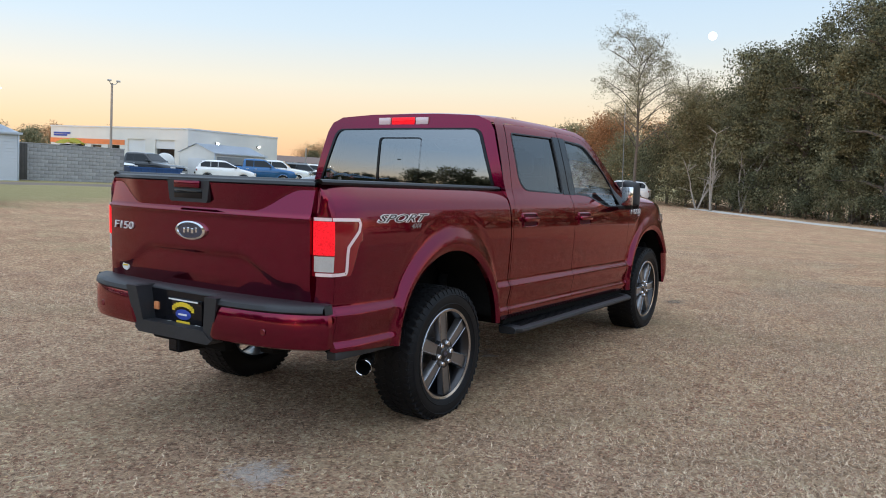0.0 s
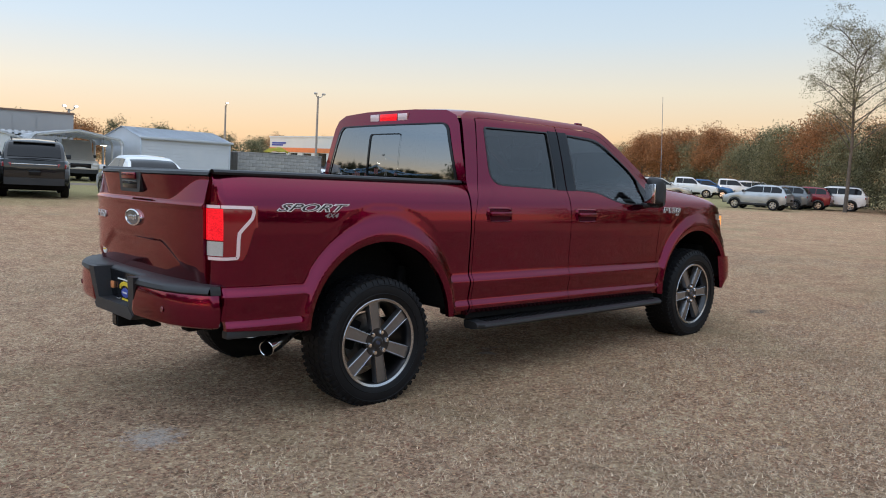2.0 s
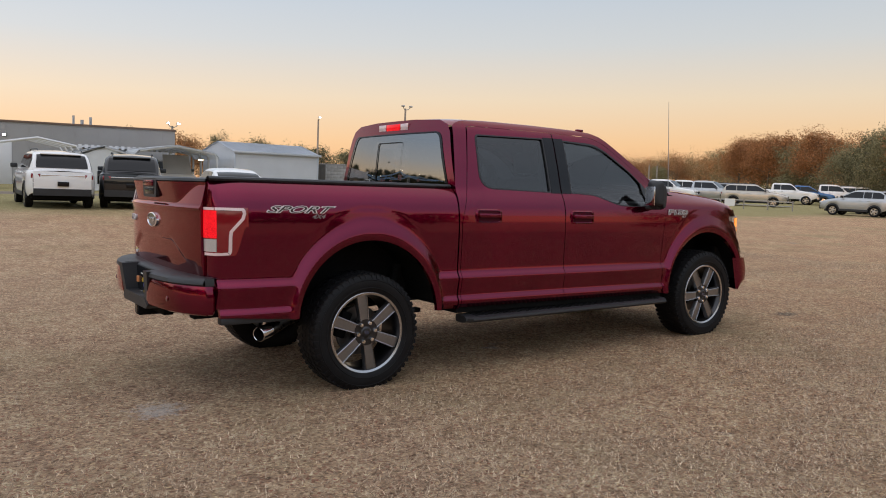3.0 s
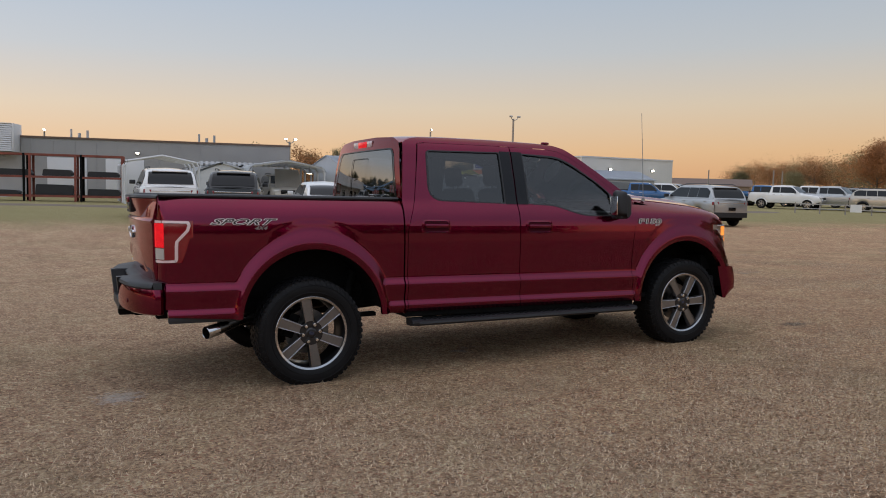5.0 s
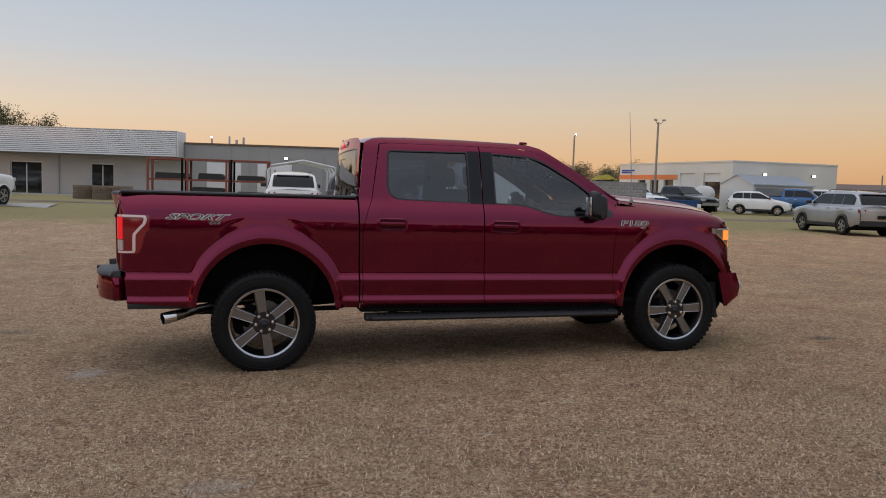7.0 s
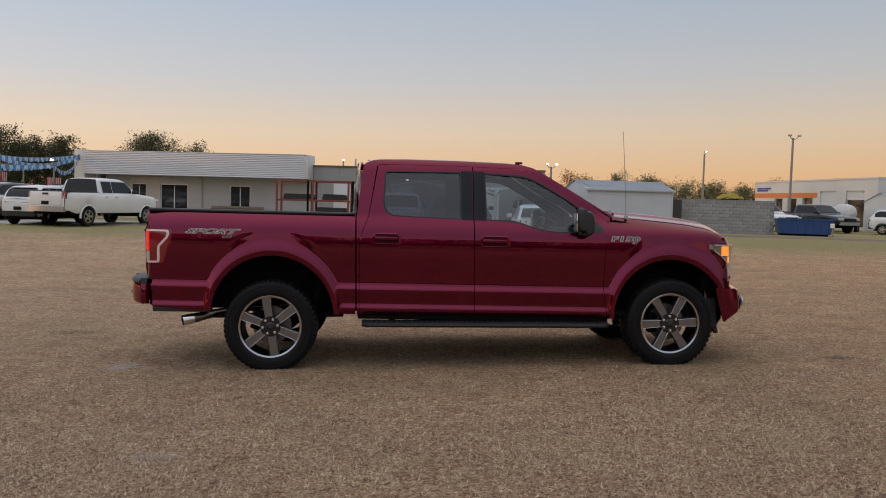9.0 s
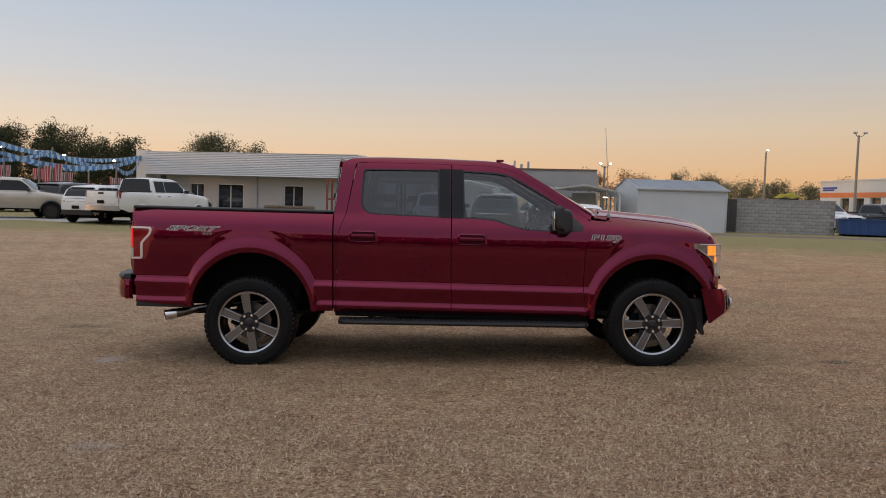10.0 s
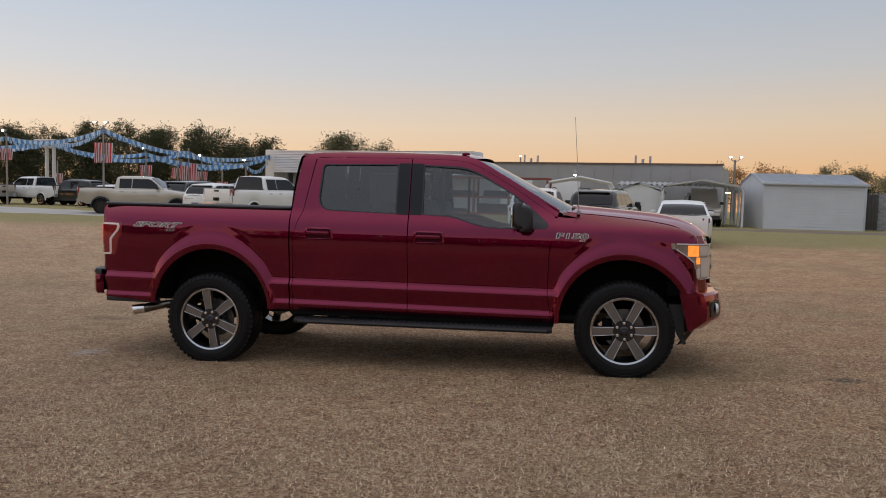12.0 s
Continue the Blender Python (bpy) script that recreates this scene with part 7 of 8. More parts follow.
bmesh.ops.solidify(bm, geom=list(bm.faces), thickness=0.03)
yc2 = thing("covered_machine", place(18.7, 39.6, -20, 0.25), "small machine under a yellow cover by the shed", "machine")
part("cover", bm, YELLOW_TARP, yc2)
part("machine_body", boxes(((-0.35, -0.4, 0), (0.35, 0.4, 2.0)), bevel=0.05), UNDER, yc2)
# blue skip
sk = thing("waste_skip", place(24.6, 36.8, -20, 0.0) @ Matrix.Diagonal((1.15, 1.15, 1.15, 1.0)), "blue steel waste skip on the yard", "waste skip")
bm = bmesh.new()
prism(bm, [(0.0, 0.1), (-0.12, 0.85), (2.55, 0.85), (2.4, 0.1)], lambda a, b, d: Vector((a, d, b)), 1.5)
part("tub", bm, DUMP_BLUE, sk)
bm = bmesh.new()
for k in range(7):
    box(bm, (0.1 + 0.37 * k, -0.05, 0.12), (0.16 + 0.37 * k, 0.0, 0.82))
box(bm, (-0.14, -0.05, 0.80), (2.57, 0.0, 0.88))
part("ribs", bm, DUMP_BLUE, sk)
part("skid", boxes(((0.1, 0.1, 0), (2.3, 0.25, 0.1)), ((0.1, 1.25, 0), (2.3, 1.4, 0.1))), UNDER, sk)
sg = thing("notice_board", place(26.9, 35.2, -55), "small white notice on a thin post", "sign")
part("post", boxes(((-0.03, -0.02, 0), (0.03, 0.02, 0.75))), POLE, sg)
part("board", boxes(((-0.12, -0.04, 0.52), (0.12, -0.02, 0.78)), bevel=0.004), WHITE_PRINT, sg)

# white workshop with orange stripe
ws = thing("workshop_building", place(39.2, 69.8, -88.8, 0.0), "white workshop with orange stripe and roller doors", "building")
WL, WD, WH = 19.3, 10.5, 4.25
bays = ((3.85, 5.35, 0, 2.6), (6.25, 7.8, 0, 2.6), (8.75, 10.4, 0, 2.65), (11.5, 13.9, 0, 3.25), (15.2, 17.7, 1.1, 3.25))
x = 0.0
for a, c, z0, z1 in bays:
    part("wall_pier", boxes(((x, 0, 0), (a, 0.3, WH))), WHITE_WALL, ws)
    part("lintel", boxes(((a, 0, z1), (c, 0.3, WH))), WHITE_WALL, ws)
    if z0 > 0:
        part("bay_sill", boxes(((a, 0, 0), (c, 0.3, 0.3))), WHITE_WALL, ws)
    x = c
part("wall_pier", boxes(((x, 0, 0), (WL, 0.3, WH))), WHITE_WALL, ws)
part("side_wall", boxes(((WL - 0.3, 0.3, 0), (WL, WD, WH)), ((0, 0.3, 0), (0.3, WD, WH)), ((0.3, WD - 0.3, 0), (WL - 0.3, WD, WH))), WHITE_WALL, ws)
part("roof", boxes(((0.2, 0.2, WH - 0.25), (WL - 0.2, WD - 0.2, WH - 0.1))), ROOF_METAL, ws)
part("parapet", boxes(((-0.06, -0.06, WH - 0.08), (WL + 0.06, 0.34, WH + 0.04)), ((WL - 0.34, 0.34, WH - 0.08), (WL + 0.06, WD, WH + 0.04))), WHITE_METAL, ws)
part("stripe", boxes(((-0.03, -0.03, 2.68), (11.1, -0.005, 3.12))), ORANGE, ws)
part("sign_bar", boxes(((0.5, -0.04, 3.30), (2.6, -0.005, 3.45))), BLUE_PRINT, ws)
part("sign_bar", boxes(((0.5, -0.04, 3.50), (3.1, -0.005, 3.66))), BLUE_PRINT, ws)
for a, c, z0, z1 in bays[:3]:
    part("dark_doorway", boxes(((a, 0.22, 0), (c, 0.28, z1))), DARK_OPEN, ws)
part("roller_door", boxes(((11.5, 0.12, 0), (13.9, 0.18, 3.25))), WHITE_METAL, ws)
part("roller_door", boxes(((15.2, 0.12, 2.5), (17.7, 0.18, 3.25))), WHITE_METAL, ws)
# dark panel below the raised door stands for the bay's inner shade
part("bay_shade", boxes(((15.2, 0.24, 0.3), (17.7, 0.29, 2.5))), DARK_OPEN, ws)
for y in (2.9, 7.8):
    wl = part("wall_lamp", boxes(((WL, y, 3.1), (WL + 0.18, y + 0.3, 3.3)), bevel=0.02), GLOSS_BLACK, ws)
    part("lamp_lens", boxes(((WL + 0.185, y + 0.02, 3.12), (WL + 0.22, y + 0.28, 3.28)), bevel=0.01), LAMP_WHITE, wl)
# garage before it
gar = gable_shed(place(37.5, 44.75, 0, 0.0), 5.25, 4.1, 2.25, 2.88, WHITE_WALL, ROOF_METAL, "white garage with pale metal roof", name="garage")
part("roller_door", boxes(((-0.06, 0.95, 0), (-0.02, 3.0, 1.75))), WHITE_METAL, gar)
part("big_door", boxes(((0.2, -0.09, 0.0), (5.0, -0.045, 1.95))), GREY_METAL, gar)
# tank trailer
tk = thing("tank_trailer", place(35.2, 47.6, -40), "white ribbed liquid tank on a trailer", "trailer")
bm = bmesh.new()
lathe(bm, [(0.01, -1.6), (0.55, -1.55)] + [(0.62 + 0.04 * (k % 2), -1.5 + 0.25 * k) for k in range(13)] + [(0.55, 1.55), (0.01, 1.6)], 24, m=Matrix.Translation((0, 0, 1.35)))
part("tank", bm, TANK, tk)
part("deck", boxes(((-0.8, -1.9, 0.55), (0.8, 1.9, 0.72))), UNDER, tk)
bm = bmesh.new()
for s in (-1, 1):
    for y in (-0.4, 0.4):
        lathe(bm, [(0.01, -0.1), (0.33, -0.1), (0.33, 0.1), (0.01, 0.1)], 20, m=Matrix.Translation((s * 0.85, y, 0.33)) @ Matrix.Rotation(radians(90), 4, "Z"))
part("wheels", bm, RUBBER, tk)
# low brown hall far away
hall = thing("far_hall", place(80, 80, -45), "low brown-roofed hall far off", "building")
part("walls", boxes(((-8, 0, 0), (8, 8, 1.9))), surface("tan_wall", (0.33, 0.25, 0.20), 0.9), hall)
bm = bmesh.new()
prism(bm, [(-0.4, 1.85), (4, 2.9), (8.4, 1.85)], lambda a, b, d: Vector((-8.4 + d, a, b)), 16.8)
part("roof", bm, BROWN_ROOF, hall)
# white rail fence with a notice
rf = thing("rail_fence", place(45.0, 32.5, -62), "low metal rail fence with a white notice", "fence")
for k in range(6):
    part("post", boxes(((k * 1.6 - 0.04, -0.04, 0), (k * 1.6 + 0.04, 0.04, 0.75))), POLE, rf)
part("rail", boxes(((0, -0.02, 0.62), (8.0, 0.02, 0.70))), GREY_METAL, rf)
part("rail", boxes(((0, -0.02, 0.32), (8.0, 0.02, 0.38))), GREY_METAL, rf)
part("notice", boxes(((3.5, -0.06, 0.20), (4.2, -0.03, 0.72))), WHITE_PRINT, rf)

# worn strip of earth along the yard edge, and the pale sandy track by the wood
def strip(name, line, half, mat, label, category, dz=0.012):
    bm = bmesh.new()
    pts = []
    for (a, b), (c, d) in zip(line, line[1:]):
        pts += [(a + (c - a) * k / 8, b + (d - b) * k / 8) for k in range(8)]
    pts.append(line[-1])
    rd = random.Random(4)
    rows = []
    for i, (x, y) in enumerate(pts):
        j0, j1 = pts[max(0, i - 1)], pts[min(len(pts) - 1, i + 1)]
        t = Vector((j1[0] - j0[0], j1[1] - j0[1])).normalized()
        n = Vector((-t.y, t.x))
        row = []
        for k in (-1, -0.5, 0, 0.5, 1):
            hw = half * (0.7 + 0.5 * noise.noise((x * 0.35, y * 0.35, k * 3)) + 0.15 * rd.random())
            px, py = x + n.x * k * hw, y + n.y * k * hw
            row.append(bm.verts.new((px, py, ground_z(px, py) + dz + (0.02 if abs(k) < 1 else -0.01))))
        rows.append(row)
    for a, b in zip(rows, rows[1:]):
        for k in range(4):
            bm.faces.new((a[k], a[k + 1], b[k + 1], b[k]))
    return part(name, bm, mat, None, label, kind="structure", category=category, angle=180)


EARTH = surface("worn_brown_earth", (0.20, 0.155, 0.115), 0.95, var=0.3, scale=0.9, bump=0.02, bump_scale=15)
strip("verge", [(-14, 37), (-4, 34.5), (3, 33), (9, 33), (15, 33.5), (22, 33.5), (28, 31.5), (36, 33), (44, 34)], 1.7, EARTH, "worn earth strip along the yard edge", "verge")
strip("gravel_lot", [(-40, 36), (-30, 32), (-22, 29.0), (-14, 29.8), (-8, 30.4)], 3.2, CONCRETE, "pale gravel of the display lot", "gravel")
strip("sandy_track", [(36.9, -17.1), (38.6, -6.7), (39.7, -1.8), (43.4, 3.2), (48.6, 7.8), (53.8, 12.3)], 1.1, SAND, "pale sandy track at the wood's edge", "track")


# ---------------------------------------------------------------- poles, lamps, flags
def light_pole(x, y, h, heads, lit_on, label="tall wooden light pole with flood lamps", rad=0.11, heading=0):
    p = thing("light_pole", place(x, y, heading), label, "light pole", "light poles")
    bm = bmesh.new()
    tube(bm, [(0, 0, -0.1), (0, 0, h)], [rad, rad * 0.7], 10)
    part("post", bm, POLE, p)
    for k in range(heads):
        s = (k - (heads - 1) / 2) * 0.75 if heads > 1 else 0.0
        bm = bmesh.new()
        tube(bm, [(0, 0, h - 0.15), (s * 0.6, -0.15, h - 0.05), (s, -0.2, h + 0.15)], 0.03, 6)
        a = part("arm", bm, GREY_METAL, p)
        hd = part("lamp_head", boxes(((s - 0.12, -0.34, h + 0.10), (s + 0.12, -0.12, h + 0.24)), bevel=0.03), GREY_METAL, p)
        part("lens", boxes(((s - 0.09, -0.365, h + 0.12), (s + 0.09, -0.342, h + 0.22)), bevel=0.008), LAMP_WHITE if lit_on else LAMP_CLEAR, hd)
    return p


light_pole(32.5, 50.5, 7.0, 2, False)
light_pole(31.5, 64.6, 6.6, 1, True, "wooden pole with one lit lamp")
light_pole(14.6, 54.2, 4.45, 2, True, "pole with two lit lamps")
light_pole(1.3, 72.3, 4.6, 1, True, "pole with one lit lamp")
light_pole(-2.6, 72.1, 5.2, 1, True, "pole with one lit lamp")
light_pole(8.6, 72.1, 4.6, 1, True, "pole with one lit lamp")
light_pole(-9.0, 70.0, 5.0, 1, True, "pole with one lit lamp")
for x, y, h in ((61.2, 57.4, 3.5), (65.6, 52.7, 3.5), (66.2, 52.1, 3.4)):
    light_pole(x, y, h, 0, False, "plain pale pole in the far lot", 0.09)


def flag_pole(x, y, h, lamps, big):
    p = light_pole(x, y, h, lamps, True, "white lot pole with striped banner and lit lamp", 0.07)
    for s in (-1, 1):
        w, z1 = (0.55, h - 1.1) if big else (0.36, h - 1.0)
        z0 = z1 - (1.25 if big else 0.75)
        x0 = 0.09 if s > 0 else -0.09 - w
        bm = bmesh.new()
        sheet(bm, lambda u, v: Vector((x0 + w * u, -0.03 + 0.05 * math.sin(5 * u + 3 * v), z0 + (z1 - z0) * v)), lin(0, 1, 8), lin(0, 1, 6))
        bmesh.ops.solidify(bm, geom=list(bm.faces), thickness=0.012)
        b = part("banner", bm, FLAG_WHITE, p)
        n = 3
        for k in range(n):
            xa = x0 + w * (k + 0.15) / n
            bm = bmesh.new()
            sheet(bm, lambda u, v: Vector((xa + w * 0.5 / n * u, -0.05 + 0.05 * math.sin(5 * (xa - x0 + w * 0.5 / n * u) / w + 3 * v), z0 + (z1 - z0) * v)), lin(0, 1, 3), lin(0, 1, 6))
            part("stripe", bm, FLAG_RED, b)
    return p


FLAGS = [(-26.5, 38.4, 5.2, 2, True), (-24.4, 45.5, 4.2, 0, True), (-34.0, 39.2, 4.7, 1, False), (-26.9, 44.1, 3.9, 1, False), (-26.0, 46.9, 3.8, 1, False), (-24.5, 47.7, 3.6, 1, False), (-20.8, 47.2, 3.3, 1, False), (-24.0, 50.1, 2.9, 0, False), (-37.4, 49.1, 3.3, 0, False)]
for f in FLAGS:
    flag_pole(*f)
tw = thing("display_tower", place(-34.3, 44.0, 0), "white steel display tower with a ring top", "tower")
for dx in (-0.28, 0.28):
    bm = bmesh.new()
    tube(bm, [(dx, 0, 0), (dx, 0, 4.1)], 0.13, 10)
    part("column", bm, WHITE_WALL, tw)
bm = bmesh.new()
for z, r in ((4.1, 1.0), (4.35, 1.3), (4.55, 1.0)):
    tube(bm, [(r * math.cos(2 * math.pi * k / 24), r * math.sin(2 * math.pi * k / 24), z) for k in range(25)], 0.05, 6, caps=False)
for k in range(8):
    a = 2 * math.pi * k / 8
    tube(bm, [(0, 0, 4.0), (1.3 * math.cos(a), 1.3 * math.sin(a), 4.35), (1.0 * math.cos(a), 1.0 * math.sin(a), 4.55)], 0.03, 5)
part("ring_top", bm, WHITE_WALL, tw)


def pennants(a, b, sag, seed):
    """A string of small flags from a to b."""
    a, b = Vector(a), Vector(b)
    n = int((b - a).length / 0.11)
    bm = bmesh.new()
    bm2 = bmesh.new()
    rd = random.Random(seed)
    pts = []
    for k in range(n + 1):
        u = k / n
        pts.append(a + (b - a) * u - Vector((0, 0, sag * 4 * u * (1 - u))))
    for k in range(n):
        p, q = pts[k], pts[k + 1]
        d = (q - p).normalized()
        h = 0.24 + 0.07 * rd.random()
        sw = Vector((rd.uniform(-0.06, 0.06), rd.uniform(-0.06, 0.06), -h))
        tgt = bm if (k // 2) % 2 == 0 else bm2
        vs = [tgt.verts.new(v) for v in (p, q, q + sw * 0.9, p + sw)]
        tgt.faces.new(vs)
    c = thing("pennant_string", Matrix.Identity(4), "string of blue and white pennants over the lot", "pennants", "pennant strings")
    tagged(part("blue_cloth", bm, PENNANT_BLUE, c, flat=True), kind="stuff")
    tagged(part("pale_cloth", bm2, PENNANT_WHITE, c, flat=True), kind="stuff")
    bm = bmesh.new()
    tube(bm, pts[::4] + [pts[-1]], 0.012, 4)
    part("cord", bm, POLE, c)


def top(x, y, h):
    return place(x, y) @ Vector((0, 0, h))


T = top(-34.3, 44.0, 4.5)
ends = [top(-26.5, 38.4, 5.0), top(-24.4, 45.5, 4.0), top(-20.6, 51.4, 4.1), top(-26.9, 44.1, 3.8), top(-20.8, 47.2, 3.2), top(-34.0, 39.2, 4.5), top(-46, 46, 4.6), top(-44, 36, 4.4)]
for i, (a, b, s) in enumerate(((T, ends[0], 0.5), (T, ends[1], 0.9), (T, ends[3], 0.5), (ends[0], ends[2], 0.9), (ends[1], ends[2], 0.8), (ends[0], ends[1], 0.4), (ends[3], ends[4], 0.4), (ends[4], ends[2], 0.8), (T, ends[5], 0.4), (T, ends[6], 0.6), (T, ends[7], 0.6), (ends[0], ends[5], 0.5), (ends[5], ends[7], 0.5), (ends[3], ends[2], 1.0))):
    pennants(a, b, s, i)
lotsign = thing("lot_sign", place(-25.8, 42.0, 0), "small white sign on a post in the lot", "sign")
part("post", boxes(((-0.04, -0.04, 0), (0.04, 0.04, 1.9))), POLE, lotsign)
part("board", boxes(((-0.55, -0.06, 1.45), (0.55, -0.04, 1.9)), bevel=0.01), WHITE_PRINT, lotsign)


# ---------------------------------------------------------------- trees and grass
def leaf_mat(name, dark, light, trans=0.25):
    m = bpy.data.materials.new(name)
    m.use_nodes = True
    nt = m.node_tree
    b = nt.nodes["Principled BSDF"]
    geo = nt.nodes.new("ShaderNodeNewGeometry")
    ramp = nt.nodes.new("ShaderNodeValToRGB")
    mid = tuple((a + c) / 2 for a, c in zip(dark, light))
    ramp.color_ramp.elements[0].color, ramp.color_ramp.elements[1].color = (*dark, 1), (*light, 1)
    e = ramp.color_ramp.elements.new(0.6)
    e.color = (*mid, 1)
    nt.links.new(geo.outputs["Random Per Island"], ramp.inputs[0])
    nt.links.new(ramp.outputs[0], b.inputs["Base Color"])
    b.inputs["Roughness"].default_value = 0.75
    b.inputs["Specular IOR Level"].default_value = 0.2
    if trans > 0:
        tl, mx = nt.nodes.new("ShaderNodeBsdfTranslucent"), nt.nodes.new("ShaderNodeMixShader")
        mx.inputs[0].default_value = trans
        nt.links.new(ramp.outputs[0], tl.inputs[0])
        nt.links.new(b.outputs[0], mx.inputs[1])
        nt.links.new(tl.outputs[0], mx.inputs[2])
        nt.links.new(mx.outputs[0], nt.nodes["Material Output"].inputs[0])
    return m


BARK = surface("grey_brown_bark", (0.13, 0.11, 0.09), 0.95, var=0.35, scale=5, fine=40, bump=0.01, bump_scale=25)
PALE_BARK = surface("pale_dead_wood", (0.34, 0.31, 0.27), 0.9, var=0.25, scale=5, fine=40)
LEAF_OAK = leaf_mat("oak_leaves", (0.038, 0.042, 0.024), (0.23, 0.23, 0.13))
LEAF_OLIVE = leaf_mat("olive_leaves", (0.105, 0.105, 0.055), (0.34, 0.32, 0.185))
LEAF_THIN = leaf_mat("late_autumn_leaves", (0.11, 0.10, 0.055), (0.32, 0.28, 0.16))
# the low sun's orange is put into this leaf colour
LEAF_SUN_RUST = leaf_mat("sun_rust_leaves", (0.17, 0.085, 0.038), (0.50, 0.25, 0.11))
LEAF_PINE = leaf_mat("dark_pine_needles", (0.030, 0.038, 0.020), (0.11, 0.115, 0.055))


def leaf_cloud(name, pts, size, mat, parent, seed, label=""):
    """Many small leaves, each its own small blade, at the places pts."""
    rng = np.random.default_rng(seed)
    n = len(pts)
    d = rng.normal(size=(n, 3))
    d /= np.linalg.norm(d, axis=1)[:, None]
    e = np.cross(d, rng.normal(size=(n, 3)))
    e /= np.linalg.norm(e, axis=1)[:, None]
    s = size * (0.6 + 0.9 * rng.random((n, 1)))
    co = np.stack([pts - d * s, pts + d * s * 0.6 + e * s * 0.5, pts + d * s * 0.5 - e * s * 0.5], axis=1).reshape(-1, 3)
    me = bpy.data.meshes.new(name)
    me.vertices.add(3 * n)
    me.vertices.foreach_set("co", co.astype(np.float32).ravel())
    me.loops.add(3 * n)
    me.loops.foreach_set("vertex_index", np.arange(3 * n, dtype=np.int32))
    me.polygons.add(n)
    me.polygons.foreach_set("loop_start", np.arange(0, 3 * n, 3, dtype=np.int32))
    me.update()
    me.validate()
    me.materials.append(mat)
    ob = new(name, me)
    ob.parent = parent
    return tagged(ob, label, kind="stuff")


def tree(x, y, h, spread, leaves, mat, seed, label, bark=None, low=0.35, size=0.16, tight=0.5, category="tree", group="trees", limbs=9, gap=0.0, droop=0.0, girth=0.018, lift=0.0):
    """A tapered, bending trunk with limbs and twigs; leaves gather in uneven clumps at their ends."""
    rd = random.Random(seed)
    rng = np.random.default_rng(seed)
    root = thing("tree", place(x, y, rd.uniform(0, 360)), label, category, group)
    bm = bmesh.new()
    trunk = []
    lx = ly = 0.0
    for k in range(8):
        u = k / 7
        lx += rd.uniform(-0.05, 0.05) * h * 0.35
        ly += rd.uniform(-0.05, 0.05) * h * 0.35
        trunk.append(Vector((lx * u, ly * u, h * 0.92 * u - 0.1)))
    r0 = girth * h + 0.03
    tube(bm, trunk, [r0 * (1 - 0.88 * k / 7) for k in range(8)], 7)
    tips = []
    for i in range(limbs):
        u = low + (0.95 - low) * (i + rd.random() * 0.7) / limbs
        k = min(6, int(u * 7))
        p0 = trunk[k] + (trunk[k + 1] - trunk[k]) * (u * 7 - k)
        ang = i * 2.4 + rd.uniform(-0.5, 0.5)
        ln = spread * (1.0 - 0.55 * max(0, (u - low) / (1 - low)) ** 1.3) * rd.uniform(0.7, 1.1)
        rise = (rd.uniform(0.15, 0.6) + lift) * ln
        mid = p0 + Vector((math.cos(ang) * ln * 0.5, math.sin(ang) * ln * 0.5, rise * 0.6))
        end = p0 + Vector((math.cos(ang) * ln, math.sin(ang) * ln, rise - droop * ln))
        tube(bm, [p0, mid, end], [r0 * 0.42 * (1 - 0.5 * u), r0 * 0.24, 0.012], 5)
        for j in range(5):
            t = rd.uniform(0.35, 1.0)
            q0 = mid + (end - mid) * (t * 2 - 1) if t > 0.5 else p0 + (mid - p0) * t * 2
            q1 = q0 + Vector((rd.uniform(-1, 1), rd.uniform(-1, 1), rd.uniform(-0.2 - droop, 0.9))) * spread * 0.32
            tube(bm, [q0, (q0 + q1) / 2 + Vector((0, 0, 0.05)), q1], [0.022, 0.014, 0.006], 4)
            tips.append(q1)
        tips.append(end)
    tips.append(trunk[-1])
    part("trunk", bm, bark or BARK, root)
    tips = [t for t in tips if rd.random() >= gap]
    if leaves:
        cen = np.array([tuple(t) for t in tips])
        sub = cen[rng.integers(0, len(cen), size=len(cen) * 4)] + rng.normal(size=(len(cen) * 4, 3)) * spread * 0.13
        cen = np.vstack([cen, sub])
        pick = rng.integers(0, len(cen), size=leaves)
        rad = spread * tight * 0.30 * (0.5 + rng.random((len(cen), 1)))
        off = np.clip(rng.normal(size=(leaves, 3)), -1.15, 1.15) * rad[pick] * np.array([1, 1, 0.75])
        pts = cen[pick] + off
        pts = pts[pts[:, 2] > 0.05]
        leaf_cloud("crown", pts, size, mat, root, seed + 1)
    return root


def snag(x, y, h, seed, lean=0.1):
    rd = random.Random(seed)
    root = thing("dead_tree", place(x, y), "pale bare dead tree at the wood's edge", "dead tree", "dead trees")
    bm = bmesh.new()
    for s in range(3):
        a = rd.uniform(0, 6.28)
        pts, p = [], Vector((0.1 * s, 0, -0.1))
        d = Vector((math.cos(a) * lean, math.sin(a) * lean, 1)).normalized()
        for k in range(6):
            pts.append(p.copy())
            p = p + d * h / 6 * (1 - 0.15 * s)
            d = (d + Vector((rd.uniform(-0.18, 0.18), rd.uniform(-0.18, 0.18), 0.05))).normalized()
        tube(bm, pts, [0.07 * (1 - k / 6.5) for k in range(6)], 6)
        for k in range(7):
            q = pts[rd.randint(2, 5)]
            tube(bm, [q, q + Vector((rd.uniform(-0.9, 0.9), rd.uniform(-0.9, 0.9), rd.uniform(0.2, 1.2)))], [0.022, 0.006], 4)
    part("trunk", bm, PALE_BARK, root)


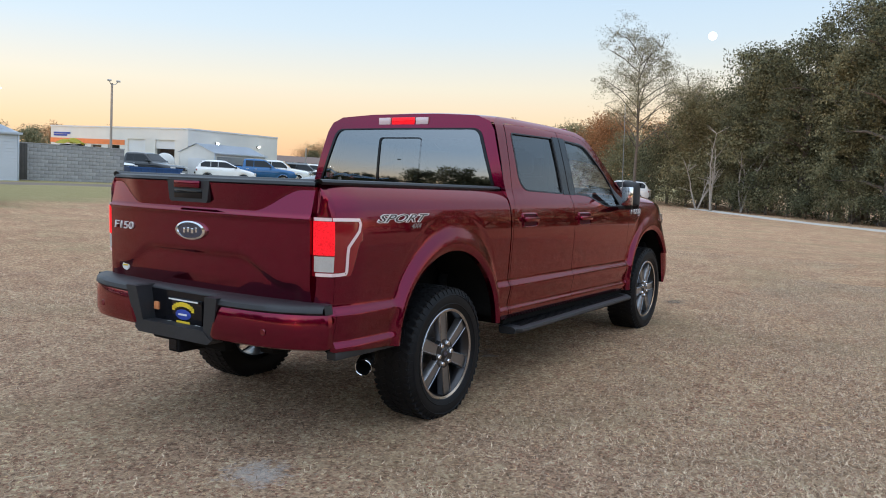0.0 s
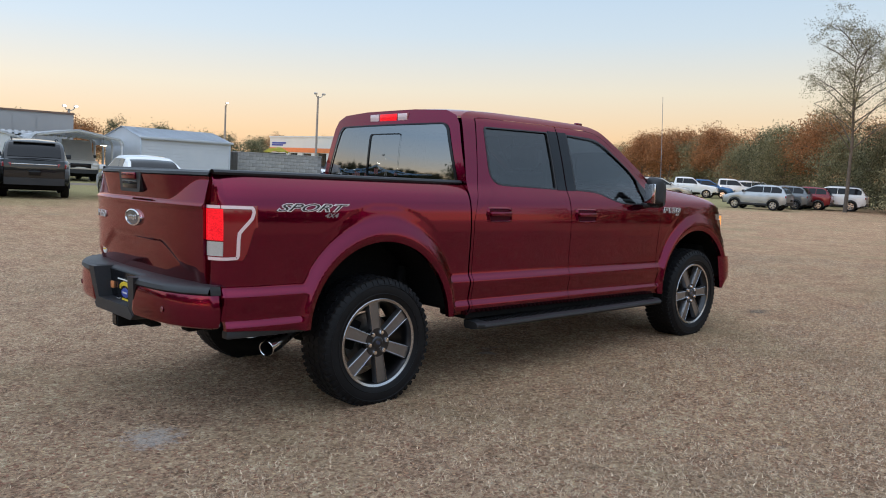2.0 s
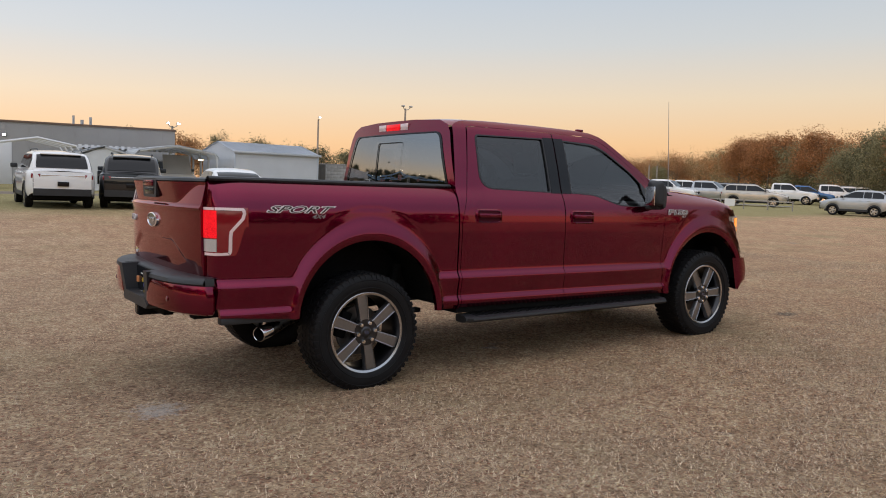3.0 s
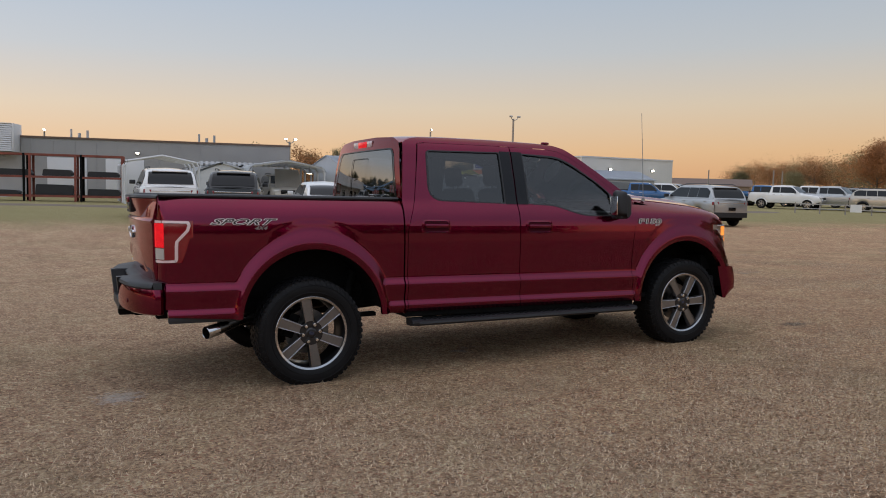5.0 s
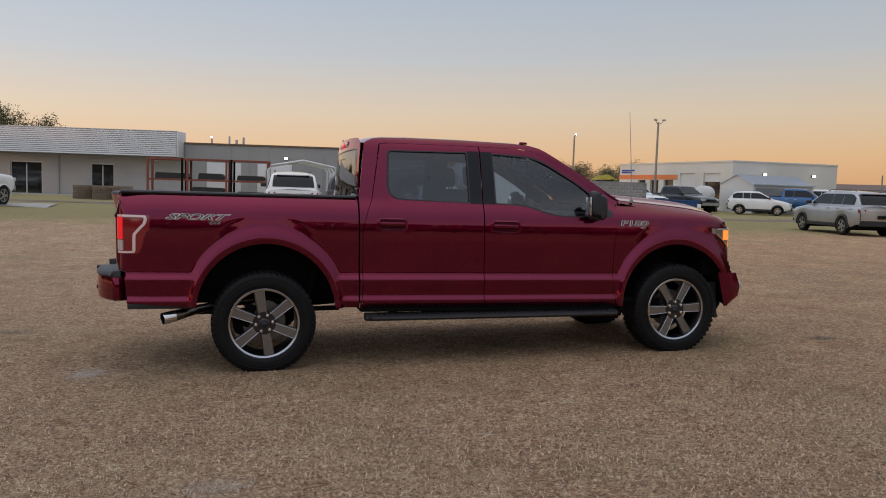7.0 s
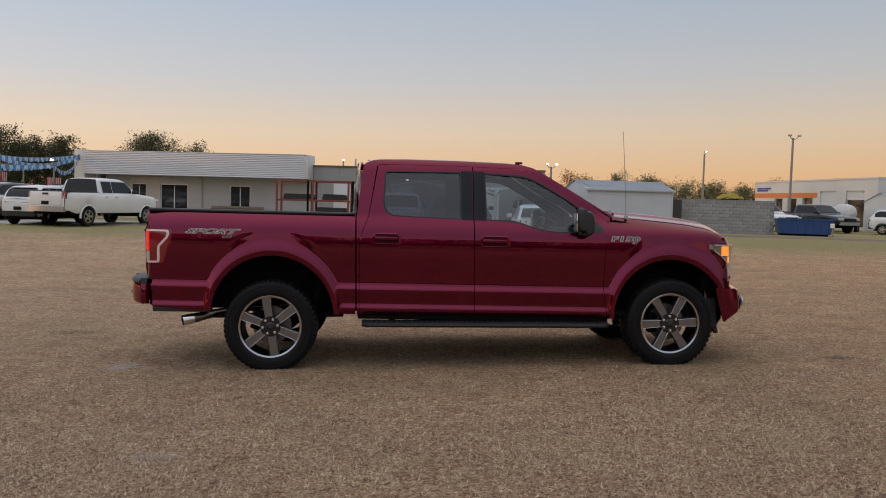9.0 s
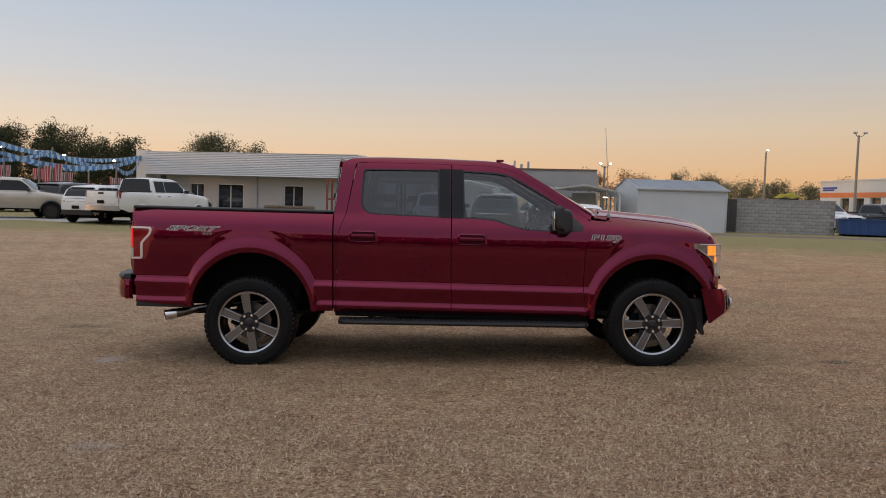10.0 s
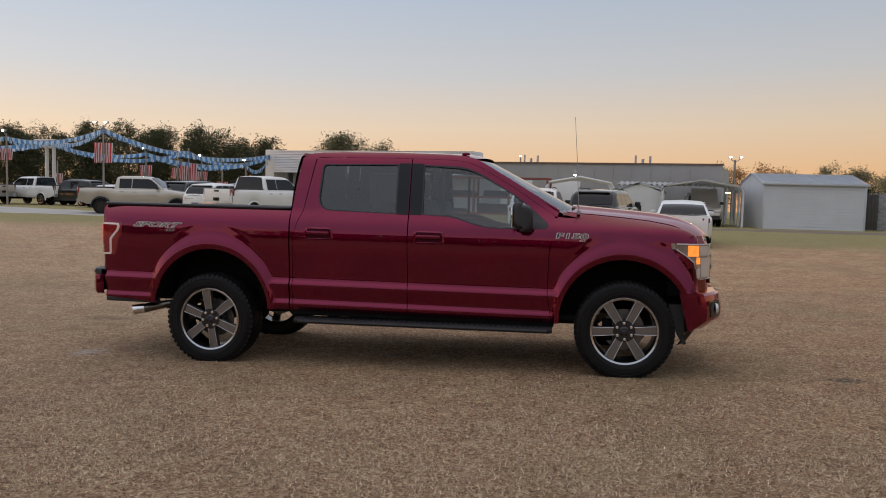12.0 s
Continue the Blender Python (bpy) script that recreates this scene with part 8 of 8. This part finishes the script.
# the tall open-crowned tree and its neighbours
tree(54.7, 17.5, 13.0, 3.6, 34000, LEAF_THIN, 11, "tall open-crowned tree with thin autumn leaves", low=0.34, size=0.042, tight=0.30, limbs=22, gap=0.30, girth=0.009, lift=0.35)
tree(57.8, 14.3, 10.7, 2.5, 12000, LEAF_THIN, 12, "slender tree with thin grey-brown twigs", low=0.35, size=0.044, tight=0.5, limbs=14, gap=0.35, girth=0.009, lift=0.4)
snag(51.1, 10.7, 6.5, 3)
snag(52.4, 12.0, 4.4, 4, 0.35)
snag(52.9, 9.1, 4.7, 6, 0.2)
# the dark wood beside the field
rd = random.Random(21)
edge = [(59.0, 12.8), (55.8, 9.7), (53.2, 6.5), (51.1, 3.2), (48.0, 0.0), (45.6, -3.6), (44.9, -8.0), (44.1, -13.2), (44.7, -19.1), (44.1, -25.6), (42.1, -32.7)]
for i, (x, y) in enumerate(edge):
    for row in range(3):
        xx, yy = x + 3.8 * row + rd.uniform(-1.0, 1.0), y + 1.0 * row + rd.uniform(-1.3, 1.3)
        near = i in (4, 5)
        h = (8.6, 11.7, 12.5, 10.7, 16.2, 17.0, 15.0, 12.4, 11.7, 12.4, 11.0)[i] + rd.uniform(-0.8, 0.8) - 0.5 * row
        n = (30000 if i < 6 else 9000) - (9000 if i < 6 else 2000) * row
        tree(xx, yy, h, 3.5 + rd.uniform(-0.4, 0.6), n, LEAF_OAK if (i + row) % 3 else LEAF_OLIVE, 100 + i * 7 + row, "dark leafy oak at the wood's edge" if (i + row) % 3 else "olive-green oak at the wood's edge",
             low=0.10, size=0.088, tight=0.36, limbs=24, group="wood beside the field", droop=0.12, gap=0.22 if row == 0 else 0.25)
# undergrowth along the wood
for i in range(24):
    u = i / 23
    k = min(len(edge) - 2, int(u * (len(edge) - 1)))
    f = u * (len(edge) - 1) - k
    x, y = edge[k][0] + (edge[k + 1][0] - edge[k][0]) * f - 1.6, edge[k][1] + (edge[k + 1][1] - edge[k][1]) * f
    tree(x + rd.uniform(-0.5, 0.6), y, rd.uniform(1.3, 3.1), 1.3, 3000, LEAF_OLIVE if i % 3 else LEAF_OAK, 300 + i, "low green shrub at the wood's foot", low=0.05, size=0.07, tight=0.7, limbs=7, category="shrub", group="undergrowth")
# trees behind the far lot; rust leaves have the last sun's orange painted in
far = [(59, 13), (63, 17), (66, 21), (69, 25), (72, 29), (75, 33), (78, 37.5), (81, 42), (84, 47), (87, 52), (89, 58), (88, 64), (86, 70), (83, 76), (92, 70), (96, 60), (74, 22), (80, 30), (88, 40), (95, 50)]
for i, (x, y) in enumerate(far):
    if 11 <= i <= 14:
        x, y = x * 2.1, y * 2.1
    rust = i >= 14 or i in (3, 7, 9, 10)
    tree(x + rd.uniform(-1, 1), y + rd.uniform(-1, 1), rd.uniform(5.0, 6.8) + (1.6 if rust else 0), 3.1, 22000 if i < 16 else 14000, LEAF_SUN_RUST if rust else LEAF_OAK if i % 2 else LEAF_OLIVE, 400 + i,
         "rust-brown tree behind the far lot, sunset light in its colour" if rust else "green tree behind the far lot", low=0.06 if not rust else 0.3, size=0.08, tight=0.55, limbs=19, group="trees behind the lot", droop=0.15 if not rust else 0.0)
for i in range(26):
    u = i / 25
    x, y = 66 + 24 * u ** 0.7 + rd.uniform(-2, 2), 40 + 55 * u + rd.uniform(-2, 2)
    k = 1.0 + 0.9 * float(smooth((u - 0.15) / 0.4))
    tree((x + 20) * k, (y + 6) * k, rd.uniform(5.0, 7.4) * (1 + 0.25 * (k - 1)), 3.2 * k, 6000, LEAF_SUN_RUST if i % 3 != 1 else LEAF_OLIVE, 470 + i, "horizon tree with sunset orange put into its colour" if i % 3 != 1 else "green tree on the horizon", low=0.15, size=0.13, tight=0.55, limbs=12, group="horizon trees")
# low trees behind shed and wall
for i, (x, y, h) in enumerate(((22, 75, 3.4), (27, 76, 2.8), (31, 78, 3.4), (36, 80, 3.0), (40, 82, 3.3), (45, 84, 2.9), (51, 88, 3.2), (17, 80, 3.3), (36, 107, 5.0), (44, 108, 4.0), (58, 104, 4.2), (66, 100, 4.0), (24, 105, 4.4), (30, 100, 3.6))):
    tree(x, y, h * 1.35, 2.4, 6000, LEAF_OLIVE if i % 2 else LEAF_SUN_RUST if i % 3 == 0 else LEAF_OAK, 500 + i, "low tree behind the sheds", low=0.15, size=0.09, tight=0.5, limbs=13, group="trees behind the sheds")
for i, (x, y, h, n) in enumerate(((-22.8, 78.4, 7.0, 9000), (-19.6, 79.2, 5.9, 4500), (-24.6, 80.0, 6.4, 6000))):
    tree(x, y, h * 1.14, 2.5, n, LEAF_OAK, 540 + i, "round-topped tree behind the showroom", low=0.50, size=0.09, tight=0.5, limbs=13, group="trees behind the showroom")
# the pine wood beyond the display lot
for i in range(60):
    u = i / 59
    row = i % 3
    x, y = -34 - 62 * u - 2 * row + rd.uniform(-1.5, 1.5), 86 - 16 * u + 5 * row + rd.uniform(-1.5, 1.5)
    h = rd.uniform(7.8, 10.4) * (1.0 if u > 0.08 else 0.85)
    tree(x, y, h, 2.5, 6500, LEAF_PINE, 600 + i, "dark pine in the wood beyond the lot", low=0.08, size=0.11, tight=0.5, limbs=18, group="pine wood", droop=0.1)
# the tree belt at the viewer's back: unseen, mirrored in glass, blocks the low sun
for i in range(44):
    a = radians(146 + 158 * i / 43)
    r = 62 + rd.uniform(-4, 6)
    tree(1.5 + r * math.cos(a), -2 + r * math.sin(a), rd.uniform(6.5, 10.5), 3.6, 2600, LEAF_OAK if i % 2 else LEAF_OLIVE, 700 + i, "tall tree in the belt behind the field", low=0.06, size=0.30, tight=0.6, limbs=13, group="tree belt")

# the moon
bm = bmesh.new()
bmesh.ops.create_icosphere(bm, subdivisions=3, radius=11.5)
moon = part("moon", bm, lit("moonlight", (1.0, 0.98, 0.95), 1.6), None, "pale full moon in the evening sky", kind="structure", category="moon")
moon.matrix_basis = Matrix.Translation((-4.1 + 2400 * 0.9531, -3.5 + 2400 * 0.2545, 1.5 + 2400 * 0.1640))


# ---------------------------------------------------------------- grass blades near the walk
def blades():
    rng = np.random.default_rng(77)
    n = 1250000
    x = rng.uniform(-6.5, 9.0, n)
    y = -1.2 + (rng.random(n) ** 0.75) * -6.2
    far = rng.random(n) < 0.30
    x[far] = rng.uniform(-8, 13, far.sum())
    y[far] = rng.uniform(-2.0, 7.0, far.sum())
    dens = np.sin(2.1 * x + 1.3 * np.sin(1.7 * y)) * np.sin(1.9 * y + 1.1 * np.sin(2.3 * x)) * 0.4
    keep = dens + rng.random(n) * 0.9 > 0.18
    # thin on the worn patch behind the wheel
    keep &= np.hypot((x + 1.41) / 0.22, (y + 0.70) / 0.25) + rng.uniform(-0.3, 0.6, n) > 0.75
    x, y = x[keep], y[keep]
    n = len(x)
    h = rng.uniform(0.004, 0.022, n)
    ang = rng.uniform(0, 2 * np.pi, n)
    ln = rng.uniform(0.014, 0.050, n)
    wd = rng.uniform(0.0013, 0.0031, n)
    z0 = np.full(n, -0.003)
    r = np.hypot(x - 1.5, y + 2.0)
    m = r > 6.5
    z0[m] = [ground_z(a, b) - 0.003 for a, b in zip(x[m], y[m])]
    px, py = -np.sin(ang) * wd, np.cos(ang) * wd
    co = np.empty((n, 3, 3))
    co[:, 0] = np.stack([x + px, y + py, z0], 1)
    co[:, 1] = np.stack([x - px, y - py, z0], 1)
    co[:, 2] = np.stack([x + np.cos(ang) * ln, y + np.sin(ang) * ln, z0 + h], 1)
    me = bpy.data.meshes.new("dry_grass")
    me.vertices.add(3 * n)
    me.vertices.foreach_set("co", co.astype(np.float32).ravel())
    me.loops.add(3 * n)
    me.loops.foreach_set("vertex_index", np.arange(3 * n, dtype=np.int32))
    me.polygons.add(n)
    me.polygons.foreach_set("loop_start", np.arange(0, 3 * n, 3, dtype=np.int32))
    me.update()
    me.validate()
    me.materials.append(STRAW)
    return tagged(new("dry_grass", me), "short dry straw-coloured grass blades", "grass", kind="stuff")


STRAW = leaf_mat("straw_blades", (0.12, 0.070, 0.040), (0.90, 0.70, 0.49), 0.0)
blades()
